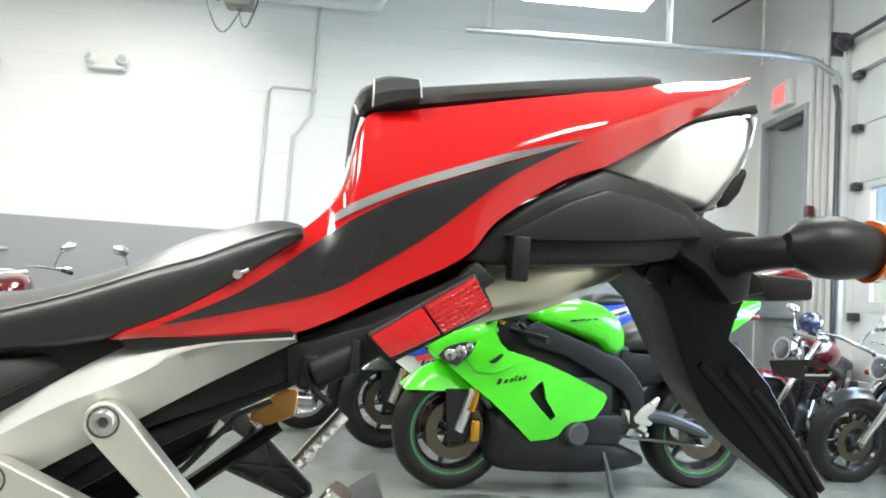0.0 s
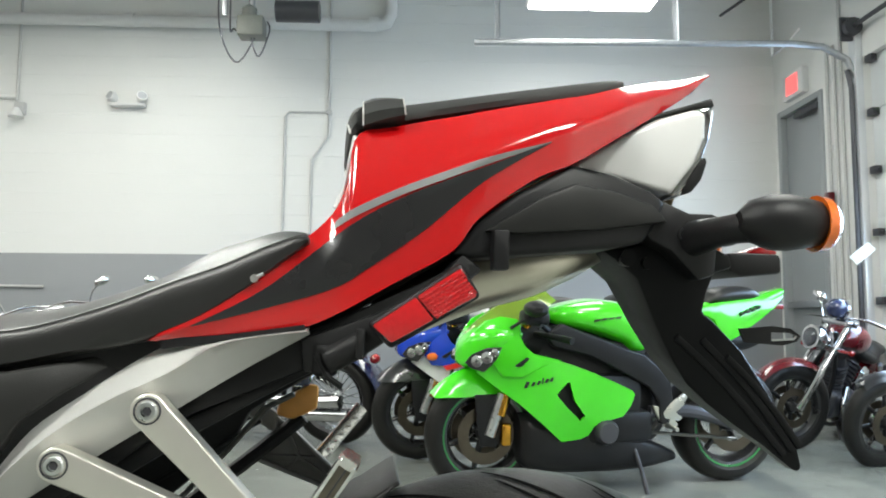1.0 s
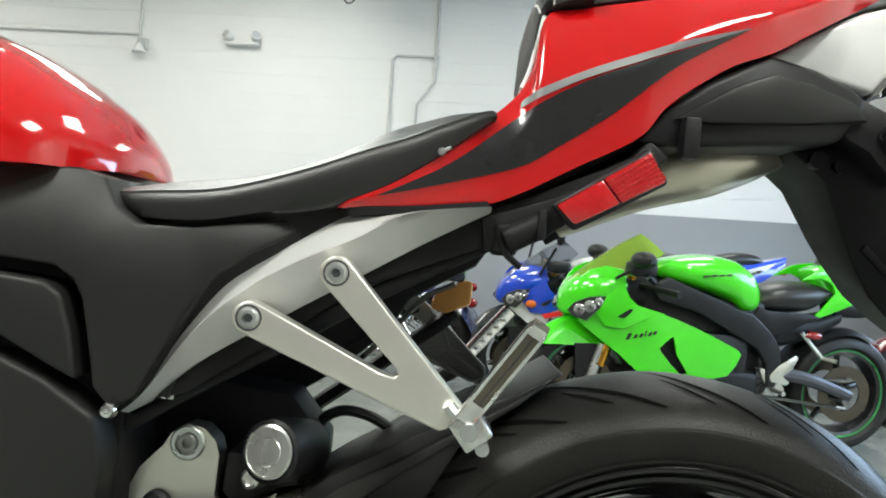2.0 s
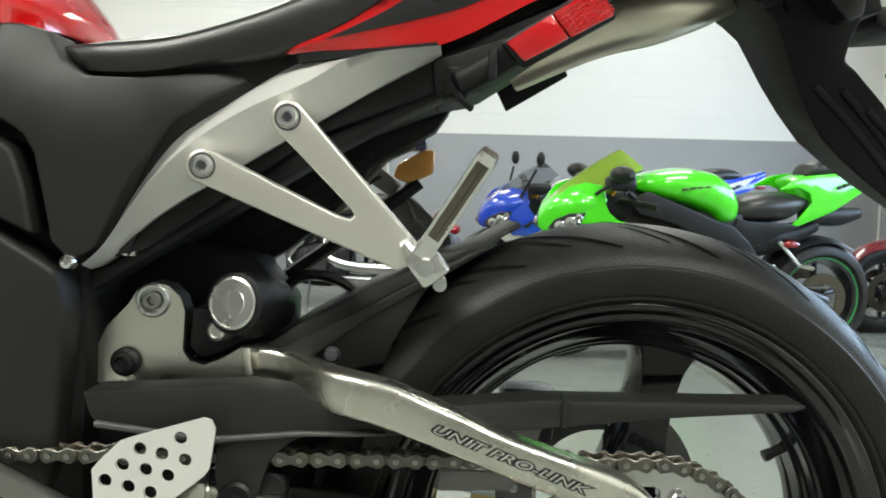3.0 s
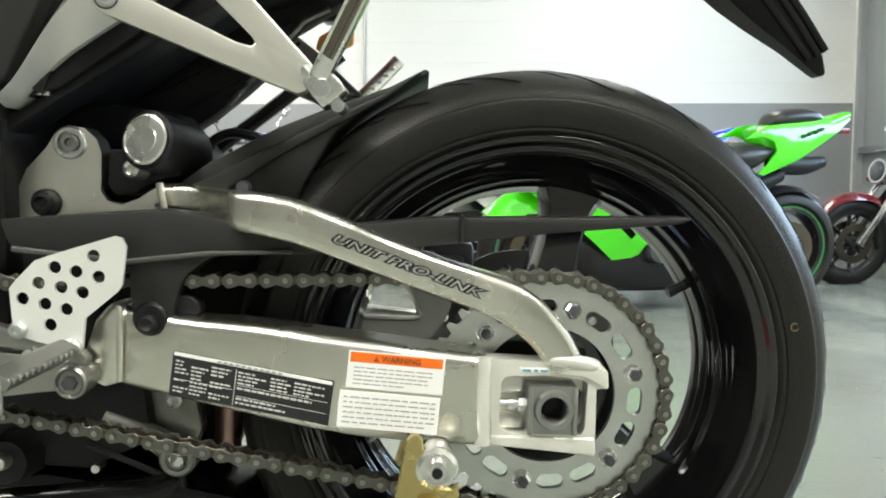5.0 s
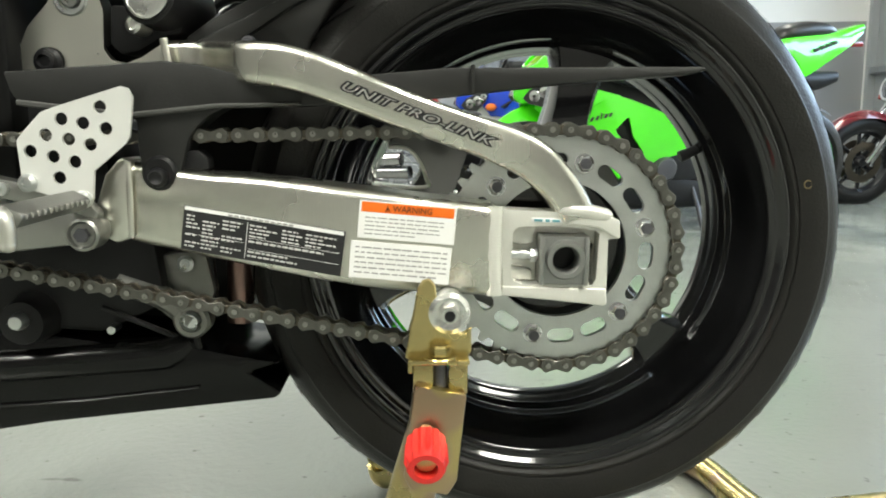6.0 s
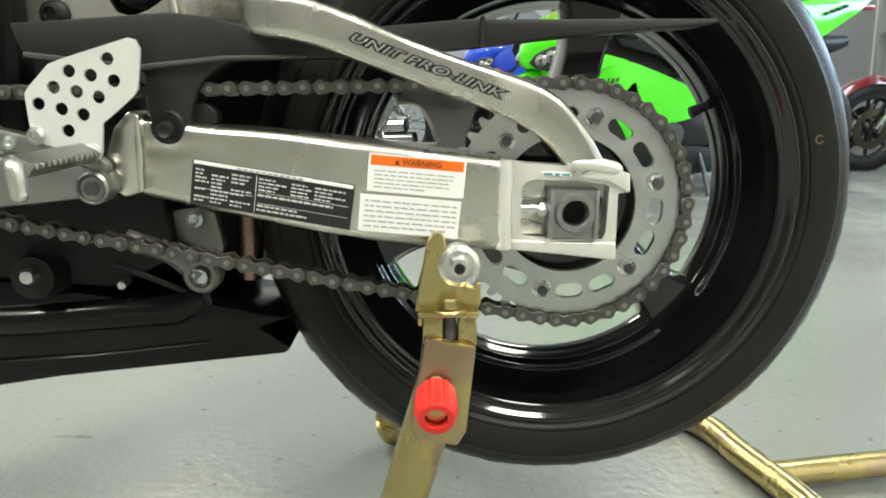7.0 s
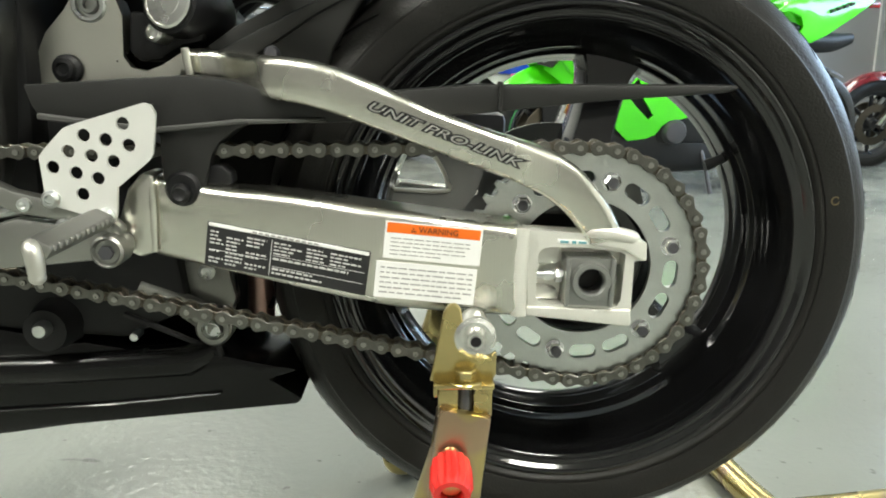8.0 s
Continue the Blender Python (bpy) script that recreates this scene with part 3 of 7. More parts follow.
# ---- the red sport bike: numbers are in its own frame, its tail towards +x, its left side towards -y ----
YC, AX, AZ = 0.078, 0.0, 0.395
LEANED = Matrix.Translation((0, 0.06, AZ)) @ pose(0, 0, 0, 1.0, 1.3, 0) @ Matrix.Translation((0, -0.06, -AZ))
bike = root("sport_motorcycle", "red, black and silver sport motorcycle held up on a rear stand", "motorcycle", LEANED)


def bp(name, material, fill, parent=None, label="", smooth=35):
    bm = bmesh.new()
    fill(bm)
    return part(name, bm, material, parent or bike, label, smooth)


# tail cowl: pairs of lower and upper side-view points, then the half width
COWL = [(-.309, .814, -.317, .814), (-.259, .819, -.266, .849), (-.225, .824, -.225, .878), (-.196, .828, -.185, .914), (-.169, .840, -.169, .943),
        (-.150, .851, -.160, .992), (-.123, .867, -.127, 1.004), (-.076, .895, -.077, 1.016), (-.053, .925, -.03, 1.028), (-.005, .961, .015, 1.039),
        (.032, .978, .05, 1.048), (.074, 1.005, .090, 1.062), (.118, 1.034, .122, 1.074), (.162, 1.064, .160, 1.084), (.197, 1.094, .199, 1.097)]
COWL_G = spline(COWL, 64)
COWL_M = 13


def cowl_half(x, v):
    w = curve1(x, (-.32, -.25, -.17, -.05, .03, .08, .12, .16, .198), (.130, .128, .122, .112, .100, .080, .052, .028, .002))
    up = max(0.0, v - 0.47)
    return w * (1 - 0.05 * (1 - v) ** 2 - (0.42 * min(1.0, max(0.10, (x + .225) / .08)) + 4.0 * max(0.0, min(x, 0.17) - 0.09)) * (math.sqrt(up * up + 0.0025) - 0.05 + 0.5 * up * up))


def cowl_fill(bm):
    secs = []
    for x0, z0, x1, z1 in COWL_G:
        left, right = [], []
        for j in range(COWL_M):
            v = j / (COWL_M - 1)
            x, z = x0 + (x1 - x0) * v, z0 + (z1 - z0) * v
            zl, zt = np.interp(x, COWL_G[:, 0], COWL_G[:, 1]), np.interp(x, COWL_G[:, 2], COWL_G[:, 3])
            w = cowl_half(x, min(1.0, max(0.0, (z - zl) / max(1e-4, zt - zl))))
            left.append((x, YC - w, z))
            right.append((x, YC + w, z))
        w = cowl_half(x1, 1) * 0.5
        secs.append(left + [(x1, YC - w, z1 - 0.002), (x1, YC + w, z1 - 0.002)] + right[::-1])
    rings(bm, secs, False)


cowl = bp("tail_cowl", RED, cowl_fill, label="glossy red tail cowl with black and grey stripes", smooth=50)


def cowl_y(x, z, u=0, v=0, lift=0.0012):
    zl, zt = np.interp(x, COWL_G[:, 0], COWL_G[:, 1]), np.interp(x, COWL_G[:, 2], COWL_G[:, 3])
    return YC - cowl_half(x, min(1.0, max(0.0, (z - zl) / max(1e-4, zt - zl)))) - lift


LOW = [(-.284, .826), (-.228, .842), (-.174, .860), (-.147, .877), (-.102, .910), (-.055, .952), (-.02, .976), (.009, .9935)]
UPB = [(-.284, .8265), (-.228, .858), (-.172, .905), (-.126, .9345), (-.079, .956), (-.045, .970), (-.015, .984), (.009, .994)]
UPG = [(-.176, .909), (-.170, .920), (-.126, .944), (-.080, .964), (-.046, .977), (.009, .9945)]
LOG = [(-.176, .908), (-.170, .913), (-.126, .937), (-.080, .957), (-.046, .971), (.009, .994)]
bp("black_stripe", STRIPE_BLACK, lambda bm: sheet(bm, LOW, UPB, cowl_y, 60, 12), cowl, "matt black tapered stripe", 60)
bp("grey_stripe", STRIPE_GREY, lambda bm: sheet(bm, LOG, UPG, lambda x, z, u, v: cowl_y(x, z, lift=0.0016), 50, 5), cowl, "thin grey stripe", 60)
# White tube paints the pale highlight along the red lip.
bp("cowl_lip", WHITE_PAINT, lambda bm: tube(bm, [(x, YC - cowl_half(x, 1) + 0.002, z) for x, z in spline([(-.176, .928), (-.170, .945), (-.166, .968), (-.1615, .992)], 14)], 0.0022, 6), cowl, "white line put on the cowl's front lip as its highlight")
bp("rear_reflex", RED_LENS, lambda bm: prism(bm, [(.155, 1.060), (.172, 1.071), (.178, 1.077), (.160, 1.067)], YC - 0.02, YC + 0.02, 0.002), cowl, "red tail lamp lens")

# pillion pad and its strap
PT = [(-.171, .969), (-.169, 1.010), (-.158, 1.026), (-.130, 1.029), (-.022, 1.051), (.05, 1.066), (.089, 1.074), (.096, 1.072)]
PB = [(-.168, .960), (-.163, .990), (-.150, 1.002), (-.117, 1.012), (-.022, 1.034), (.05, 1.049), (.089, 1.060), (.096, 1.068)]


def pad_sections(top, bot, n, half, grow=0.0):
    a, b = spline(top, n), spline(bot, n)
    secs = []
    for i in range(n):
        (xt, zt), (xb, zb) = a[i], b[i]
        w = half(i / (n - 1)) + grow
        ring = []
        for ky, kv in ((-.8, 0), (-1, .05), (-1.02, .35), (-.96, .75), (-.8, .97), (-.4, 1.04), (0, 1.06), (.4, 1.04), (.8, .97), (.96, .75), (1.02, .35), (1, .05), (.8, 0)):
            ring.append((xb + (xt - xb) * kv, YC + ky * w, zb + (zt - zb) * kv + (grow if kv > .5 else 0)))
        secs.append(ring)
    return secs


PAD_VINYL = mk("matt_vinyl", (0.030, 0.031, 0.030), 0.62, var=0.15, bump=0.08, bscale=600, rvar=0.08, spec=0.4)
pad = bp("pillion_seat", PAD_VINYL, lambda bm: rings(bm, pad_sections(PT, PB, 40, lambda u: 0.098 - 0.065 * u ** 1.3)), label="black vinyl pillion pad", smooth=45)
ST = [(-.156, 1.0275), (-.146, 1.0315), (-.133, 1.0325), (-.122, 1.0320)]
SB = [(-.155, .999), (-.146, 1.003), (-.131, 1.008), (-.119, 1.011)]
bp("piping", PRINT_PALE, lambda bm: tube(bm, [tuple(q) for q in pad_sections(PT, PB, 40, lambda u: 0.0985 - 0.065 * u ** 1.3)[5][2:-2]], 0.0011, 5), pad, "pale line along the edge of the pad's front")
bp("strap", PAD_VINYL, lambda bm: rings(bm, pad_sections(ST, SB, 10, lambda u: 0.099)), pad, "black seat strap")
for k in (0, -1):
    bp("piping", PRINT_PALE, lambda bm: tube(bm, [tuple(q) for q in pad_sections(ST, SB, 10, lambda u: 0.0995)[k][1:-1]], 0.0008, 5), pad, "pale seam")

# rider seat
RT = [(-.512, .812), (-.504, .822), (-.470, .830), (-.398, .842), (-.326, .868), (-.280, .895), (-.251, .906), (-.223, .914), (-.201, .911), (-.195, .902)]
RB = [(-.500, .800), (-.487, .795), (-.468, .790), (-.425, .791), (-.381, .800), (-.325, .812), (-.285, .828), (-.245, .855), (-.205, .888), (-.195, .896)]


def seat_sections():
    a, b = spline(RT, 44), spline(RB, 44)
    secs = []
    for i in range(44):
        u = i / 43
        (xt, zt), (xb, zb) = a[i], b[i]
        w = 0.130 - 0.02 * math.exp(-(u / 0.18) ** 2)
        ring = []
        for ky, kv in ((-.6, 0), (-.94, 0), (-.985, .06), (-1.0, .3), (-.985, .50), (-.965, .59), (-.93, .635), (-.74, .80), (-.45, .94), (0, 1.0), (.45, .94), (.74, .80), (.93, .635), (.965, .59), (.985, .50), (1, .3), (.985, .06), (.94, 0), (.6, 0)):
            ring.append((xb + (xt - xb) * kv, YC + ky * w, zb + (zt - zb) * kv))
        secs.append(ring)
    return secs


seat = bp("rider_seat", VINYL, lambda bm: rings(bm, seat_sections()), label="dished black vinyl rider seat", smooth=50)
bp("seam", SEAT_SIDE, lambda bm: tube(bm, [tuple(s[5]) for s in seat_sections()[2:-1]], 0.0006, 5), seat, "stitched seam")
bp("seat_bolt", STEEL, lambda bm: (lathe(bm, [(.0025, .004), (.0034, .0), (.003, -.0025), (0, -.003)], -.236, -.052, .8655, 14), tube(bm, [(-.236, -.051, .866), (-.229, -.051, .8695)], .0015, 6)), seat, "small bright bolt")

# tank
def tank_fill(bm):
    secs = []
    for x, zt, zb, w in ((-.520, .840, .832, .03), (-.524, .856, .830, .075), (-.538, .876, .827, .112), (-.561, .900, .826, .138), (-.609, .931, .823, .155), (-.650, .948, .822, .160), (-.71, .962, .822, .162), (-.80, .93, .822, .12)):
        ring = []
        for k in range(24):
            a = math.pi * k / 23
            ring.append((x, YC - w * math.copysign(abs(math.cos(a)) ** 0.75, math.cos(a)), zb + (zt - zb) * abs(math.sin(a)) ** 0.8))
        secs.append(ring)
    rings(bm, spline(np.array(secs).reshape(len(secs), -1), 30).reshape(30, 24, 3), True)


bp("fuel_tank", RED, tank_fill, label="glossy red fuel tank", smooth=60)

# charcoal side cover in three panels with dark seams between
def cover_y(x, z):
    return 0.35 * max(0, x + .42) + 0.10 * max(0, .62 - z) + 0.5 * max(0, z - .78)


EDGE = [(-.300, .812), (-.340, .796), (-.380, .771), (-.404, .752), (-.425, .717), (-.445, .677), (-.456, .652)]
cover = bp("side_cover", COVER_PLASTIC, lambda bm: prism(bm, [(-.80, .832), (-.60, .825), (-.530, .828), (-.505, .822), (-.487, .798), (-.468, .786), (-.425, .787), (-.381, .796), (-.325, .808)] + EDGE + [(-.474, .640), (-.490, .656), (-.497, .690), (-.505, .724), (-.513, .738), (-.529, .748), (-.569, .751), (-.80, .76)], -.066, -.02, 0.006, 3, cover_y), label="charcoal plastic side cover")
bp("lower_cover", COVER_PLASTIC, lambda bm: prism(bm, [(-.80, .745), (-.572, .739), (-.535, .736), (-.520, .726), (-.511, .70), (-.503, .660), (-.530, .672), (-.566, .690), (-.80, .76 - .04)], -.069, -.02, 0.005, 3, cover_y))
bp("frame_cover", COVER_PLASTIC, lambda bm: prism(bm, [(-.80, .70), (-.566, .674), (-.530, .659), (-.488, .634), (-.480, .60), (-.484, .55), (-.49, .48), (-.52, .38), (-.80, .36)], -.064, -.02, 0.006, 3, cover_y))
bp("cover_backing", DEEP_BLACK, lambda bm: prism(bm, [(-.82, .83), (-.50, .815), (-.40, .775), (-.45, .655), (-.478, .63), (-.475, .40), (-.82, .36)], -.028, .14, 0.004, 2))
bp("rim_strip", BLACK_PLASTIC, lambda bm: sheet(bm, [(x + .013, z - .007) for x, z in EDGE] , EDGE, lambda x, z, u, v: -.050 + cover_y(x, z) * .5 + .008 * (1 - v) + .024 * max(0, u - .45), 24, 3, .01), cover, "black edge strip")
for bx, bz in ((-.4725, .641),):
    bp("cover_screw", CHROME, lambda bm: lathe(bm, [(0, -.0035), (.0015, -.0035), (.0022, -.0045), (.0048, -.0035), (.0064, -.001), (.0064, .004)], bx, -.073, bz, 16), cover, "bright screw")

# silver subframe with its crease
FU = [(-.466, .642), (-.452, .668), (-.437, .701), (-.409, .743), (-.362, .774), (-.305, .810), (-.260, .817), (-.194, .827)]
FC = [(-.469, .638), (-.452, .655), (-.419, .705), (-.381, .742), (-.340, .769), (-.298, .790), (-.256, .814), (-.193, .825)]
FL = [(-.472, .632), (-.455, .644), (-.4265, .672), (-.396, .6945), (-.3443, .728), (-.294, .7600), (-.242, .793), (-.192, .822)]
bp("subframe", SILVER, lambda bm: (sheet(bm, FC, FU, lambda x, z, u, v: -.058 + .024 * v, 40, 5, .03), sheet(bm, FL, FC, lambda x, z, u, v: -.034 - .024 * v, 40, 5, .03)), label="silver painted subframe rail", smooth=25)
bp("inner_rail", DEEP_BLACK, lambda bm: prism(bm, [(-.465, .640), (-.42, .680), (-.296, .765), (-.19, .826), (-.10, .868), (-.07, .885), (-.09, .86), (-.16, .80), (-.196, .792), (-.291, .752), (-.36, .70), (-.43, .650)], -.027, .13, .003), label="black inner rail")
# Added dark fillers that close see-through slits under cowl and seat.
bp("tail_filler", DEEP_BLACK, lambda bm: (prism(bm, [(-.30, .805), (-.2, .815), (-.15, .845), (-.10, .875), (-.06, .90), (-.05, .935), (-.06, .96), (-.15, .90), (-.29, .83)], .0, .155, .003), prism(bm, [(-.03, .95), (.06, 1.0), (.13, 1.046), (.06, 1.03), (-.03, .985)], .045, .111, .003), prism(bm, [(-.52, .805), (-.30, .825), (-.22, .85), (-.22, .82), (-.30, .795), (-.52, .77)], -.034, .19, .003)), label="dark filler added in the gaps of tail and seat")
bp("trim_gap", DEEP_BLACK, lambda bm: sheet(bm, [(-.305, .808), (-.25, .816), (-.194, .824)], [(-.309, .816), (-.259, .8205), (-.196, .830)], lambda x, z, u, v: -.046, 12, 2, .02))

# under-tail tray, reflector, bracket
TRAY = [(-.078, .892), (-.053, .924), (-.02, .948), (.032, .978), (.075, .972), (.108, .960), (.124, .950), (.112, .926), (.100, .911), (.069, .904), (-.062, .889)]
tray = bp("under_tray", BLACK_PLASTIC, lambda bm: prism(bm, TRAY, -.024, .12, .006, 3, lambda x, z: .25 * max(0, x - .02) + .3 * max(0, z - .95)), label="black moulded under-tail tray")
bp("tray_crease", COVER_PLASTIC, lambda bm: prism(bm, [(-.05, .913), (.0, .945), (.032, .959), (.07, .955), (.108, .946), (.125, .931), (.06, .920), (-.02, .912)], -.029, -.01, .004, 2, lambda x, z: .25 * max(0, x - .02)), tray)
# Dark ring that paints the shade of a small recess.
bp("tray_pocket", DEEP_BLACK, lambda bm: lathe(bm, [(.0062, -.002), (.0062, .006), (.0045, .006), (.0045, -.002)], .142, .004, .921, 16, closed=True), tray)
bp("clip", BLACK_PLASTIC, lambda bm: box(bm, -.0425, -.029, -.040, -.02, .880, .914, .002), tray, "black rubber clip")
bp("rear_tray", DEEP_BLACK, lambda bm: prism(bm, [(-.20, .818), (-.14, .840), (-.09, .868), (-.068, .893), (-.050, .880), (-.10, .838), (-.155, .80), (-.196, .790)], -.034, .10, .004), label="black rear tray")
bp("tray_block", DEEP_BLACK, lambda bm: (box(bm, -.190, -.168, -.036, .0, .788, .815, .005, segs=3), tube(bm, [(-.178, -.030, .800), (-.150, -.030, .816)], .0115, 14), tube(bm, [(-.186, -.034, .806), (-.176, -.036, .788), (-.165, -.03, .780)], .003, 6), box(bm, -.154, -.147, -.044, -.018, .803, .828, .002, pose(0, 0, 0))), label="black connector block with its cables")
REFLEX = mk("bright_red_lens", (0.50, 0.004, 0.008), 0.14, coat=1.0, var=0.2, vscale=200, bump=0.3, bscale=300)
refl = bp("reflector", BLACK_PLASTIC, lambda bm: prism(bm, [(-.146, .832), (-.070, .885), (-.053, .857), (-.126, .812)], -.048, -.036, .004, 3), label="long red side reflector in a black holder")
bp("reflector_lens", REFLEX, lambda bm: prism(bm, [(-.142, .831), (-.1072, .8551), (-.0917, .8370), (-.126, .817)], -.0535, -.047, .002, 2), refl, "red reflector lens")
lens = bp("reflector_lens", REFLEX, lambda bm: prism(bm, [(-.1065, .8555), (-.071, .880), (-.057, .857), (-.091, .8375)], -.0535, -.047, .002, 2), refl, "red reflector lens with bright cells")


def cells_fill(bm):
    """Small raised prisms in rows on the lens."""
    o, a, b = Vector((-.1045, -.0535, .8545)), Vector((.033, 0, .0228)), Vector((.0148, 0, -.0172))
    for i in range(11):
        for j in range(6):
            p, q, r, t = (o + a * (i + u) / 11 + b * (j + v) / 6 for u, v in ((.1, .1), (.9, .1), (.9, .9), (.1, .9)))
            top = (p + r) / 2 + Vector((0, -.0013, 0)) + a * (.25 / 11)
            vs = [bm.verts.new(c) for c in (p, q, r, t, top)]
            for k in range(4):
                bm.faces.new((vs[k], vs[(k + 1) % 4], vs[4]))


bp("lens_relief", REFLEX, cells_fill, lens, smooth=0)

PIPE_OLIVE = mk("warm_satin_steel", (0.60, 0.57, 0.47), 0.3, 0.9, var=0.12, vscale=8)
# under-seat silencer
PANEL = [(.030, .972), (.044, .987), (.097, 1.020), (.126, 1.034), (.160, 1.0445), (.172, 1.043), (.171, 1.018), (.160, .990), (.137, .9605), (.092, .971), (.055, .978)]
muf = bp("silencer", MUFFLER, lambda bm: prism(bm, PANEL, YC - .055, YC + .055, .007, 4), label="satin silver under-seat silencer")
bp("end_band", CHROME, lambda bm: prism(bm, [(.162, 1.046), (.174, 1.049), (.1825, 1.048), (.177, 1.017), (.167, .989), (.148, .960), (.137, .958), (.1605, .988), (.1715, 1.016)], YC - .050, YC + .050, .004, 3), muf, "bright end band of the silencer")
bp("top_shield", COVER_PLASTIC, lambda bm: prism(bm, [(.085, 1.020), (.129, 1.041), (.180, 1.058), (.183, 1.050), (.160, 1.0465), (.126, 1.036), (.097, 1.0225)], YC - .048, YC + .048, .002), muf, "dark heat shield over the silencer")
bp("outlet", DEEP_BLACK, lambda bm: prism(bm, [(.150, .963), (.154, .976), (.163, .990), (.172, 1.000), (.1735, .993), (.168, .977), (.158, .964)], YC - .0535, YC - .03, .003), muf, "dark oval outlet")
bp("tail_pipe", HEAT, lambda bm: tube(bm, [(.135, YC, .972), (.150, YC, .968), (.158, YC, .966)], .012, 16), muf, "heat-tinted inner pipe")
bp("header_pipe", PIPE_OLIVE, lambda bm: tube(bm, [(-.13, YC, .835), (-.06, YC - .02, .870), (.0, YC - .02, .888), (.045, YC - .01, .902), (.085, YC, .915)], [.026, .030, .030, .024, .014], 18, smooth=18), muf, "satin exhaust pipe with a warm tint")

def bar(bm, pts, w, h, n=10):
    """A flat rounded bar along pts: half width w across the side view, half depth h."""
    p = spline(pts, n)
    secs = []
    for i in range(n):
        d = Vector(p[min(i + 1, n - 1)] - p[max(i - 1, 0)]).normalized()
        side = Vector((0, 1, 0)).cross(d).normalized()
        up = d.cross(side)
        secs.append([Vector(p[i]) + side * (w * math.copysign(abs(math.cos(a)) ** .4, math.cos(a))) + up * (h * math.copysign(abs(math.sin(a)) ** .4, math.sin(a))) for a in (2 * math.pi * k / 12 for k in range(12))])
    rings(bm, secs)


# number plate hanger
HANGER_SIDE = [(.0722, .9056), (.0904, .8935), (.1065, .8804), (.118, .858), (.1299, .8347), (.146, .808), (.1654, .7813), (.187, .763), (.2133, .7442), (.250, .721), (.2800, .6990), (.2875, .6945), (.2925, .6985), (.2870, .715), (.2755, .735), (.2510, .7714), (.2180, .8138), (.1861, .842), (.1743, .8501), (.1764, .8684), (.1833, .8885), (.2014, .8935), (.1985, .9056), (.153, .9248), (.1126, .9127)]


def hanger_half(z):
    return .048 - .040 * min(1, max(0, (.88 - z) / .175))


def hanger_fill(bm):
    """A hanging scoop, wide at its root and narrowing to a tip on the centre line."""
    b = bmesh.new()
    prism(b, HANGER_SIDE, -.05, .05, .006, 2)
    bmesh.ops.triangulate(b, faces=b.faces)
    for v in b.verts:
        v.co.y = YC + v.co.y / .05 * hanger_half(v.co.z)
    merge(bm, b)


HANGER_PLASTIC = mk("hanger_plastic", (0.004, 0.0043, 0.005), 0.42, var=0.25, vscale=25, bump=0.12, bscale=700, spec=0.18)
hang = bp("plate_hanger", HANGER_PLASTIC, hanger_fill, label="black hanging rear mudguard with ribs")
for k, (x0, z0, x1, z1) in enumerate(((.150, .826, .272, .712), (.176, .824, .281, .716), (.202, .808, .288, .720))):
    bp("rib", HANGER_PLASTIC, lambda bm: bar(bm, [(x0 + (x1 - x0) * f, YC - hanger_half(z0 + (z1 - z0) * f) - .0008, z0 + (z1 - z0) * f + .006 * math.sin(math.pi * f)) for f in (0, .33, .66, 1)], .0035, .0022), hang)


def loop_fill(bm):
    """A flat bracket with a long slot for the number plate."""
    holed(bm, [(.200, .836), (.232, .8395), (.250, .8375), (.2595, .831), (.256, .8255), (.242, .8215), (.205, .8235)], [[(.2305, .8335), (.250, .8335), (.2548, .8312), (.2535, .8275), (.2305, .8258)]], .014, .018)


bp("plate_bracket", DEEP_BLACK, loop_fill, hang, "black slotted number plate bracket")
bp("bracket_edge", STEEL, lambda bm: tube(bm, [(.231, .0135, .8262), (.2530, .0135, .8278), (.2545, .0135, .8305)], .0010, 6), hang, "bright line along the edge of the slot")
bp("hanger_arm", BLACK_PLASTIC, lambda bm: prism(bm, [(.098, .928), (.118, .953), (.1487, .9417), (.1737, .9425), (.200, .9350), (.2015, .9150), (.1784, .9118), (.176, .885), (.158, .879), (.130, .905), (.110, .915)], .004, .152, .004, 2, lambda x, z: .2 * max(0, x - .13)), hang, "squared root of the hanger")
bp("hanger_bolt", HANGER_PLASTIC, lambda bm: (lathe(bm, [(.008, -.004), (.008, .01)], .096, YC - .050, .899, 14), lathe(bm, [(.006, -.004), (.006, .01)], .116, YC - .050, .895, 14)), hang)
bp("plate_lamp", DEEP_BLACK, lambda bm: prism(bm, [(.222, .913), (.278, .913), (.279, .893), (.235, .888), (.222, .895)], .08, .16, .004), hang, "black number plate lamp")
bp("plate_lamp_lens", RED_LENS, lambda bm: prism(bm, [(.245, .914), (.278, .912), (.280, .917), (.262, .922)], .09, .15, .002), hang, "small red lens")


PEG_CAST = mk("bright_cast_alloy", (0.80, 0.80, 0.78), 0.24, 1.0, var=0.08, vscale=60, bump=0.2, bscale=260)


AMBER = mk("amber_lens", (0.78, 0.38, 0.09), 0.35, var=0.25, vscale=40)


def indicator(y, label):
    ind = bp("indicator", BLACK_PLASTIC, lambda bm: (tube(bm, [(.15, YC + (-.05 if y < 0 else .05), .917), (.165, y + .02, .922), (.188, y, .926)], [.019, .0125, .016], 14, smooth=8),
             lathe(bm, [(.008, -.022), (.018, -.012), (.024, .006), (.0245, .022), (.021, .042), (.019, .05)], .186, y, .928, 18, axis="x")), label=label)
    bp("lens", ORANGE_LENS, lambda bm: lathe(bm, [(.019, .048), (.0245, .046), (.023, .055), (.016, .062), (0, .065)], .186, y, .928, 18, axis="x"), ind, "orange indicator lens")


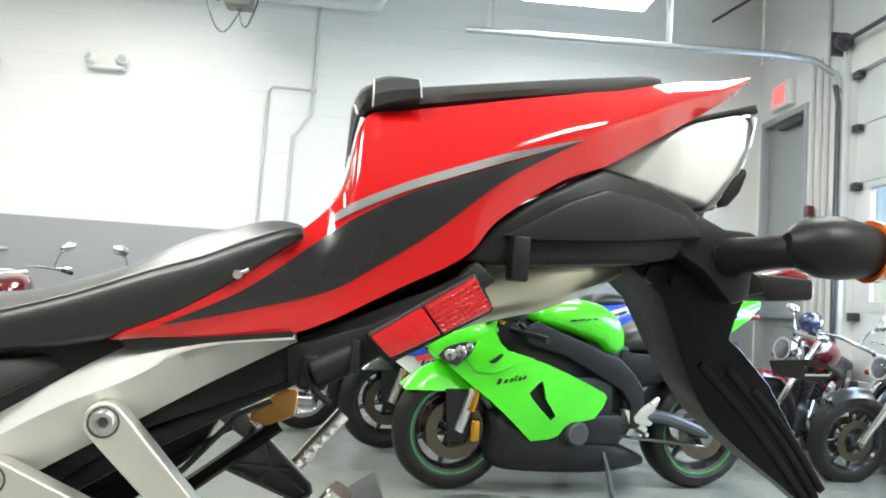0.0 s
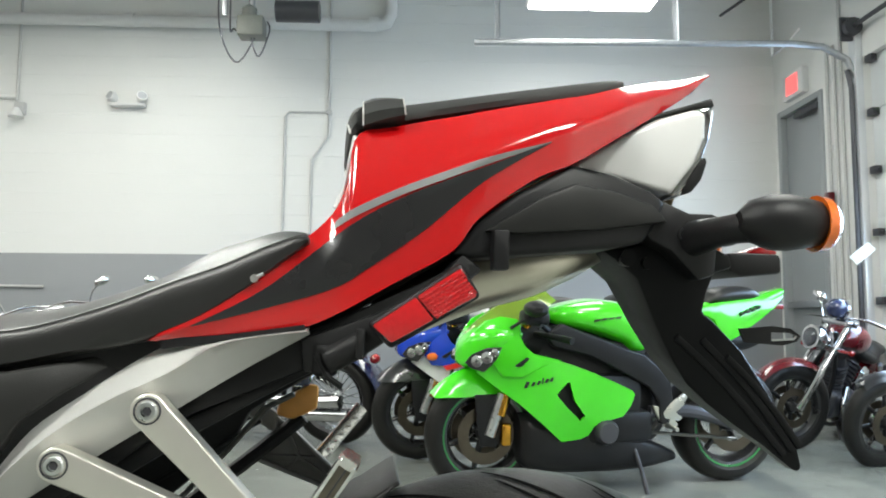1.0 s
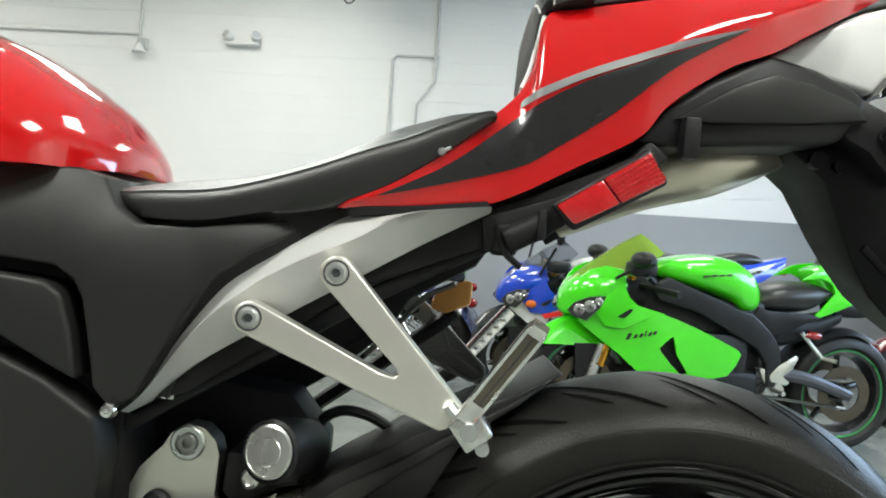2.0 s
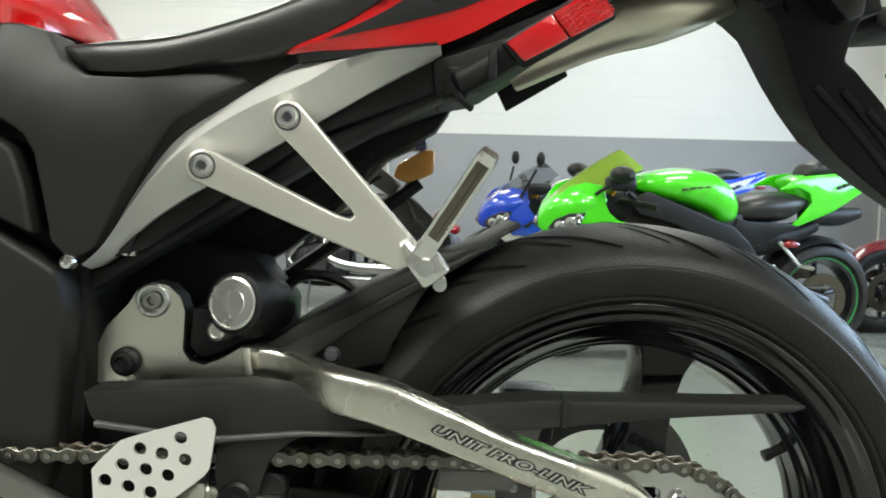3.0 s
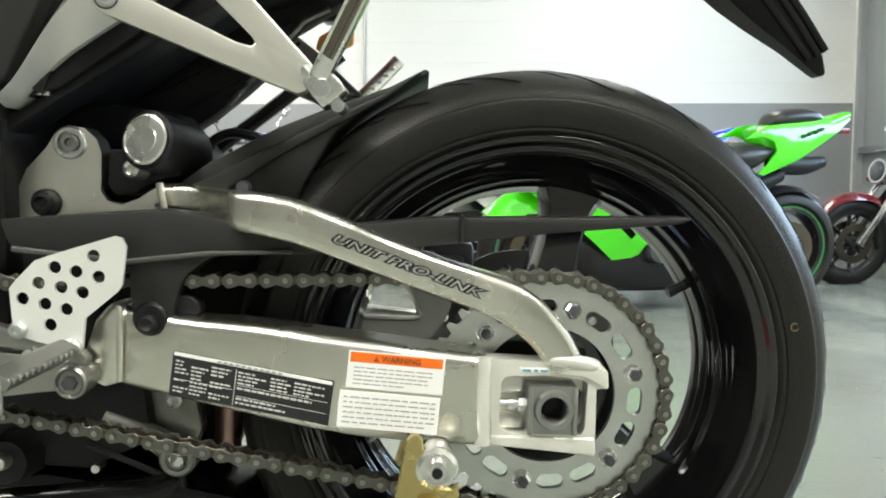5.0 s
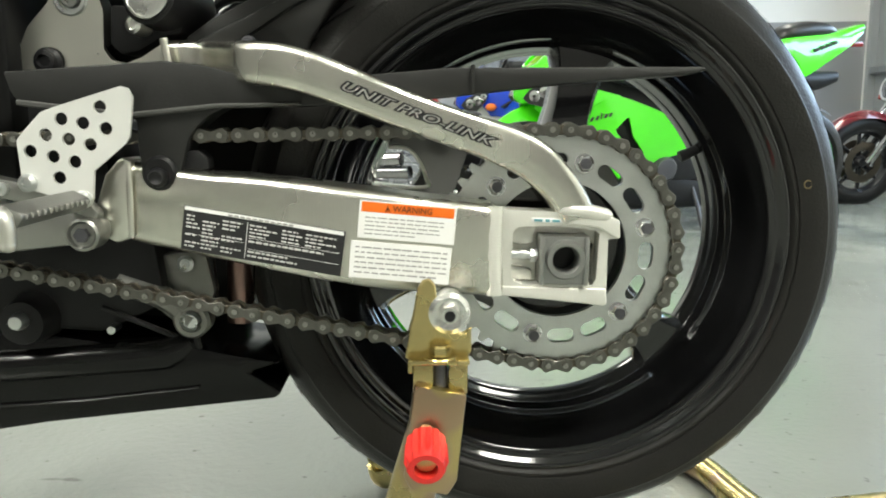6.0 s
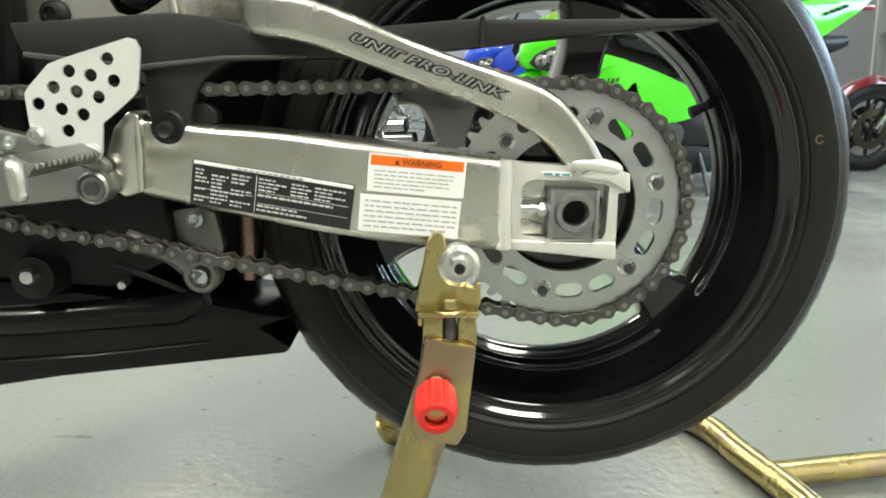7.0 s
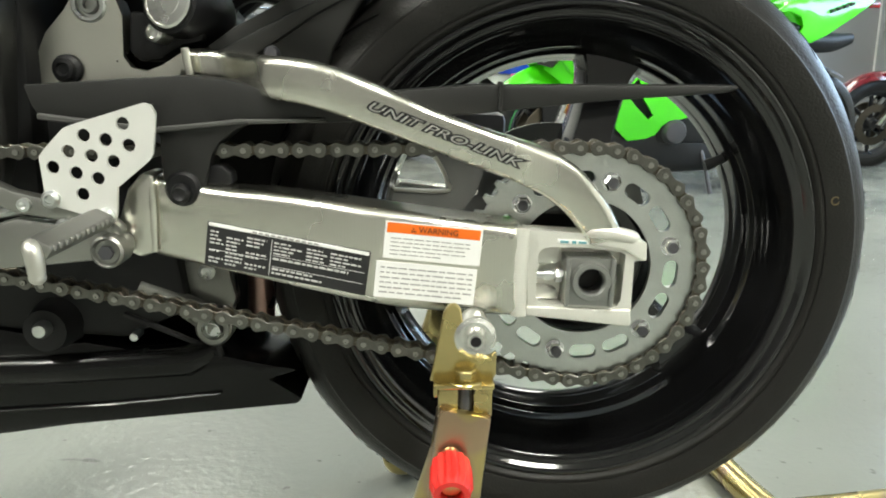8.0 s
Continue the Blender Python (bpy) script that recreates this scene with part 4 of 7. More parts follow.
indicator(-.055, "black indicator stalk with an orange lens")
indicator(.165, "black indicator stalk with an orange lens")

# pillion footrest bracket: two arms meeting at the peg
def arm(a, b, wa, wb):
    d = Vector((b[0] - a[0], b[1] - a[1])).normalized()
    nx, nz = -d.y, d.x
    cap = [(a[0] + wa * math.cos(t), a[1] + wa * math.sin(t)) for t in np.linspace(math.atan2(nz, nx), math.atan2(nz, nx) + math.pi, 9)]
    return cap + [(b[0] - nx * wb, b[1] - nz * wb), (b[0] + nx * wb, b[1] + nz * wb)]


COPPER = mk("pink_bronze_rod", (0.34, 0.22, 0.19), 0.3, 0.9, var=0.15, vscale=30)
DARK_CAST = mk("dark_cast_alloy", (0.22, 0.22, 0.21), 0.5, 0.3, var=0.2, bump=0.1)


def footrest_hanger(y0, y1, material, label, dx=0.0):
    notch = [(-.2620, .6985), (-.2560, .6925), (-.2535, .6880), (-.2570, .6855), (-.2680, .6880)]
    top = [(-.2994, .7715)] + [(-.309 + .0135 * math.cos(a), .762 + .0135 * math.sin(a)) for a in np.linspace(radians(44.6), radians(224.6), 11)][1:]
    end = [(-.374 + .0135 * math.cos(a), .721 + .0135 * math.sin(a)) for a in np.linspace(radians(67.5), radians(247.5), 11)]
    outline = [(-.2990, .6775), (-.2184, .6469), (-.2110, .6500), (-.2035, .6600), (-.2012, .6667), *top, *notch, *end]
    h = bp("footrest_hanger", material, lambda bm: prism(bm, [(x + dx, z) for x, z in outline], y0, y1, .0035, 3), label=label, smooth=40)
    for bx, bz in ((-.374 + dx, .721), (-.309 + dx, .762)):
        bp("bolt", STEEL, lambda bm: lathe(bm, [(.0080, .001), (.0078, -.0020), (.0066, -.0032), (.0042, -.0032), (.0038, -.0005), (0, -.0005)], bx, y0, bz, 24), h, "hex socket bolt")
        # Dark disc and ring put the shade of socket and groove into colour.
        bp("socket", DARK_STEEL, lambda bm: lathe(bm, [(.0037, -.0008), (.0034, -.0012), (0, -.0012)], bx, y0, bz, 6), h, "dark hex socket")
        bp("groove_ring", DARK_STEEL, lambda bm: lathe(bm, [(.0104, -.0004), (.0090, -.0004), (.0090, .001), (.0104, .001)], bx, y0, bz, 20, closed=True), h)
    return h


HANGER_ALU = mk("smooth_satin_alloy", (0.76, 0.74, 0.68), 0.36, 0.85, var=0.07, vscale=12, bump=0.04)
footrest_hanger(-.064, -.046, HANGER_ALU, "satin aluminium Y-shaped pillion footrest hanger")
PEG_A, PEG_B = Vector((-.1925, -.078, .672)), Vector((-.1535, -.114, .7385))
PEG_SIDE = Vector((0, 1, 0)).cross((PEG_B - PEG_A).normalized()).normalized()


def peg_bar(bm, off, w, h, f0=0.0, f1=1.0, lift=0.0):
    """A bar along the peg, moved sideways by off and towards the eye by lift."""
    a, b = PEG_A.lerp(PEG_B, f0), PEG_A.lerp(PEG_B, f1)
    bar(bm, [tuple(a.lerp(b, k / 3) + PEG_SIDE * off + Vector((0, -lift, 0))) for k in range(4)], w, h, 8)


peg = bp("pillion_peg", PEG_CAST, lambda bm: (peg_bar(bm, .0062, .0017, .0062, -.05, .97), peg_bar(bm, -.0062, .0017, .0062, .0, .97), peg_bar(bm, 0, .0068, .0060, .92, 1.02), peg_bar(bm, 0, .0082, .0066, -.20, .07)), label="folded pillion footpeg, a bright cast frame round an insert", smooth=50)
bp("peg_insert", mk("worn_tan_rubber", (0.17, 0.15, 0.11), 0.5, var=0.3, vscale=80, bump=0.3), lambda bm: peg_bar(bm, 0, .0050, .0036, .05, .94), peg, "worn tan insert")
bp("insert_seam", DARK_STEEL, lambda bm: peg_bar(bm, .0012, .0007, .0045, .08, .92), peg)
bp("peg_block", PEG_CAST, lambda bm: prism(bm, [(-.213, .655), (-.197, .672), (-.184, .660), (-.176, .650), (-.196, .634)], -.078, -.044, .003), peg, "hinge block of the footpeg")
bp("pivot", STEEL, lambda bm: (lathe(bm, [(.007, -.016), (.007, .012)], -.196, -.064, .651, 12), lathe(bm, [(.0055, -.014), (.0055, .02)], -.184, -.058, .638, 12), tube(bm, [(-.212, -.066, .668), (-.200, -.072, .656), (-.190, -.07, .648)], .005, 8)), peg)
fr = bp("far_footrest_hanger", DARK_CAST, lambda bm: prism(bm, arm((-.309, .762), (-.236, .712), .0125, .010), .204, .216, .003, 2), label="far side pillion footrest hanger seen past the tail")
bp("far_reflector", AMBER, lambda bm: prism(bm, [(-.240, .726), (-.236, .742), (-.205, .760), (-.1945, .759), (-.1955, .733), (-.222, .721)], .190, .200, .004), label="blurred orange reflector on the far side")
bp("far_reflector_mount", NAVY, lambda bm: box(bm, -.232, -.204, .19, .21, .757, .774, .004))
bp("far_peg", PEG_CAST, lambda bm: [bar(bm, [(-.193, .235, .674), (-.170, .25, .700), (-.147, .262, .727)], .0085, .006)] + [box(bm, -.186 + .0075 * k, -.180 + .0075 * k, .232 + .004 * k, .246 + .004 * k, .680 + .0086 * k, .684 + .0086 * k, .001, segs=1) for k in range(5)], label="far side folded footpeg in bright cast aluminium")
WEB = [(-.240, .722), (-.2212, .707), (-.1744, .6641), (-.1728, .6555), (-.1780, .6490), (-.1863, .648), (-.26, .6765), (-.2590, .6861), (-.2420, .7017)]
web = bp("hanger_web", DARK_CAST, lambda bm: prism(bm, WEB, .209, .215, .002), fr)
EDGES = (0, 1, 2, 3, 5, 6, 7, 8, 0)
for a, c in zip(EDGES, EDGES[1:]):
    bp("rim_rib", DARK_CAST, lambda bm: bar(bm, [tuple(Vector((WEB[a][0], .206, WEB[a][1])).lerp(Vector((WEB[c][0], .206, WEB[c][1])), f)) for f in (0, .33, .66, 1)], .0022, .005, 4), web)
for (xa, za), (xb, zb) in (((-.2239, .7040), (-.2137, .6786)), ((-.2137, .6786), (-.1786, .6560)), ((-.2560, .6800), (-.2137, .6786)), ((-.2137, .6786), (-.1900, .6780)), ((-.2137, .6786), (-.2260, .6650))):
    bp("rib", DARK_CAST, lambda bm: bar(bm, [(xa + (xb - xa) * f, .207, za + (zb - za) * f) for f in (0, .33, .66, 1)], .0018, .004, 4), web)
bp("far_side_reflector", DEEP_BLACK, lambda bm: prism(bm, [(-.131, .831), (-.060, .868), (-.051, .850), (-.118, .807)], .200, .206, .002), label="black back of the far side reflector")

# shock reservoir and pivot plate
plate = bp("pivot_plate", ALU_SATIN, lambda bm: holed(bm, [(-.490, .530), (-.486, .545), (-.470, .580), (-.452, .600), (-.445, .612), (-.432, .620), (-.418, .618), (-.407, .608), (-.403, .596), (-.404, .562), (-.398, .553), (-.385, .550), (-.370, .556), (-.352, .568), (-.330, .570), (-.330, .530)], [circle(-.4305, .6045, .010, 18), circle(-.452, .550, .013, 18)], -.004, .02), label="cast aluminium suspension plate")
# Added dark block that hides the pale background beside the plate.
bp("shock_backing", DEEP_BLACK, lambda bm: prism(bm, [(-.56, .66), (-.36, .64), (-.325, .60), (-.325, .53), (-.56, .53)], .07, .13, .003), label="added dark backing behind the shock")
bp("plate_boss", STEEL, lambda bm: lathe(bm, [(.0150, .0), (.0150, -.006), (.0135, -.0075), (.0105, -.0075), (.0100, -.002), (0, -.002)], -.4305, .0, .6045, 28), plate, "bright pivot boss")
bp("boss_bolt", AXLE_GREY, lambda bm: lathe(bm, [(.0082, .0), (.0082, -.006), (.0070, -.0075), (.0042, -.0075), (.0040, -.002), (0, -.002)], -.4305, -.001, .6045, 18), plate, "socket bolt in the boss")
bp("plate_bolt", BLACK_PLASTIC, lambda bm: lathe(bm, [(.0125, .004), (.0125, -.003), (.0095, -.005), (.0090, -.010), (.0060, -.011), (.0045, -.008), (0, -.008)], -.452, -.006, .550, 20), plate, "black bolt")
res = bp("shock_reservoir", BLACK_PLASTIC, lambda bm: lathe(bm, [(.0, .075), (.020, .072), (.026, .06), (.0275, .02), (.0265, .0), (.0235, -.002), (.0225, .001)], -.356, -.022, .608, 28), label="black suspension reservoir with a bright cap", smooth=40)
res.matrix_basis = Matrix.Translation((-.356, -.022, .608)) @ pose(0, 0, 0, -8, 0, -18) @ Matrix.Translation((.356, .022, -.608))
bp("cap", ALU_LIGHT, lambda bm: lathe(bm, [(.0225, .0), (.0225, -.0035), (.0205, -.0045), (.020, -.0035), (.012, -.0038), (.0115, -.0043), (.003, -.0043), (0, -.0040)], -.356, -.022, .608, 32), res, "turned aluminium cap with fine rings")
bp("adjuster", ALU_LIGHT, lambda bm: (lathe(bm, [(.0085, .01), (.0085, -.008), (.006, -.010), (.0055, -.006), (0, -.006)], -.372, -.012, .583, 16)), res, "small bright adjuster screw")
bp("reservoir_block", DEEP_BLACK, lambda bm: prism(bm, [(-.396, .60), (-.398, .566), (-.388, .5575), (-.372, .561), (-.352, .573), (-.335, .577), (-.325, .60)], -.006, .07, .003), label="black shock body")
bp("brake_hose", BLACK_PLASTIC, lambda bm: tube(bm, [(-.364, .2, .555), (-.362, .2, .594), (-.354, .2, .609), (-.292, .2, .6573), (-.2105, .2, .7235)], .0085, 10, smooth=24), label="black stay tube bent behind the shock")
bp("vent_hose", BLACK_PLASTIC, lambda bm: tube(bm, [(-.342, .10, .590), (-.336, .10, .606), (-.329, .10, .616), (-.313, .10, .623), (-.292, .10, .621), (-.272, .10, .613), (-.255, .10, .60)], .0055, 8, smooth=24), label="black rubber hose bent in an arch")
bp("rear_mudguard", DEEP_BLACK, lambda bm: (prism(bm, [(-.47, .63), (-.40, .675), (-.30, .745), (-.20, .795), (-.155, .80), (-.19, .790), (-.2338, .766), (-.277, .741), (-.36, .687), (-.44, .637), (-.495, .60), (-.50, .45), (-.54, .45), (-.52, .63)], -.02, .03, .004), prism(bm, [(-.52, .63), (-.47, .70), (-.30, .765), (-.18, .80), (-.195, .776), (-.235, .752), (-.262, .735), (-.280, .700), (-.310, .672), (-.345, .643), (-.41, .60), (-.50, .45), (-.54, .45)], .150, .185, .004), prism(bm, [(-.50, .66), (-.30, .765), (-.17, .815), (-.18, .800), (-.30, .750), (-.49, .64)], -.02, .185, .003)), label="black inner mudguard")
bp("mudguard_ridge", DEEP_BLACK, lambda bm: [bar(bm, [(-.435 + .016 * k, .149, .684 - .024 * k), (-.35 + .016 * k, .149, .731 - .024 * k), (-.27 + .010 * k, .149, .770 - .022 * k)], .002, .003) for k in range(3)], label="raised ridges of the inner mudguard")
for gx, gz in ((-.437, .655), (-.445, .646)):
    bp("mudguard_clip", STEEL, lambda bm: box(bm, gx - .006, gx + .006, -.0255, -.018, gz - .0022, gz + .0022, .001, pose(0, 0, 0)), label="small clip")
bp("inner_trim", ALU_SATIN, lambda bm: tube(bm, [(-.32, .12, .655), (-.2791, .12, .699), (-.2427, .12, .7427), (-.215, .12, .757)], .003, 6), label="thin bright rail")

# hugger over the tyre
def hugger_fill(bm):
    prism(bm, [(-.330, .572), (-.305, .590), (-.246, .624), (-.190, .650), (-.146, .668), (-.112, .688), (-.108, .684), (-.126, .674), (-.165, .648), (-.196, .622), (-.222, .575), (-.226, .556), (-.29, .548)], -.012, .12, .004, 2, lambda x, z: .36 * max(0, x + .28))


hug = bp("hugger", COVER_PLASTIC, hugger_fill, label="black tyre hugger running to a point")
bp("hugger_rib", COVER_PLASTIC, lambda bm: prism(bm, [(-.32, .568), (-.24, .612), (-.15, .662), (-.115, .684), (-.15, .655), (-.24, .600), (-.30, .556)], -.020, -.004, .003, 2, lambda x, z: .36 * max(0, x + .28)), hug)
bp("hugger_screw", DARK_STEEL, lambda bm: lathe(bm, [(0, -.005), (.005, -.004), (.007, 0), (.007, .004)], -.272, -.021, .568, 12), hug)
# chain guard
PRINT_EDGE = mk("pale_plastic_edge", (0.06, 0.06, 0.057), 0.4, var=0.2, bump=0.1)
guard = bp("chain_guard", COVER_PLASTIC, lambda bm: prism(bm, [(-.462, .538), (-.334, .549), (-.298, .546), (-.258, .536), (-.22, .535), (-.10, .548), (.118, .5535), (.120, .5505), (.108, .547), (0, .537), (-.10, .524), (-.16, .518), (-.222, .514), (-.284, .512), (-.2950, .5060), (-.3070, .4960), (-.3125, .4880), (-.3160, .4780), (-.3185, .4682), (-.3209, .4565), (-.3261, .4470), (-.3347, .4425), (-.3441, .4436), (-.3494, .4489), (-.3537, .4628), (-.3552, .4766), (-.3556, .5005), (-.362, .503), (-.451, .512), (-.457, .522)], -.066, -.030, .0025, 2, lambda x, z: .03 * max(0, x + .26)), label="black plastic chain guard along the swingarm")
bp("guard_bolt", BLACK_PLASTIC, lambda bm: lathe(bm, [(0, -.006), (.003, -.0065), (.0055, -.008), (.0075, -.006), (.0085, -.002), (.0085, .004)], -.3385, -.069, .4541, 18), guard, "black guard bolt")
# Ledge line in a paler tone than the guard.
bp("guard_ledge", PRINT_EDGE, lambda bm: prism(bm, [(-.451, .516), (-.36, .507), (-.29, .5155), (-.22, .5175), (-.22, .515), (-.29, .5115), (-.362, .502), (-.451, .511)], -.071, -.06, .0012, 1), guard)
bp("guard_lug", BLACK_PLASTIC, lambda bm: prism(bm, [(-.3225, .4600), (-.3205, .4720), (-.3150, .4765), (-.3076, .4765), (-.3000, .4700), (-.2990, .4620), (-.3020, .4600)], -.060, -.040, .003, 3), guard)
bp("leg_boss", BLACK_PLASTIC, lambda bm: lathe(bm, [(.0150, .004), (.0146, -.003), (.0120, -.0055), (.0100, -.0050), (0, -.0045)], -.3380, -.065, .4575, 28), guard)
bp("guard_tab", COVER_PLASTIC, lambda bm: prism(bm, [(-.080, .551), (-.077, .551), (-.077, .527), (-.080, .527)], -.064, -.04, .0005, 1), guard)

# ---- swingarm ----
def arm_y(x, z=0):
    d = -.175 - x
    return 0.1875 * (d + math.sqrt(d * d + .00006)) / 2


BEAM_TOP = spline([(-.374, .468), (-.314, .4605), (-.25, .4565), (-.165, .4490), (-.11, .443), (-.054, .4370)], 16)
BEAM_LOW = spline([(-.050, .361), (-.11, .3635), (-.165, .3678), (-.25, .379), (-.333, .392), (-.376, .399)], 16)
BEAM = [tuple(map(float, p)) for p in (*BEAM_TOP, *BEAM_LOW)]
swing = bp("swingarm", ALU, lambda bm: prism(bm, BEAM, -.097, -.045, .014, 6, arm_y), label="brushed aluminium swingarm with labels", smooth=50)
bp("beam_inner", ALU, lambda bm: prism(bm, [(-.47, .45), (-.36, .448), (-.06, .420), (-.056, .362), (-.37, .40), (-.47, .41)], .19, .215, .006, 3), swing)
bp("pivot_casting", ALU_SATIN, lambda bm: prism(bm, [(-.385, .455), (-.372, .470), (-.362, .468), (-.364, .402), (-.378, .397), (-.40, .41)], -.066, -.03, .004), swing)


def rounded_ring(corners, radius, per=4):
    """Four (u, v) corners turned into a ring with rounded corners."""
    out = []
    n = len(corners)
    for i in range(n):
        p, a, b = (Vector(corners[k % n]) for k in (i, i - 1, i + 1))
        da, db = (a - p), (b - p)
        r = min(radius, da.length * .48, db.length * .48)
        s, e = p + da.normalized() * r, p + db.normalized() * r
        for k in range(per):
            f = k / (per - 1)
            out.append(s * (1 - f) ** 2 + p * 2 * f * (1 - f) + e * f * f)
    return out


def brace_sections():
    n = 60
    top = spline([(-.350, .5695), (-.334, .5710), (-.3147, .5702), (-.2832, .5672), (-.2502, .5652), (-.2198, .561), (-.1917, .552), (-.1641, .5412), (-.137, .5298), (-.0918, .5147), (-.0465, .5018), (-.019, .4885), (-.0, .4705), (.0125, .4545), (.024, .4335)], n)
    bot = spline([(-.352, .5450), (-.328, .5420), (-.3028, .5358), (-.2823, .5327), (-.244, .5300), (-.2188, .525), (-.1906, .5163), (-.1539, .5033), (-.1087, .4877), (-.0677, .4736), (-.0402, .4608), (-.0225, .4468), (-.0122, .4355), (-.0062, .427), (-.004, .423)], n)
    depth = spline([(-.345, -.016), (-.322, -.018), (-.306, -.028), (-.290, -.048), (-.272, -.068), (-.248, -.083), (-.215, -.0905), (-.165, -.0935), (.05, -.0935)], 90)
    secs = []
    for (xt, zt), (xb, zb) in zip(top, bot):
        ya, yb = curve1(xt, depth[:, 0], depth[:, 1]), curve1(xb, depth[:, 0], depth[:, 1])
        high = math.hypot(xt - xb, zt - zb)
        ring = rounded_ring([(0, 0), (high, 0), (high, .032), (0, .032)], .0085)
        secs.append([(xb + (xt - xb) * u / high, yb + (ya - yb) * u / high + w, zb + (zt - zb) * u / high) for u, w in ring])
    return secs


brace = bp("brace", ALU, lambda bm: rings(bm, brace_sections()), swing, "curved brushed upper brace", 50)


def bead(bm, pts, r, n):
    """A weld bead: one flat strand with close ripples."""
    p = spline(pts, n * 5)
    secs = []
    for k in range(n * 5):
        d = Vector(p[min(k + 1, n * 5 - 1)] - p[max(k - 1, 0)]).normalized()
        side = Vector((0, 1, 0)).cross(d).normalized()
        g = r * (.97 + .03 * abs(math.sin(math.pi * k / 5))) * (1 + .03 * math.sin(k * .21))
        if k in (0, n * 5 - 1):
            g *= .3
        secs.append([Vector(p[k]) + side * g * math.cos(a) + Vector((0, g * .6 * math.sin(a), 0)) for a in (2 * math.pi * i / 10 for i in range(10))])
    rings(bm, secs)


bp("sleeve_weld", ALU_SATIN, lambda bm: bead(bm, [(-.3445, -.024, .571), (-.343, -.0245, .560), (-.341, -.024, .548)], .0036, 8), swing, "rippled weld bead", 80)
bp("weld_bead", DROP_ALU, lambda bm: bead(bm, [(-.0585, -.0940, .3625), (-.0592, -.0950, .40), (-.0592, -.0940, .437)], .0062, 30), swing, "rippled weld bead", 80)
bp("lug_weld", DROP_ALU, lambda bm: tube(bm, [(-.007, -.086, .4345), (-.003, -.088, .4342), (.014, -.089, .4332), (.032, -.088, .4300), (.036, -.086, .4285)], [.003, .0062, .0066, .006, .003], 12, smooth=16), swing, "rippled weld bead", 80)
bp("root_weld", ALU_SATIN, lambda bm: bead(bm, [(-.3655, -.064, .402), (-.3645, -.065, .435), (-.3655, -.064, .466)], .0030, 20), swing, "rippled weld bead", 80)
SLOT_IN = [(-.0440, .4150), (-.0405, .4190), (-.0336, .4203), (-.006, .4210), (.023, .4178), (.0280, .4150), (.0278, .4072), (.0266, .3765), (.0235, .3712), (-.034, .3715), (-.0415, .3735), (-.0448, .3785)]
drop = bp("dropout", DROP_ALU, lambda bm: (holed(bm, [(-.058, .4340), (-.006, .4322), (.028, .4310), (.0405, .4278), (.0432, .4245), (.0436, .4125), (.0425, .4112), (.0352, .4100), (.0360, .3562), (.0345, .3548), (-.010, .3590), (-.058, .3632)], [SLOT_IN], -.089, -.064),
          prism(bm, [(-.002, .4335), (.028, .4325), (.0435, .4265), (.0446, .4122), (.0425, .4108), (.026, .4205), (-.002, .4235)], -.0925, -.07, .0025, 3),
          prism(bm, [(-.052, .3700), (.0352, .3690), (.0366, .3558), (.034, .3540), (-.010, .3582), (-.054, .3618)], -.0915, -.07, .0025, 3)), swing, "pale cast axle dropout")
bp("dropout_back", DROP_ALU, lambda bm: holed(bm, [(-.047, .4225), (.030, .4205), (.030, .369), (-.047, .3695)], [slot(.008, .3935, .046, .030, 0)], -.070, -.0645), drop)
bp("dropout_step", DROP_ALU, lambda bm: (prism(bm, [(-.0445, .4185), (-.0235, .4195), (-.0245, .405), (-.034, .403), (-.0445, .404)], -.078, -.068, .002, 2), prism(bm, [(-.0445, .385), (-.033, .384), (-.025, .381), (-.0245, .3725), (-.0445, .3730)], -.078, -.068, .002, 2)), drop, "stepped shelves inside the dropout")
# Black disc behind the slot: the hole's shade, put in as colour.
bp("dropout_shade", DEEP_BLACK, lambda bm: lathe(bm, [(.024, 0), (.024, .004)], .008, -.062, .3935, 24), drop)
blk = bp("axle_block", AXLE_GREY, lambda bm: (holed(bm, [(-.0195, .4125), (.0165, .4125), (.0180, .4105), (.0185, .3745), (.0170, .3725), (-.0185, .3730), (-.0205, .3750), (-.0210, .4105)], [circle(-.0005, .3938, .0106, 28)], -.0935, -.066), box(bm, .0150, .0190, -.0965, -.07, .3722, .4130, .0012), box(bm, -.0218, -.0180, -.0965, -.07, .3722, .4130, .0012)), swing, "grey chain adjuster block")
bp("axle_nut", AXLE_GREY, lambda bm: lathe(bm, [(.0168, -.0005), (.0168, .004), (.0108, .004), (.0106, -.002), (.0118, -.0038), (.0155, -.0038)], -.0005, -.0945, .3938, 32, closed=True), blk, "hollow axle end")
# Black disc closes the bore, with its inner shade as colour.
bp("axle_bore", DEEP_BLACK, lambda bm: lathe(bm, [(.0108, 0), (.0108, .001)], -.0005, -.078, .3938, 20), blk)
bp("adjuster_bolt", STEEL, lambda bm: (tube(bm, [(-.046, -.083, .3958), (-.020, -.083, .3955)], .0036, 12), lathe(bm, [(.0062, -.003), (.0062, .0025)], -.0255, -.083, .3955, 6, axis="x"), lathe(bm, [(.0048, -.003), (.0048, .002)], -.0345, -.083, .3957, 12, axis="x")), swing, "chain adjuster bolt")
bp("spool", ALU_LIGHT, lambda bm: lathe(bm, [(.006, .0), (.006, -.008), (.0, -.008)][::-1] + [(.006, 0), (.0075, -.001), (.013, -.0015), (.0165, .0005), (.0165, .006), (.010, .012), (.009, .025), (.0125, .03), (.0125, .038)], -.0965, -.136, .3575, 26), swing, "turned aluminium stand spool")

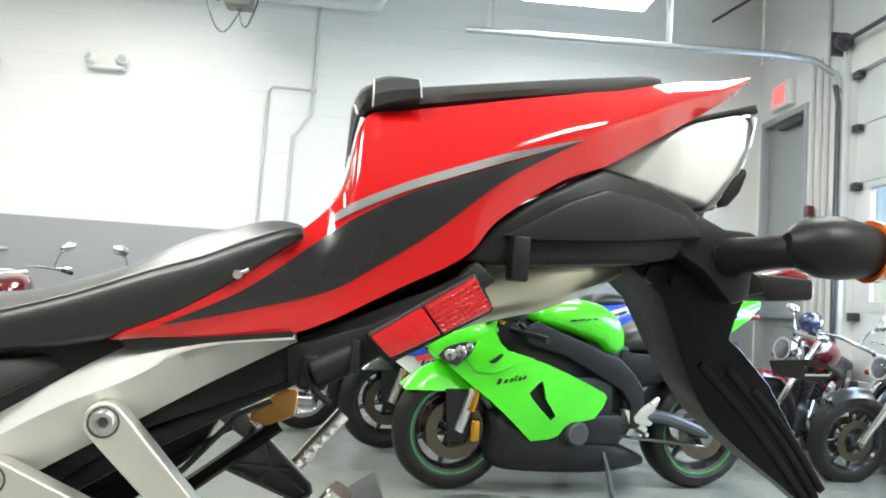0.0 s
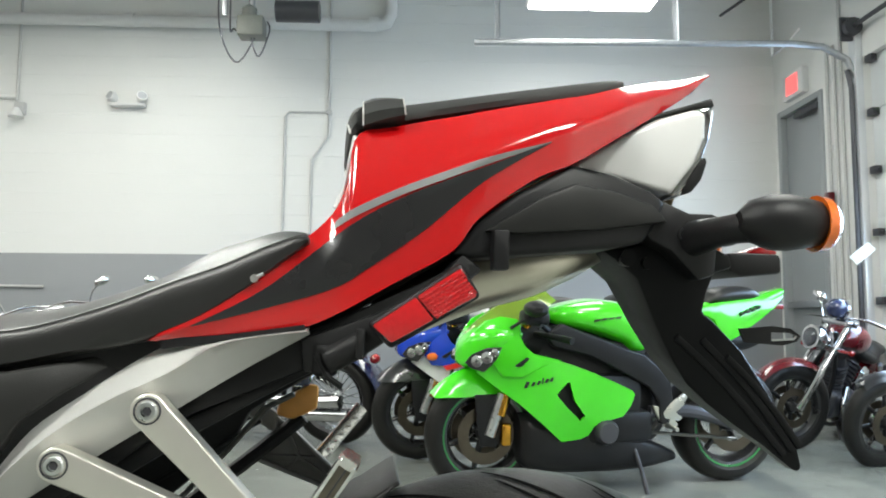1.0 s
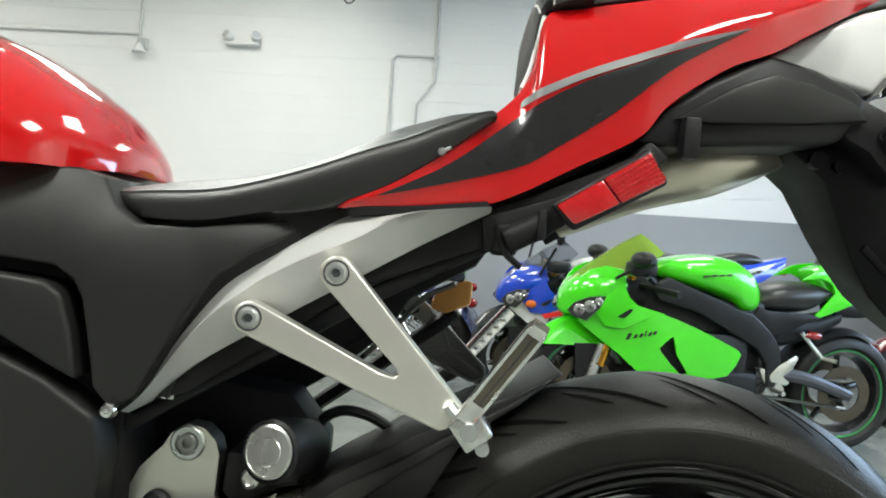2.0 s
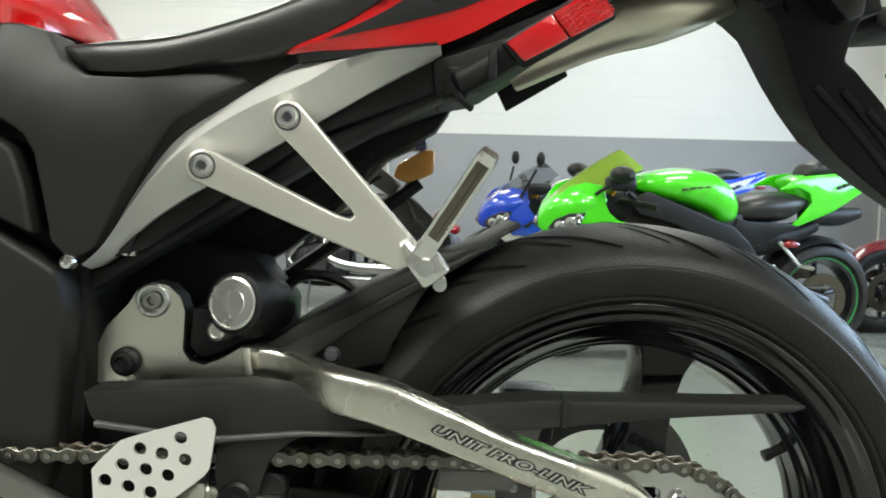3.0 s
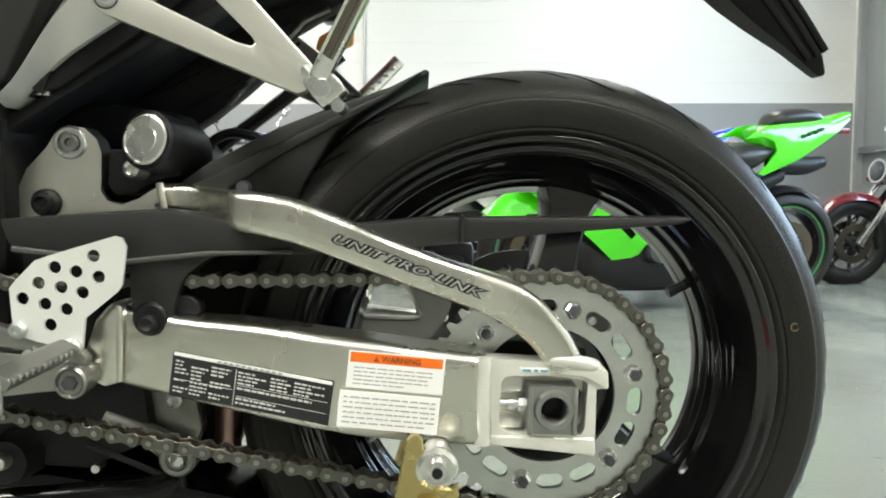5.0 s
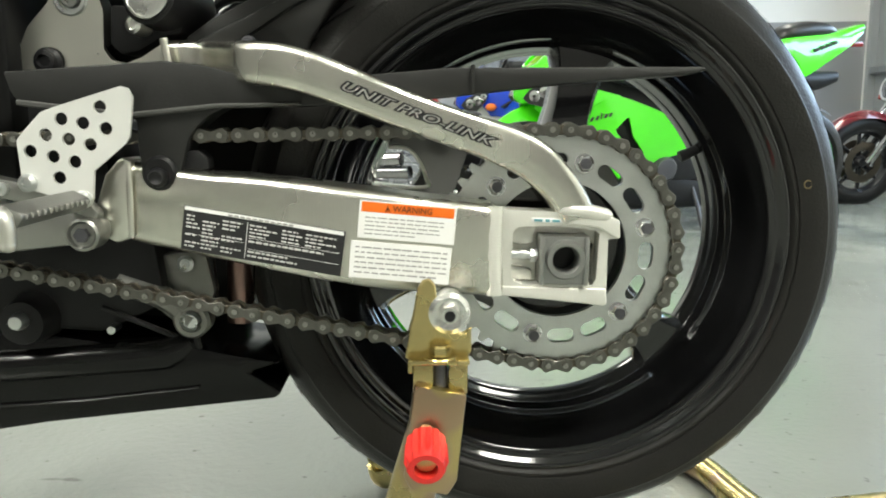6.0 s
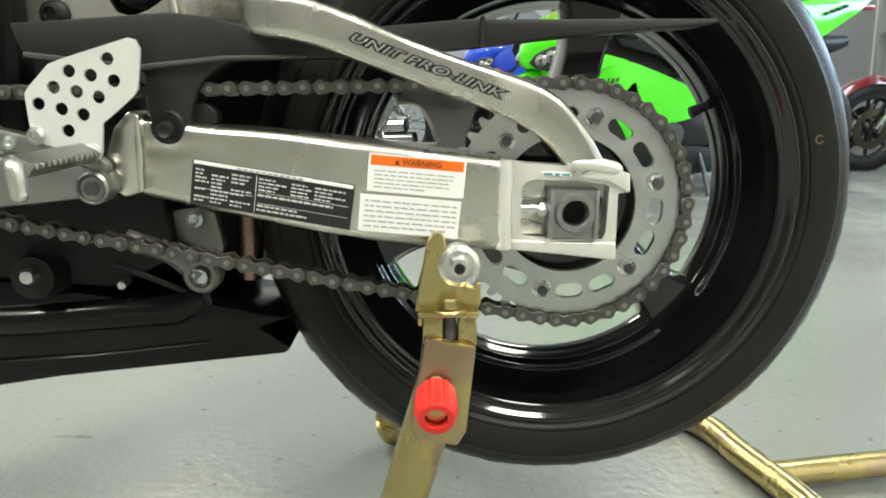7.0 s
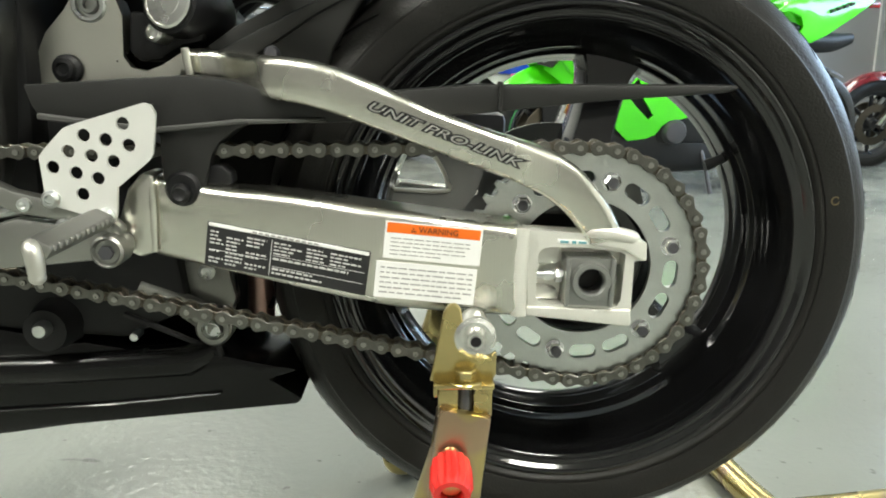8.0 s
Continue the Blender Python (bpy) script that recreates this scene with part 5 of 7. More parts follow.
# Dark disc on the spool face, standing for the shaded hole.
bp("spool_bore", DEEP_BLACK, lambda bm: lathe(bm, [(.0042, -.001), (.0042, .002), (0, .002)][::-1] + [], -.0965, -.1445, .3575, 14), swing, "dark socket of the spool bolt")
# swingarm labels
def tilt_plate(x, z, w, h, ang):
    c = [(-w / 2, -h / 2), (w / 2, -h / 2), (w / 2, h / 2), (-w / 2, h / 2)]
    return [(x + a * math.cos(ang) - b * math.sin(ang), z + a * math.sin(ang) + b * math.cos(ang)) for a, b in c]


def label_fill(bm, cx, cz, w, h, ang, y, shift=None):
    prism(bm, tilt_plate(cx, cz, w, h, ang), y - .0006, y + .0004, .0002, 1, shift)


def bars(bm, cx, cz, ang, y, rows, shift=None):
    """Short printed bars: rows of (x from, x to, z, height), laid out along the label."""
    for x0, x1, z0, h in rows:
        a, b = (x0 + x1) / 2, z0
        label_fill(bm, cx + a * math.cos(ang) - b * math.sin(ang), cz + a * math.sin(ang) + b * math.cos(ang), x1 - x0, h, ang, y, shift)


def text_rows(rnd, x0, x1, z0, z1, lines, gap=.002, end=0.6):
    out = []
    for k in range(lines):
        z = z0 + (z1 - z0) * (k + .5) / lines
        x, stop = x0, x0 + (x1 - x0) * (1 if k else rnd.uniform(end, 1))
        while x < stop - .003:
            w = rnd.uniform(.003, .009)
            out.append((x, min(x + w, stop), z, (z1 - z0) / lines * .30))
            x += w + gap * rnd.uniform(.5, 1.2)
    return out


rnd = random.Random(4)
SA = math.atan2(-.017, .137)
spec = bp("spec_label", LABEL_BLACK, lambda bm: label_fill(bm, -.2515, .4045, .138, .0375, SA, -.0972, arm_y), swing, "black data label with pale print")
bp("label_head", LABEL_WHITE, lambda bm: bars(bm, -.2515, .4045, SA, -.0977, [(-.068, .068, .0167, .0030)], arm_y), spec)
bp("head_print", PRINT, lambda bm: bars(bm, -.2515, .4045, SA, -.0981, [(-.030 + .0052 * k, -.0262 + .0052 * k, .0167, .0014) for k in range(11)], arm_y), spec)


def table_rows(x0, x1, z0, z1, lines, stops):
    """Print set in columns, as on a data plate: some cells short, some empty."""
    out = []
    for k in range(lines):
        z = z1 - (z1 - z0) * (k + .5) / lines
        for a, b in zip(stops, stops[1:]):
            if rnd.random() < .08:
                continue
            x, stop = x0 + (x1 - x0) * a, x0 + (x1 - x0) * (a + (b - a) * rnd.uniform(.45, .92))
            while x < stop:
                w = rnd.uniform(.0022, .006)
                out.append((x, min(x + w, stop), z, (z1 - z0) / lines * .42))
                x += w + .0011
    return out


bp("label_print", PRINT_PALE, lambda bm: bars(bm, -.2515, .4045, SA, -.0977, table_rows(-.066, -.015, -.0165, .0125, 9, (0, .28, .62, 1)) + table_rows(-.011, .066, .0005, .0125, 4, (0, .36, .62, 1)) + table_rows(-.011, .066, -.0085, -.0005, 2, (0, 1)) + table_rows(-.011, .040, -.0165, -.0095, 2, (0, 1)) + [(-.0133, -.0127, -.002, .031), (-.011, .066, -.0092, .0003), (-.011, .066, .0001, .0003), (-.066, -.015, -.0045, .0003)], arm_y), spec)
WA = math.atan2(-.0055, .077)
warn = bp("warning_label", LABEL_WHITE, lambda bm: label_fill(bm, -.131, .423, .0785, .0305, WA, -.0975), swing, "white warning label with an orange head")
bp("label_head", LABEL_ORANGE, lambda bm: bars(bm, -.131, .423, WA, -.0977, [(-.0375, .0375, .0103, .0082)]), warn)
letters("WARNING", .0066, Matrix.Translation((-.1425, -.0984, .4340)) @ pose(0, 0, 0, 0, -math.degrees(WA), 0), mk("warning_ink", (0.10, 0.03, 0.012), .5), warn)
bp("warning_sign", LABEL_BLACK, lambda bm: prism(bm, [(-.1490, .4318), (-.1442, .4315), (-.1466, .4362)], -.0983, -.0975, 0), warn)
bp("label_print", PRINT, lambda bm: bars(bm, -.131, .423, WA, -.0977, text_rows(rnd, -.034, .030, -.0130, .0035, 5, .0012)), warn)
note = bp("notice_label", LABEL_WHITE, lambda bm: label_fill(bm, -.1365, .390, .082, .0305, WA, -.0975), swing, "white notice label with grey print")
bp("label_print", PRINT, lambda bm: bars(bm, -.1365, .390, WA, -.0977, text_rows(rnd, -.037, .038, -.0125, .0125, 6, .0014)), note)
bp("small_sticker", LABEL_WHITE, lambda bm: label_fill(bm, -.016, .4252, .026, .0036, -.03, -.0892), drop, "tiny worn sticker")
bp("sticker_print", mk("teal_print", (0.10, 0.30, 0.34), .4), lambda bm: bars(bm, -.016, .4252, -.03, -.0896, [(-.011, -.004, 0, .002), (-.0015, .002, 0, .0024), (.004, .0105, 0, .002)]), drop)
for size, fill, lift, heavy in ((.0098, STRIPE_BLACK, 0, .0010), (.0098, ALU_LIGHT, .0006, .0)):
    letters("UNIT PRO-LINK", size, Matrix.Translation((-.1850, -.0938 - lift, .5315)) @ pose(0, 0, 0, 0, 19.6, 0) @ Matrix.Diagonal((1.84, 1, 1, 1)), fill, swing, shear=.35, extrude=.0004, bold=heavy)

# ---- heel guard and footrest ----
FOOT_CAST = mk("pale_cast_alloy", (0.30, 0.30, 0.28), 0.36, 0.9, var=0.15, bump=0.12)
PEG_TIP = mk("worn_pale_metal", (0.62, 0.61, 0.56), 0.34, 0.9)
HEEL_ALU = mk("pale_anodised_plate", (0.80, 0.80, 0.77), 0.38, 0.45, var=0.03, bump=0.05)
heel = bp("heel_guard", HEEL_ALU, lambda bm: holed(bm, [(-.4445, .483), (-.440, .489), (-.424, .506), (-.414, .510), (-.360, .5275), (-.354, .526), (-.3505, .519), (-.354, .488), (-.358, .482), (-.384, .460), (-.386, .437), (-.389, .431), (-.437, .444), (-.442, .450)],
    [circle(x, z, .0052, 16) for x, z in ((-.377, .511), (-.408, .501), (-.391, .498), (-.373, .494), (-.421, .488), (-.403, .485), (-.386, .481), (-.434, .475), (-.416, .471), (-.399, .467), (-.412, .454))], -.086, -.083), label="drilled aluminium heel guard")
for hx, hz in ((-.437, .4495), (-.394, .4365)):
    bp("guard_bolt", STEEL, lambda bm: lathe(bm, [(.0072, 0), (.0075, -.003), (.005, -.006), (.0035, -.006), (.003, -.003), (0, -.003)], hx, -.086, hz, 16), heel, "button head bolt")
foot = bp("footrest_plate", FOOT_CAST, lambda bm: (prism(bm, [(-.60, .515), (-.47, .4545), (-.415, .4435), (-.392, .434), (-.383, .425), (-.386, .418), (-.41, .427), (-.47, .436), (-.60, .49)], -.083, -.068, .004, 2), prism(bm, [(-.47, .432), (-.415, .426), (-.395, .424), (-.380, .418), (-.379, .406), (-.388, .3985), (-.404, .398), (-.45, .392), (-.52, .385), (-.52, .415)], -.081, -.066, .004, 2)), label="cast aluminium footrest plate")
bp("peg_boss", FOOT_CAST, lambda bm: lathe(bm, [(.0135, .012), (.0135, -.010), (.0115, -.012), (.0095, -.0095), (0, -.0095)], -.393, -.084, .4085, 24), foot, "round footrest pivot")
bp("footrest_bolt", DARK_STEEL, lambda bm: lathe(bm, [(.0062, -.0135), (.0062, .0), (.003, .0)][:2], -.393, -.084, .4085, 6), foot, "dark pivot bolt")
bp("rider_peg", FOOT_CAST, lambda bm: prism(bm, [(-.403, .443), (-.396, .4455), (-.3835, .4395), (-.3825, .4365), (-.387, .430), (-.396, .428), (-.404, .434)], -.204, -.098, .0025, 2), foot, "ridged folding footpeg")
for k in range(12):
    bp("peg_rib", FOOT_CAST, lambda bm: prism(bm, [(-.3870, .4405), (-.3815, .4385), (-.3820, .4350), (-.3870, .4365)], -.200 + .0085 * k, -.1955 + .0085 * k, .0006, 1), foot)
bp("feeler", PEG_TIP, lambda bm: (tube(bm, [(-.400, -.194, .436), (-.396, -.203, .438), (-.3935, -.206, .432), (-.3926, -.206, .420)], [.006, .0065, .0062, .0056], 12, smooth=10), ball(bm, -.3926, -.206, .4185, .0058, .0058, .005, 12)), foot, "pale feeler under the footpeg")
for bx, bz in ((-.404, .432), (-.43, .428), (-.46, .444)):
    bp("plate_bolt", STEEL, lambda bm: lathe(bm, [(.0055, .0), (.0055, -.004), (.003, -.005), (0, -.003)], bx, -.083, bz, 10), foot)
bp("gear_rod", STEEL, lambda bm: tube(bm, [(-.60, -.03, .41), (-.455, -.045, .437)], .005, 8), foot)

# ---- engine side, linkage and belly ----
BELLY = mk("dusty_gloss_black", (0.0035, 0.0035, 0.0035), 0.22, coat=0.15, bump=0.0, rvar=0.08, spec=0.25)
bp("belly_pan", BELLY, lambda bm: prism(bm, [(-.80, .17), (-.539, .200), (-.477, .2105), (-.258, .2370), (-.252, .2435), (-.283, .263), (-.268, .268), (-.253, .2735), (-.290, .279), (-.330, .287), (-.42, .292), (-.55, .31), (-.80, .32)], -.004, .12, .004, 2), label="black belly pan ending in a point")
bp("belly_edge", BELLY, lambda bm: prism(bm, [(-.80, .20), (-.44, .2325), (-.33, .2475), (-.33, .2495), (-.44, .2355), (-.80, .206)], -.008, .0, .001, 1), label="gloss edge of the belly pan")
bp("exhaust_run", BELLY, lambda bm: tube(bm, [(-.80, .0, .255), (-.50, .0, .268), (-.36, .0, .281), (-.345, .01, .287)], .016, 14), label="gloss black exhaust pipe")
bp("engine_case", DEEP_BLACK, lambda bm: prism(bm, [(-.80, .32), (-.42, .30), (-.36, .33), (-.37, .40), (-.40, .42), (-.42, .53), (-.80, .56)], .0, .12, .006), label="black engine casing")
bp("case_bolt", STEEL, lambda bm: lathe(bm, [(.0, -.012), (.006, -.011), (.008, -.006), (.008, .02)], -.484, -.025, .318, 12), label="bright engine bolt")
bp("case_bolt", STEEL, lambda bm: lathe(bm, [(.0, -.008), (.004, -.007), (.004, .01)], -.408, -.006, .306, 10), label="bright engine bolt")
bp("case_boss", DEEP_BLACK, lambda bm: lathe(bm, [(.02, -.01), (.026, .02)], -.484, -.015, .315, 18))
LINK_CAST = mk("grey_cast_link", (0.26, 0.26, 0.24), 0.4, 0.85, var=0.2, vscale=40, bump=0.15)
bp("linkage", LINK_CAST, lambda bm: (lathe(bm, [(.0175, .012), (.0175, -.006), (.0150, -.009), (.0110, -.009), (.0105, .0)], -.335, .0, .3145, 24), tube(bm, [(-.335, .003, .3145), (-.36, .004, .332), (-.405, .006, .348)], [.0145, .011, .012], 12, smooth=8), prism(bm, [(-.43, .362), (-.34, .378), (-.325, .372), (-.318, .338), (-.332, .300), (-.345, .30), (-.35, .325)], .015, .035, .003), prism(bm, [(-.40, .345), (-.345, .325), (-.33, .332), (-.322, .322), (-.326, .303), (-.342, .301), (-.365, .32)], .0, .015, .004)), label="cast suspension linkage")
bp("linkage_bolt", STEEL, lambda bm: lathe(bm, [(.010, -.010), (.008, -.014), (.006, -.008), (0, -.008)], -.335, .0, .3145, 14), label="linkage bolt")
bp("linkage_bolt", STEEL, lambda bm: lathe(bm, [(.008, -.008), (.005, -.010), (0, -.006)], -.342, .012, .367, 12), label="linkage bolt")
bp("shock_rod", COPPER, lambda bm: tube(bm, [(-.302, .05, .30), (-.300, .05, .40)], .0135, 18), label="bronze-tinted damper rod")
bp("dog_bone", BLACK_PLASTIC, lambda bm: prism(bm, [(-.335, .40), (-.322, .40), (-.318, .33), (-.33, .33)], .02, .03, .002))
# Added dark plates that stop the bright floor showing through the gaps.
bp("lower_backing", DEEP_BLACK, lambda bm: prism(bm, [(-.50, .285), (-.31, .280), (-.302, .30), (-.306, .40), (-.50, .43)], .10, .14, .004), label="added dark backing behind the linkage")
bp("upper_backing", DEEP_BLACK, lambda bm: prism(bm, [(-.40, .405), (-.262, .40), (-.256, .50), (-.262, .545), (-.40, .56)], .10, .15, .004), label="added dark backing behind the swingarm gap")
bp("under_bracket", BLACK_PLASTIC, lambda bm: (tube(bm, [(-.42, .0, .325), (-.335, .0, .29), (-.335, .0, .262), (-.345, .0, .255)], .003, 6), tube(bm, [(-.335, .0, .305), (-.327, .0, .27), (-.332, .0, .250)], .0035, 6)), label="thin bent wire bracket")

# ---- wheel ----
def rounded_profile(pts, r):
    """An open (radius, along) profile with its corners rounded."""
    out = [pts[0]]
    for a, p, b in zip(pts, pts[1:], pts[2:]):
        a, p, b = Vector(a), Vector(p), Vector(b)
        q = min(r, (a - p).length * .45, (b - p).length * .45)
        s0, e0 = p + (a - p).normalized() * q, p + (b - p).normalized() * q
        out += [tuple(s0 * (1 - f) ** 2 + p * 2 * f * (1 - f) + e0 * f * f) for f in (0, .25, .5, .75, 1)]
    return out + [pts[-1]]


RIM_FACE = [(.231, -.074), (.2295, -.0815), (.2240, -.0820), (.2185, -.0765), (.2150, -.0765), (.2105, -.0735), (.2085, -.0690), (.2030, -.0625), (.1960, -.0515), (.1925, -.0450), (.1885, -.0410), (.1865, -.0290), (.1815, -.0235), (.1790, -.0060), (.1755, .0060)]
wheel = bp("rear_wheel", RIM_BLACK, lambda bm: lathe(bm, rounded_profile(RIM_FACE, .0024) + [(.179, .016), (.188, .024), (.198, .030), (.204, .05), (.212, .062), (.231, .072), (.228, .078), (.215, .075), (.206, .05), (.206, -.05)], AX, YC, AZ, 144, closed=True), label="gloss black cast three-spoke rear wheel", smooth=50)
TY = [(.222, -.070), (.228, -.079), (.2325, -.0845), (.236, -.0842), (.2375, -.0862), (.250, -.0885), (.2605, -.0880), (.2625, -.0862), (.274, -.0775), (.285, -.060), (.2925, -.035), (.2965, -.012), (.2965, .012), (.2925, .035), (.285, .060), (.274, .078), (.262, .087), (.250, .088), (.236, .084), (.228, .079), (.222, .070), (.21, .06), (.21, -.06)]
TY_ROUND = [tuple(p) for p in spline(TY[:21], 60)] + TY[21:]
tyre = bp("tyre", RUBBER, lambda bm: lathe(bm, TY_ROUND, AX, YC, AZ, 120, closed=True), wheel, "black road tyre with curved grooves", 50)


def tyre_r(w):
    half = sorted((p for p in TY_ROUND[:60] if p[0] > .2632), key=lambda p: p[1])
    return curve1(w, [y for r, y in half], [r for r, y in half])


# A dark strip just above the rubber, coloured as a shaded groove.
def groove(bm, a0, a1, w0, w1, wide):
    pts = 25
    left, right = [], []
    for k in range(pts):
        f = k / (pts - 1)
        a, w = radians(a0 + (a1 - a0) * f), w0 + (w1 - w0) * f ** 1.3
        h = wide * math.sin(math.pi * (.12 + .76 * f))
        for lst, s in ((left, -1), (right, 1)):
            r = tyre_r(w + s * h * .7) + .0011
            aa = a - s * h * .7 / .29
            lst.append(bm.verts.new((AX + r * math.cos(aa), YC + w + s * h * .7, AZ + r * math.sin(aa))))
    for k in range(pts - 1):
        bm.faces.new((left[k], left[k + 1], right[k + 1], right[k]))


def grooves_fill(bm):
    for k in range(20):
        a = 18 * k + 5
        groove(bm, a, a + 19, -.074, -.006, .0030)
        groove(bm, a + 9, a + 17, -.066, -.030, .0023)
        groove(bm, a - 4, a - 20, .072, .008, .0032)


bp("tread_groove", GROOVE, grooves_fill, tyre, "dark strips laid on for the tread grooves", 60)
bp("balance_dot", mk("faded_yellow_ink", (0.13, 0.10, 0.045), .6), lambda bm: lathe(bm, [(.0030, 0), (.0042, 0), (.0042, .0006), (.0030, .0006)], AX + .2445 * math.cos(radians(13.5)), YC - .0882, AZ + .2445 * math.sin(radians(13.5)), 14, closed=True), tyre, "small faded yellow ink ring")
bp("hub", RIM_BLACK, lambda bm: lathe(bm, [(.05, -.075), (.062, -.07), (.062, -.04), (.045, -.03), (.045, .05), (.02, .06)], AX, YC, AZ, 40), wheel, "black wheel hub")
for ang in (78, -42, -162):
    def spoke_fill(bm, ang=ang):
        secs = []
        for r, w, y0, y1 in ((.035, .030, -.045, .045), (.08, .026, -.038, .040), (.13, .022, -.030, .034), (.162, .026, -.026, .03), (.182, .036, -.024, .026)):
            secs.append([(AX + r * math.cos(radians(ang)) - c * w * math.sin(radians(ang)), YC + y, AZ + r * math.sin(radians(ang)) + c * w * math.cos(radians(ang))) for c, y in ((-1, y0 * .5), (-.75, y0), (.75, y0), (1, y0 * .5), (1, y1 * .5), (.75, y1), (-.75, y1), (-1, y1 * .5))])
        rings(bm, spline(np.array(secs).reshape(5, -1), 14).reshape(14, 8, 3), True)
    bp("spoke", RIM_BLACK, spoke_fill, wheel, smooth=40)
bp("valve", BLACK_PLASTIC, lambda bm: tube(bm, [(.182, YC - .008, .489), (.166, YC - .010, .483), (.152, YC - .011, .477), (.1435, YC - .012, .4730), (.141, YC - .012, .472)], [.0055, .005, .005, .006, .0055], 12), wheel, "black rubber valve stem")
bp("brake_disc", DARK_CAST, lambda bm: holed(bm, circle(AX, AZ, .11, 48), [circle(AX, AZ, .07, 40)] + [circle(AX + .09 * math.cos(radians(a)), AZ + .09 * math.sin(radians(a)), .005, 8) for a in range(0, 360, 20)], YC + .075, YC + .080), wheel, "drilled steel brake disc")
bp("caliper", DARK_STEEL, lambda bm: (box(bm, -.112, -.055, .12, .16, .455, .515, .008), box(bm, -.098, -.066, .112, .125, .468, .500, .006)), label="dark rear brake caliper")
GAP = [(-.1796, .4345), (-.1735, .4700), (-.168, .4755), (-.1415, .4755), (-.1300, .4700), (-.1210, .4570), (-.1160, .4440), (-.1175, .4340)]
bracket = bp("caliper_bracket", DARK_CAST, lambda bm: (holed(bm, [(-.240, .415), (-.240, .470), (-.20, .497), (-.10, .505), (-.07, .48), (-.085, .432), (-.10, .412), (-.17, .408)], [GAP], .102, .116), lathe(bm, [(.012, -.006), (.012, .01)], -.098, .10, .490, 14), lathe(bm, [(.009, -.006), (.009, .01)], -.215, .10, .462, 14)), label="dark rear caliper bracket with an open window")
bp("window_edge", ALU_SATIN, lambda bm: tube(bm, [(x, .1015, z) for x, z in spline(GAP + GAP[:1], 40)], .0022, 6), bracket, "bright ring round the edge of the window")

# ---- sprocket ----
def tooth_outline(n, r0, r1):
    out = []
    for k in range(n):
        for f, r in ((-.30, r0), (-.12, r1), (.12, r1), (.30, r0)):
            a = 2 * math.pi * (k + f) / n
            out.append((AX + r * math.cos(a), AZ + r * math.sin(a)))
    return out


BOLT0 = 15.5


def slot_reach(th):
    """How far a rounded slot reaches from its centre in the direction th."""
    lo, hi = 0.0, .03
    for _ in range(24):
        d = (lo + hi) / 2
        if math.hypot(max(0, abs(d * math.cos(th)) - .0058), d * math.sin(th)) < .0064:
            lo = d
        else:
            hi = d
    return lo


def sprocket_fill(bm):
    """Twelve sectors of plate, each with one rounded slot through it."""
    R, V0_, V1_ = .078, -.018, .0205
    for k in range(12):
        s_ = 1 if k % 2 else -1
        c = radians(BOLT0 + 60 * (k // 2)) + s_ * .33
        ends = sorted((-s_ * .33 * R, (s_ * radians(30) - s_ * .33) * R))
        corners = [math.atan2(v, u) for u in ends for v in (V0_, V1_)]
        ths = sorted([2 * math.pi * i / 40 - math.pi for i in range(40)] + corners)
        loops = []
        for th in ths:
            du, dv = math.cos(th), math.sin(th)
            reach = min([(ends[1] if du > 0 else ends[0]) / du if abs(du) > 1e-9 else 9, (V1_ if dv > 0 else V0_) / dv if abs(dv) > 1e-9 else 9])
            row = []
            for d in (slot_reach(th), reach):
                a, r = c + d * du / R, R + d * dv
                row += [bm.verts.new((AX + r * math.cos(a), y, AZ + r * math.sin(a))) for y in (-.053, -.047)]
            loops.append(row)
        for i in range(len(loops)):
            p, q = loops[i], loops[(i + 1) % len(loops)]
            bm.faces.new((p[0], q[0], q[2], p[2]))
            bm.faces.new((p[1], p[3], q[3], q[1]))
            bm.faces.new((p[0], p[1], q[1], q[0]))
            bm.faces.new((p[2], q[2], q[3], p[3]))


sprocket = bp("rear_sprocket", ZINC, sprocket_fill, wheel, "zinc-plated steel sprocket with slots", 0)
bp("teeth", ZINC, lambda bm: holed(bm, tooth_outline(42, .0995, .1065), [circle(AX, AZ, .0975, 84)], -.0525, -.0475), sprocket, smooth=20)
for k in range(6):
    a = radians(BOLT0 + 60 * k)
    bp("sprocket_bolt", CHROME, lambda bm: (lathe(bm, [(.0086, 0), (.0086, -.0012)], AX + .078 * math.cos(a), -.053, AZ + .078 * math.sin(a), 18), lathe(bm, [(.0075, 0), (.0075, -.007), (.0058, -.0085), (.005, -.0085)], AX + .078 * math.cos(a), -.053, AZ + .078 * math.sin(a), 6)), sprocket, "bright sprocket nut", 30)
    bp("stud", DARK_STEEL, lambda bm: lathe(bm, [(.0050, -.006), (.0046, -.0105), (0, -.011)], AX + .078 * math.cos(a), -.053, AZ + .078 * math.sin(a), 12), sprocket, "dark stud end", 30)
bp("carrier", RIM_BLACK, lambda bm: lathe(bm, [(.066, -.085), (.07, -.08), (.07, -.05), (.02, -.05)], AX, YC - .028, AZ, 40), wheel, "black sprocket carrier")

# ---- chain ----
chain = bp("drive_chain", CHAIN, lambda bm: lathe(bm, [(.038, -.004), (.038, .004)], -.62, -.05, .43, 20), label="oily grey steel drive chain", smooth=40)
CHAIN_DARK = mk("chain_inner_steel", (0.13, 0.115, 0.09), 0.4, 0.9, var=0.3, vscale=120)
CHAIN_PIN = mk("chain_pin_steel", (0.34, 0.335, 0.31), 0.3, 0.95, var=0.2, vscale=200)
PITCH, RS = .01554, .104


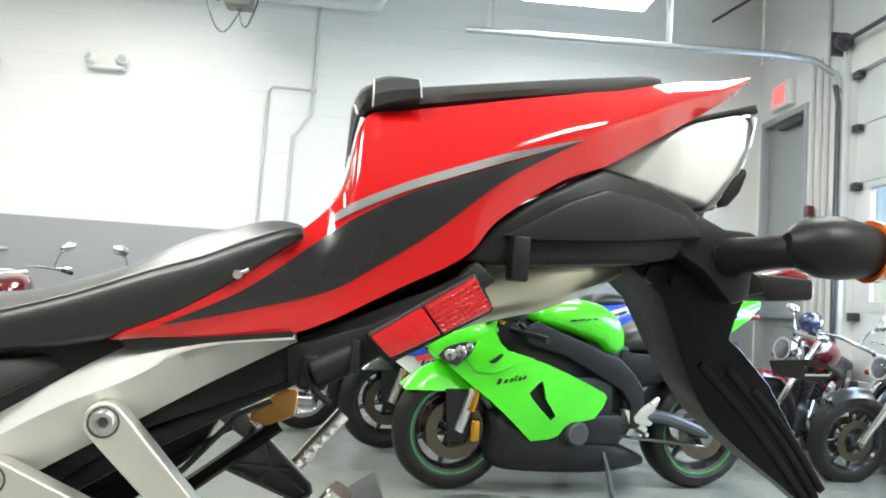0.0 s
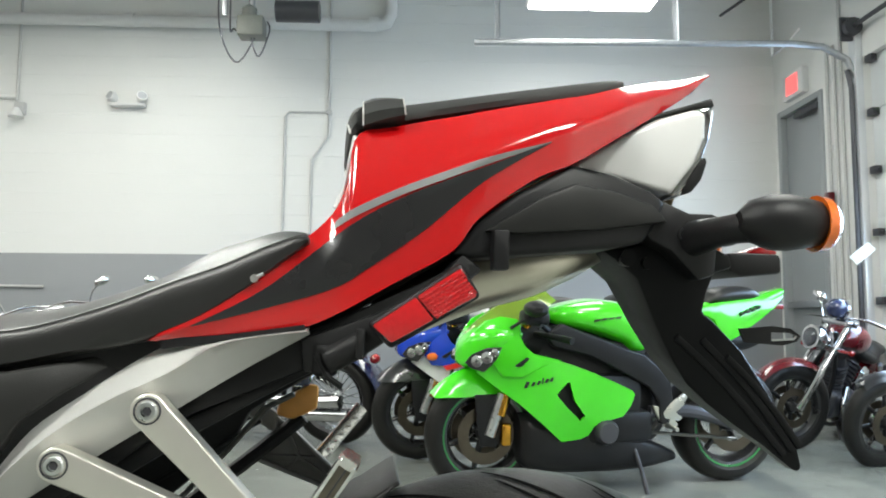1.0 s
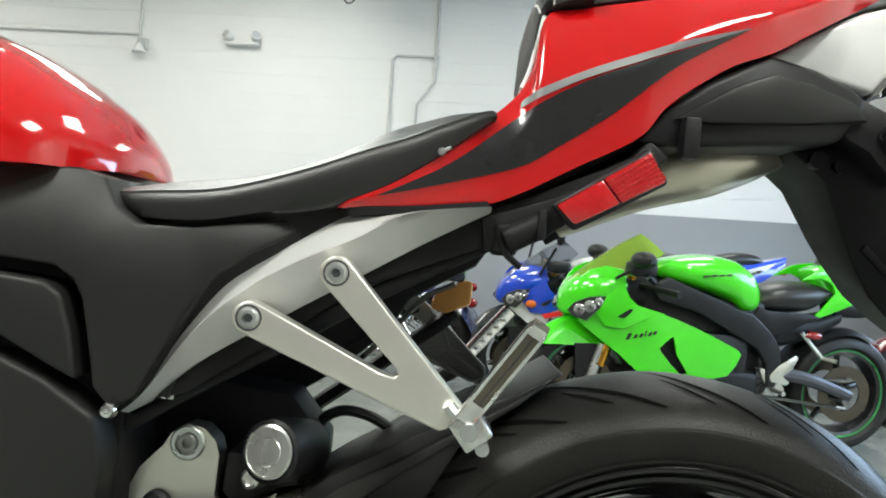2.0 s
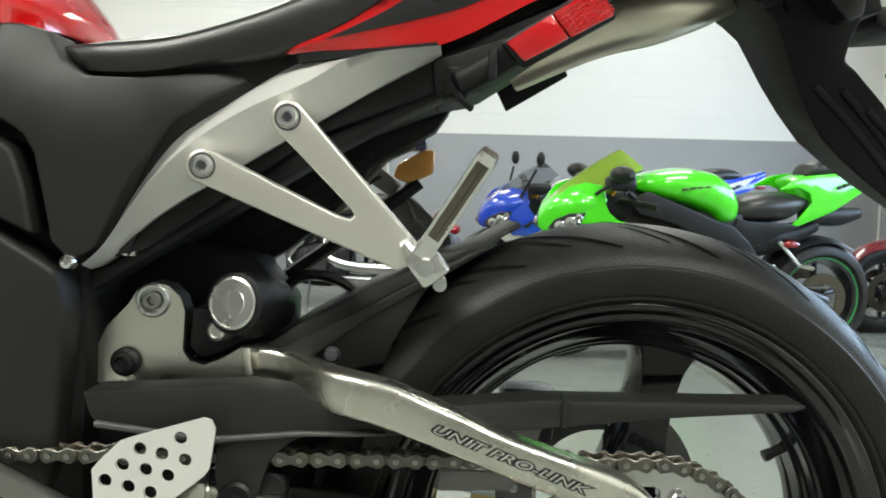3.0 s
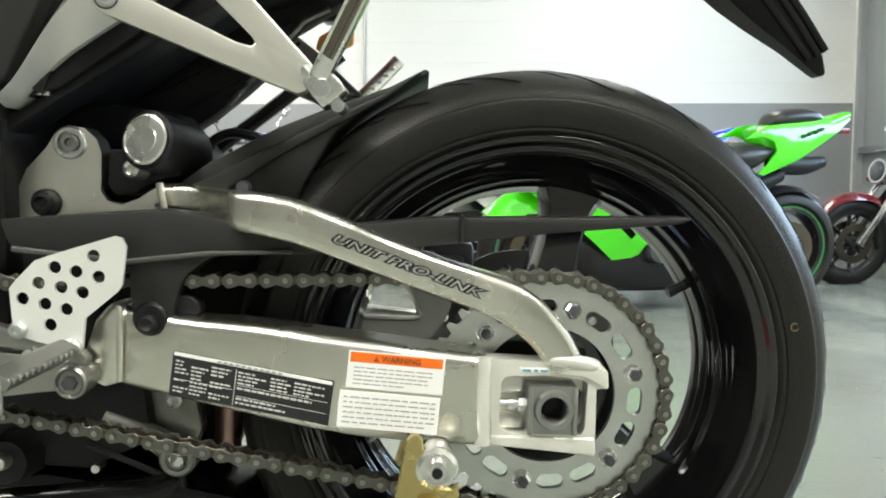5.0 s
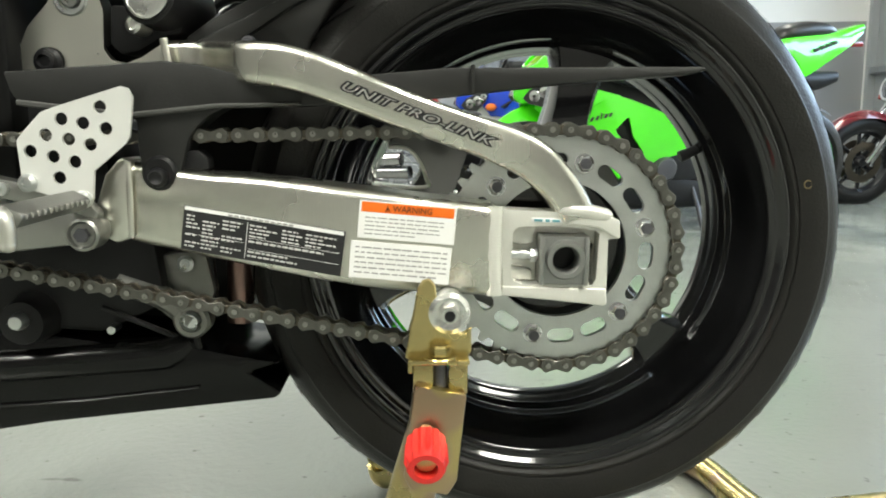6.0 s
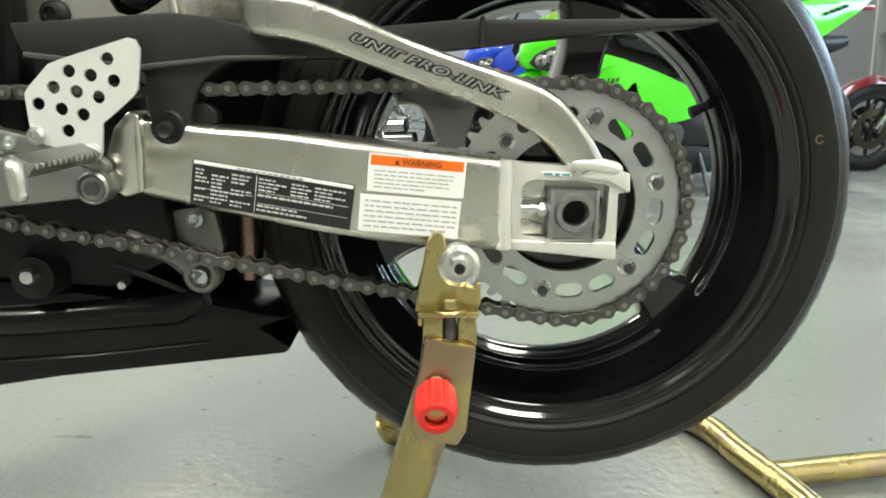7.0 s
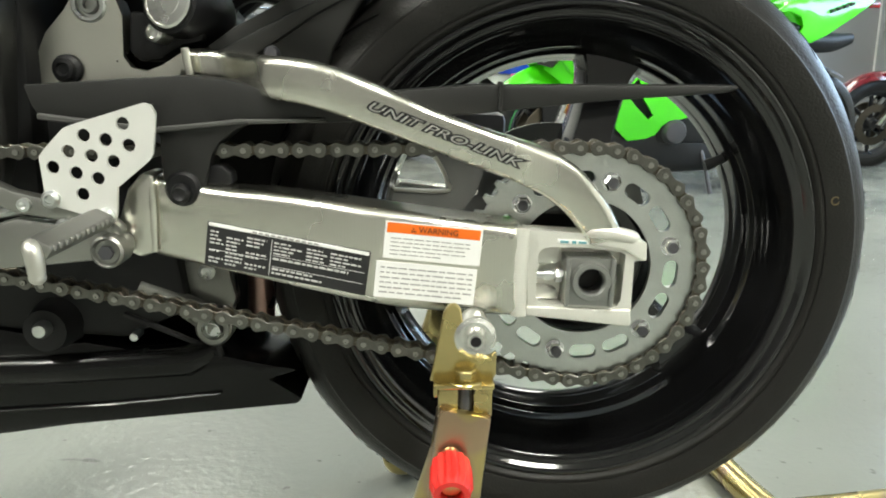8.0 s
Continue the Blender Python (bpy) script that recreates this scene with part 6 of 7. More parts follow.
def link_mesh(half, y, pins):
    bm = bmesh.new()
    out = []
    for i in range(7):
        a = radians(-78 + 156 * i / 6)
        out.append((half + (.0068 if pins else .0064) * math.cos(a), (.0068 if pins else .0064) * math.sin(a)))
    out += [(0, .0036)]
    out += [(-x, z) for x, z in out[6::-1]] + [(0, -.0036)]
    for s in (-1, 1):
        prism(bm, out, s * y - .001, s * y + .001, .0005, 1)
    for sx in (-half, half):
        if pins:
            lathe(bm, [(0, -y - .003), (.0026, -y - .0028), (.0026, y + .0028), (0, y + .003)], sx, 0, 0, 8)
        else:
            lathe(bm, [(.0048, -y), (.0048, y)], sx, 0, 0, 10)
    bmesh.ops.recalc_face_normals(bm, faces=bm.faces)
    for f in bm.faces:
        c = f.calc_center_median()
        f.material_index = 1 if pins and abs(c.y) > y + .0012 else 0
    me = bpy.data.meshes.new("link")
    bm.to_mesh(me)
    bm.free()
    return me


OUTER, INNER = link_mesh(PITCH / 2, .0085, True), link_mesh(PITCH / 2, .0058, False)
tan_low = Vector((-.168, -.986)) * RS
path = [(-.60, .4785)]
path += [(-.60 + .60 * k / 20, .4785 + (.499 - .4785) * k / 20) for k in range(1, 21)]
a0, a1 = math.pi / 2, math.atan2(tan_low.y, tan_low.x) 
path += [(RS * math.cos(a0 + (a1 - a0) * k / 80), AZ + RS * math.sin(a0 + (a1 - a0) * k / 80)) for k in range(1, 81)]
path += [(tan_low.x - .58 * k / 20, AZ + tan_low.y + .58 * .17 * k / 20) for k in range(1, 21)]
P = np.array(path)
S = np.concatenate([[0], np.cumsum(np.hypot(*np.diff(P, axis=0).T))])
n_links = int(S[-1] / PITCH)
nodes = [(np.interp(k * PITCH, S, P[:, 0]), np.interp(k * PITCH, S, P[:, 1])) for k in range(n_links + 1)]
for k, ((xa, za), (xb, zb)) in enumerate(zip(nodes, nodes[1:])):
    ob = link("link", OUTER if k % 2 else INNER, [CHAIN, CHAIN_PIN] if k % 2 else CHAIN_DARK, chain, smooth=30)
    ob.matrix_basis = Matrix.Translation(((xa + xb) / 2, -.05, (za + zb) / 2)) @ pose(0, 0, 0, 0, -math.degrees(math.atan2(zb - za, xb - xa)), 0)


# ---- rear stand of gold-plated tube ----
def rear_stand():
    st = root("paddock_stand", "gold zinc-plated rear paddock stand with red knobs", "stand")
    for side, y in ((-1, -.130), (1, .290)):
        bm = bmesh.new()
        tube(bm, [(-.112, y, .262), (-.120, y, .236), (-.144, y, .157), (-.163, y, .10), (-.181, y, .045)], .0192, 20)
        post = part("post", bm, GOLD, st, smooth=40)
        bm = bmesh.new()
        prism(bm, [(-.1250, .3040), (-.0850, .2960), (-.0925, .226), (-.1000, .2140), (-.1290, .2190), (-.1345, .2300)], y - .021, y + .021, .0022, 2)
        part("sleeve", bm, GOLD, post)
        bm = bmesh.new()
        prism(bm, [(-.1325, .3200), (-.1222, .3760), (-.1180, .3825), (-.1125, .3832), (-.1085, .3790), (-.1065, .3620), (-.0985, .3430), (-.0870, .3400), (-.0805, .3450), (-.0805, .3250), (-.0850, .3200)], y - .004, y + .002, .0012, 1)
        part("hook", bm, GOLD, post, "bent hook plate under the spool")
        bm = bmesh.new()
        box(bm, -.1300, -.0825, y - .018, y + .002, .3185, .3225, .0012)
        box(bm, -.1300, -.1265, y - .018, y - .004, .3120, .3215, .0012)
        part("hook_lip", bm, GOLD, post, "folded lip of the hook plate")
        for x0, x1 in ((-.1262, -.1105), (-.0985, -.0838)):
            bm = bmesh.new()
            box(bm, x0, x1, y - .014, y + .014, .2945, .3190, .0014)
            part("fork_leg", bm, GOLD, post)
        bm = bmesh.new()
        lathe(bm, [(.0085, .0015), (.0085, .0085), (.0070, .0100), (0, .0100)], -.1050, y - .010, .3230, 6, axis="z")
        lathe(bm, [(.0132, .0), (.0138, .0008), (.0132, .0016)], -.1050, y - .010, .3226, 20, axis="z")
        part("hook_bolt", bm, GOLD, post)
        bm = bmesh.new()
        lathe(bm, [(.0052, .2955), (.0052, .3190)], -.1050, y - .008, 0, 12, axis="z")
        part("bolt_shaft", bm, DARK_STEEL, post)
        if side < 0:
            bm = bmesh.new()
            b = bmesh.new()
            fl = [(.0125, .026, 0), (.0148, .0235, .4), (.0156, .018, 1), (.0160, -.006, 1), (.0155, -.011, .3), (.0145, -.0145, 0), (.0095, -.0145, 0), (.0095, -.004, 0)]
            rings(b, [[((r + .0019 * f * math.cos(14 * a)) * math.cos(a), yy, (r + .0019 * f * math.cos(14 * a)) * math.sin(a)) for a in (2 * math.pi * i / 84 for i in range(84))] for r, yy, f in fl], True, False)
            merge(bm, b, Matrix.Translation((-.1165, y - .050, .258)) @ pose(0, 0, 0, 14, 0, 0) @ Matrix.Diagonal((.92, .9, .88, 1)))
            knob = part("knob", bm, RED_PLASTIC, post, "red fluted plastic knob")
            bm = bmesh.new()
            b = bmesh.new()
            lathe(b, [(.009, -.006), (.009, .04)], 0, 0, 0, 20)
            merge(bm, b, Matrix.Translation((-.1165, y - .050, .258)) @ pose(0, 0, 0, 14, 0, 0) @ Matrix.Diagonal((.82, 1, .82, 1)))
            part("pin", bm, GOLD, knob)
    bm = bmesh.new()
    tube(bm, [(-.181, -.130, .045), (-.165, -.128, .022), (-.10, -.125, .0195), (.15, -.10, .0195), (.27, -.03, .0195), (.312, .06, .0195), (.310, .12, .0195), (.290, .22, .0195), (.275, .31, .0195), (.235, .365, .0195), (.12, .375, .0195), (-.10, .345, .0195), (-.17, .30, .022), (-.181, .29, .045)], .0185, 16, smooth=90)
    part("loop_tube", bm, GOLD, st, "bent gold base tube")
    bm = bmesh.new()
    tube(bm, [(.297, .165, .020), (.465, .187, .024), (1.05, .26, .05)], .0165, 16)
    part("lever_tube", bm, GOLD, st, "gold lever tube")
    return st


rear_stand()


# ---- parked bikes ----
CRUISER_CHROME = mk("dulled_chrome", (0.52, 0.52, 0.53), 0.16, 1.0, bump=0, var=0.1, rvar=0.06)
DISC_STEEL = mk("dull_disc_steel", (0.13, 0.11, 0.085), 0.4, 1.0, var=0.2)
def wheel_of(parent, x, r, width, rim_mat, tape=None, spokes=6, disc=True, wire=False):
    """A wheel with its tyre, rim, spokes and disc, axle along y."""
    bm = bmesh.new()
    w = width / 2
    lathe(bm, [(r * .70, -w * .7), (r * .78, -w), (r * .90, -w * .95), (r * .97, -w * .6), (r, 0), (r * .97, w * .6), (r * .90, w * .95), (r * .78, w), (r * .70, w * .7)], x, 0, r, 40, closed=True)
    t = part("tyre", bm, RUBBER, parent, "black road tyre", 50)
    bm = bmesh.new()
    lathe(bm, [(r * .73, -w * .8), (r * .66, -w * .7), (r * .60, -w * .2), (r * .60, w * .2), (r * .66, w * .7), (r * .73, w * .8)], x, 0, r, 40, closed=True)
    rim = part("rim", bm, rim_mat, t)
    if tape:
        for s in (-1, 1):
            bm = bmesh.new()
            lathe(bm, [(r * .735, s * w * .84), (r * .705, s * w * .82), (r * .705, s * w * .78), (r * .735, s * w * .78)], x, 0, r, 40, closed=True)
            part("rim_tape", bm, tape, rim)
    bm = bmesh.new()
    lathe(bm, [(.03, -w * .9), (.045, -w * .5), (.045, w * .5), (.03, w * .9)], x, 0, r, 16)
    part("hub", bm, rim_mat if not wire else CHROME, t)
    if wire:
        bm = bmesh.new()
        for k in range(28):
            a, s = 2 * math.pi * k / 28, (-1) ** k
            tube(bm, [(x + .04 * math.cos(a + .5 * s), s * w * .5, r + .04 * math.sin(a + .5 * s)), (x + r * .62 * math.cos(a), 0, r + r * .62 * math.sin(a))], .0042, 4)
        part("wire_spokes", bm, CHROME, t)
    else:
        for k in range(spokes):
            bm = bmesh.new()
            a = 2 * math.pi * k / spokes + .3
            tube(bm, [(x + .03 * math.cos(a), 0, r + .03 * math.sin(a)), (x + r * .63 * math.cos(a), 0, r + r * .63 * math.sin(a))], [.018, .013], 8)
            part("spoke", bm, rim_mat, t)
    if disc:
        for s in (-1, 1):
            bm = bmesh.new()
            lathe(bm, [(.09, s * w * .95), (.145, s * w * .95), (.145, s * w * .88), (.09, s * w * .88)], x, 0, r, 32, closed=True)
            part("brake_disc", bm, DISC_STEEL, t)
    return t


def mirror_pair(f, parent, name, material):
    """The same part for both sides: f(bm, s) with s = -1 (left) and 1."""
    for s in (-1, 1):
        bm = bmesh.new()
        f(bm, s)
        part(name, bm, material, parent)


def superloft(bm, rows, n=22, k=20, pw=.8):
    """Body loft: rows of x, top, bottom, half width; superelliptic rings."""
    secs = []
    for x, zt, zb, w in rows:
        secs.append([(x, w * math.copysign(abs(math.cos(a)) ** pw, math.cos(a)), (zt + zb) / 2 + (zt - zb) / 2 * math.copysign(abs(math.sin(a)) ** pw, math.sin(a))) for a in (2 * math.pi * j / k for j in range(k))])
    rings(bm, spline(np.array(secs).reshape(len(rows), -1), n).reshape(n, k, 3), True)


def sport_bike(m, label, paint, nose, side, fender, tail, screen, rim, tape, fork, seat_mat, group, extras=False):
    b = root("parked_sport_motorcycle", label, "motorcycle", m, group)
    wheel_of(b, -.69, .298, .12, rim, tape)
    wheel_of(b, .70, .312, .18, rim, tape, 5)

    def P(name, mat_, fill, lab="", sm=40):
        bm = bmesh.new()
        fill(bm)
        return part(name, bm, mat_, b, lab, sm)
    up = .10 if extras else 0.0
    # nose and screen
    n = P("nose_fairing", nose, lambda bm: superloft(bm, [(-.838, .705, .660, .02), (-.822, .748, .635, .07), (-.785, .800, .63, .118), (-.73, .832, .66, .155), (-.66, .842, .70, .172), (-.60, .835, .75, .176), (-.56, .82, .78, .172)], pw=.62), "painted nose fairing", 60)
    for s in (-1, 1):
        bm = bmesh.new()
        prism(bm, [(-.845, .660), (-.812, .702), (-.74, .736), (-.665, .746), (-.69, .685), (-.748, .622), (-.815, .636)], -.012, .012, .004)
        h = part("headlamp", bm, STRIPE_BLACK, n, "dark headlamp with bright reflectors")
        h.matrix_basis = Matrix.Translation((0, s * .172, 0)) @ Matrix.Translation((-.75, 0, 0)) @ pose(0, 0, 0, 0, 0, s * 38) @ Matrix.Translation((.75, 0, 0))
        for cx, cz, rr in ((-.785, .672, .026), (-.735, .692, .027), (-.695, .718, .018)):
            bm = bmesh.new()
            lathe(bm, [(0, s * .010), (rr * .5, s * .013), (rr, s * .0155), (rr * 1.1, s * .012)], cx, 0, cz, 12)
            part("reflector_bowl", bm, CHROME, h)
        bm = bmesh.new()
        prism(bm, [(-.845, .757), (-.775, .80), (-.735, .80), (-.80, .752)], -.006, .006, .003)
        h = part("air_scoop", bm, DEEP_BLACK, n)
        h.matrix_basis = Matrix.Translation((0, s * .105, 0)) @ Matrix.Translation((-.79, 0, 0)) @ pose(0, 0, 0, s * 30, 0, s * 35) @ Matrix.Translation((.79, 0, 0))

    def screen_fill(bm):
        secs = []
        for x, z, w in ((-.80, .79, .10), (-.735, .855, .14), (-.64, .925, .155), (-.54, .995, .15), (-.45, 1.046, .11)):
            secs.append([(x + .16 * (j / 8 - .5) ** 2 * 4 * .55, w * (j / 4 - 1), z - .085 * (j / 4 - 1) ** 2) for j in range(9)])
        rings(bm, spline(np.array(secs).reshape(5, -1), 12).reshape(12, 9, 3), False)
    P("windscreen", screen, screen_fill, "tinted curved windscreen", 60)
    P("cockpit", DEEP_BLACK, lambda bm: superloft(bm, [(-.62, .83, .70, .15), (-.48, .86, .66, .13), (-.34, .84, .62, .10)]), "dark dash and steering head")
    # side fairings with their vent
    side_out = [(-.775, .615), (-.735, .665), (-.70, .715), (-.64, .722), (-.587, .712), (-.518, .698), (-.42, .685), (-.329, .662), (-.20, .617), (-.08, .568), (.012, .528), (.030, .508), (.010, .455), (-.03, .402), (-.10, .385), (-.150, .380), (-.187, .350), (-.207, .311), (-.25, .292), (-.348, .280), (-.45, .367), (-.57, .468), (-.678, .543)]
    vent = [(-.395, .519), (-.345, .572), (-.330, .576), (-.318, .540), (-.304, .489), (-.24, .408), (-.262, .387), (-.33, .445), (-.384, .500)]

    def side_fill(bm, s):
        bb = bmesh.new()
        holed(bb, side_out, [vent], 0, .012)
        bmesh.ops.triangulate(bb, faces=bb.faces)
        bmesh.ops.subdivide_edges(bb, edges=bb.edges, cuts=1)
        for v in bb.verts:
            x, y, z = v.co
            off = .225 - .35 * (z - .55) ** 2 - .30 * max(0, -.45 - x) - .25 * max(0, x + .1) ** 1.5 - .10 * max(0, .42 - z)
            v.co.y = s * (off - y)
        merge(bm, bb)
    mirror_pair(side_fill, b, "side_fairing", side)

    def cheek_fill(bm, s):
        bb = bmesh.new()
        prism(bb, [(-.812, .70), (-.798, .758), (-.768, .815), (-.73, .856), (-.66, .882), (-.585, .872), (-.572, .835), (-.575, .79), (-.555, .745), (-.518, .712), (-.372, .678), (-.46, .655), (-.57, .60), (-.66, .60), (-.70, .655), (-.735, .735), (-.785, .715)], 0, .012, .003, 1)
        bmesh.ops.subdivide_edges(bb, edges=bb.edges, cuts=1)
        for v in bb.verts:
            x, y, z = v.co
            off = .218 - .9 * max(0, -.52 - x) ** 1.6 - .25 * max(0, z - .70)
            v.co.y = s * (off - y)
        merge(bm, bb)
    mirror_pair(cheek_fill, b, "cheek_fairing", nose)
    P("engine", BLACK_PLASTIC, lambda bm: (box(bm, -.46, .20, -.12, .12, .26, .76, .03), box(bm, -.40, .10, -.17, .17, .28, .60, .03), box(bm, -.20, .15, -.19, .19, .26, .42, .03)), "dark engine behind the fairing")
    mirror_pair(lambda bm, s: lathe(bm, [(.0, s * .235), (.05, s * .23), (.062, s * .21), (.062, s * .15)], -.115, 0, .325, 20), b, "engine_cover", DARK_STEEL)
    mirror_pair(lambda bm, s: label_bars(bm, s), b, "script_bars", STRIPE_BLACK)
    P("belly_pan", BLACK_PLASTIC, lambda bm: superloft(bm, [(-.53, .40, .16, .10), (-.44, .40, .115, .17), (-.10, .36, .10, .18), (.15, .27, .11, .16), (.36, .18, .13, .07)], pw=.55), "black belly pan")
    # tank, seat, tail
    P("fuel_tank", paint, lambda bm: superloft(bm, [(-.372, .885, .862, .05), (-.335, .922, .835, .10), (-.25, .948, .812, .142), (-.12, .968, .780, .168), (.0, .958, .742, .172), (.05, .943, .695, .168), (.11, .905, .688, .154), (.155, .845, .705, .12), (.178, .785, .735, .06)], 30, 26, .72), "painted fuel tank", 60)
    P("tank_decal", STRIPE_BLACK, lambda bm: [prism(bm, [(x0, z0), (x0 + .028, z0 + .004), (x0 + .034, z0 + .014), (x0 + .006, z0 + .010)], -.172, -.160, 0, 1) for x0, z0 in ((-.18, .862), (-.142, .868), (-.104, .872), (-.066, .876))], "dark script bars on the tank")
    P("frame_beam", BLACK_PLASTIC, lambda bm: [prism(bm, [(-.45, .80), (-.36, .852), (-.22, .805), (-.10, .765), (.0, .725), (.10, .700), (.20, .62), (.262, .545), (.285, .42), (.25, .34), (.20, .35), (.19, .46), (.13, .535), (.0, .60), (-.2, .695), (-.40, .74)], s * .150 - .02, s * .150 + .02, .010, 3, lambda x, z: s * (.02 - .12 * max(0, x - .05) ** 1.2)) for s in (-1, 1)], "dark frame beams")
    P("rider_seat", seat_mat, lambda bm: superloft(bm, [(.17, .80, .70, .09), (.22, .832, .705, .12), (.30, .858, .71, .14), (.42, .868, .715, .14), (.50, .864, .75, .122), (.565, .85, .80, .09)]), "black rider seat", 60)
    P("side_panel", BLACK_PLASTIC, lambda bm: [prism(bm, [(.15, .735), (.21, .72), (.44, .715), (.50, .70), (.40, .66), (.30, .60), (.20, .59), (.12, .66)], s * .118 - .012, s * .118 + .012, .006, 2) for s in (-1, 1)], "dark side panels under the seat")
    P("tail", tail, lambda bm: superloft(bm, [(.47, .935, .90, .07), (.53, .958, .80, .088), (.62, .968, .78, .092), (.80, .985, .86, .082), (.95, 1.02, .95, .065), (1.035, 1.042, 1.0, .045)], pw=.62), "painted tail unit", 60)

    def tail_side(bm, s):
        bb = bmesh.new()
        prism(bb, [(.365, .882), (.47, .945), (.53, .958), (.60, .966), (.80, .985), (.95, 1.016), (1.038, 1.040), (1.030, .995), (.94, .935), (.85, .877), (.70, .785), (.55, .722), (.43, .672), (.50, .75), (.556, .825), (.535, .872), (.47, .897)], 0, .010, .003, 2)
        bmesh.ops.subdivide_edges(bb, edges=bb.edges, cuts=1)
        for v in bb.verts:
            x, y, z = v.co
            off = .130 - .10 * max(0, x - .55) - .5 * max(0, z - .93) - .12 * max(0, .80 - z)
            v.co.y = s * (off - y)
        merge(bm, bb)
    mirror_pair(tail_side, b, "tail_panel_side", tail)
    P("tail_script", STRIPE_BLACK, lambda bm: [prism(bm, [(x0, z0), (x0 + .020, z0 + .006), (x0 + .022, z0 + .022), (x0 + .002, z0 + .016)], -.128, -.08, 0, 1) for x0, z0 in ((.70, .895), (.735, .907), (.77, .918), (.80, .929))], "small dark script bars on the tail")
    P("pillion_pad", seat_mat, lambda bm: superloft(bm, [(.55, .975, .94, .05), (.59, 1.025, .945, .085), (.70, 1.05, .955, .09), (.82, 1.042, .97, .075), (.89, 1.005, .98, .035)]), "black pillion pad", 60)
    P("tail_lamp", RED_LENS, lambda bm: box(bm, .97, 1.05, -.035, .035, .925, .955, .008), "red tail lamp")
    P("rear_mudguard", BLACK_PLASTIC, lambda bm: superloft(bm, [(.62, .80, .70, .07), (.80, .80, .70, .06), (.92, .80, .74, .04)]), "black rear mudguard")
    P("seat_unit", DEEP_BLACK, lambda bm: superloft(bm, [(.10, .68, .50, .11), (.30, .70, .52, .11), (.50, .70, .58, .09), (.66, .74, .66, .06)]), "dark centre section")
    mirror_pair(lambda bm, s: (tube(bm, [(.46, s * .08, .63), (.45, s * .14, .615)], .008, 8), ball(bm, .445, s * .155, .612, .046, .02, .020, 12)), b, "indicator", RED_LENS)
    # front end
    mirror_pair(lambda bm, s: tube(bm, [(-.685, s * .09, .30), (-.62, s * .09, .50)], .026, 12), b, "fork_leg", STEEL)
    mirror_pair(lambda bm, s: tube(bm, [(-.635, s * .105, .40), (-.545, s * .10, .72), (-.50, s * .09, .86)], .023, 12), b, "fork_tube", fork)
    mirror_pair(lambda bm, s: box(bm, -.625, -.575, s * .09 - .022, s * .09 + .022, .25, .36, .014, segs=3), b, "caliper", fork)
    def fender_fill(bm):
        secs = []
        for a in np.linspace(radians(44), radians(144), 18):
            top = .298 + .335 * math.sin(a)
            secs.append([(-.69 + .335 * math.cos(a), u * .078, top - (top - .487) * abs(u) ** 2.6) for u in np.linspace(-1, 1, 13)])
        rings(bm, secs, False)
    P("front_fender", fender, fender_fill, "painted front mudguard", 60)
    mirror_pair(lambda bm, s: prism(bm, [(-.762, .498), (-.618, .50), (-.612, .40), (-.632, .262), (-.66, .245), (-.725, .25), (-.748, .36)], s * .080 - .006, s * .080 + .006, .004), b, "fork_guard", BLACK_PLASTIC)
    mirror_pair(lambda bm, s: (tube(bm, [(-.48, s * .10, .80), (-.40, s * .28, .79), (-.38, s * .34, .785)], [.012, .016, .017], 10), box(bm, -.585, -.455, s * .215 - .05, s * .215 + .05, .850, .920, .022, segs=3), tube(bm, [(-.47, s * .22, .86), (-.56, s * .36, .845)], .006, 6), tube(bm, [(-.40, s * .16, .80), (-.50, s * .20, .87)], .014, 8)), b, "handlebar", BLACK_PLASTIC)
    mirror_pair(lambda bm, s: (tube(bm, [(-.62, s * .17, .83), (-.56, s * .27, .90 + up)], .008, 8), superloft_at(bm, (-.545, s * .29, .930 + up * 1.3), (.026 if up else .055, .034 if up else .08, .045 if up else .04))), b, "mirror", BLACK_PLASTIC)
    # rear end
    mirror_pair(lambda bm, s: tube(bm, [(.16, s * .12, .40), (.40, s * .13, .40), (.70, s * .12, .312)], [.035, .035, .028], 10, smooth=10), b, "swingarm", DARK_STEEL)
    mirror_pair(lambda bm, s: (prism(bm, [(.16, .44), (.24, .43), (.31, .34), (.27, .30), (.20, .36)], s * .16 - .008, s * .16 + .008, .004), prism(bm, [(.205, .400), (.26, .455), (.345, .512), (.362, .500), (.335, .44), (.29, .405), (.33, .375), (.31, .36), (.23, .375)], s * .17 - .006, s * .17 + .006, .004), tube(bm, [(.24, s * .16, .34), (.25, s * .25, .335)], .012, 8)), b, "footrest", ALU_SATIN)
    mirror_pair(lambda bm, s: tube(bm, [(.40, s * .12, .62), (.52, s * .13, .50), (.56, s * .19, .495)], .011, 8), b, "pillion_footrest", ALU_SATIN)
    P("tyre_hugger", BLACK_PLASTIC, lambda bm: rings(bm, [[(.70 + .335 * math.cos(a), (j / 4 - 1) * .09, .312 + .335 * math.sin(a) - .03 * (j / 4 - 1) ** 2) for j in range(9)] for a in np.linspace(radians(60), radians(170), 14)], False), "black tyre hugger", 60)
    P("side_stand", DARK_STEEL, lambda bm: (tube(bm, [(.05, -.13, .30), (.08, -.20, .14), (.10, -.265, -.03)], .011, 8), box(bm, .085, .125, -.29, -.24, -.042, -.03, .004)), "dark side stand, down")
    P("chain", CHAIN, lambda bm: (tube(bm, [(.10, -.10, .36), (.70, -.10, .385)], .009, 6), tube(bm, [(.10, -.10, .30), (.70, -.10, .24)], .009, 6)), "drive chain run")
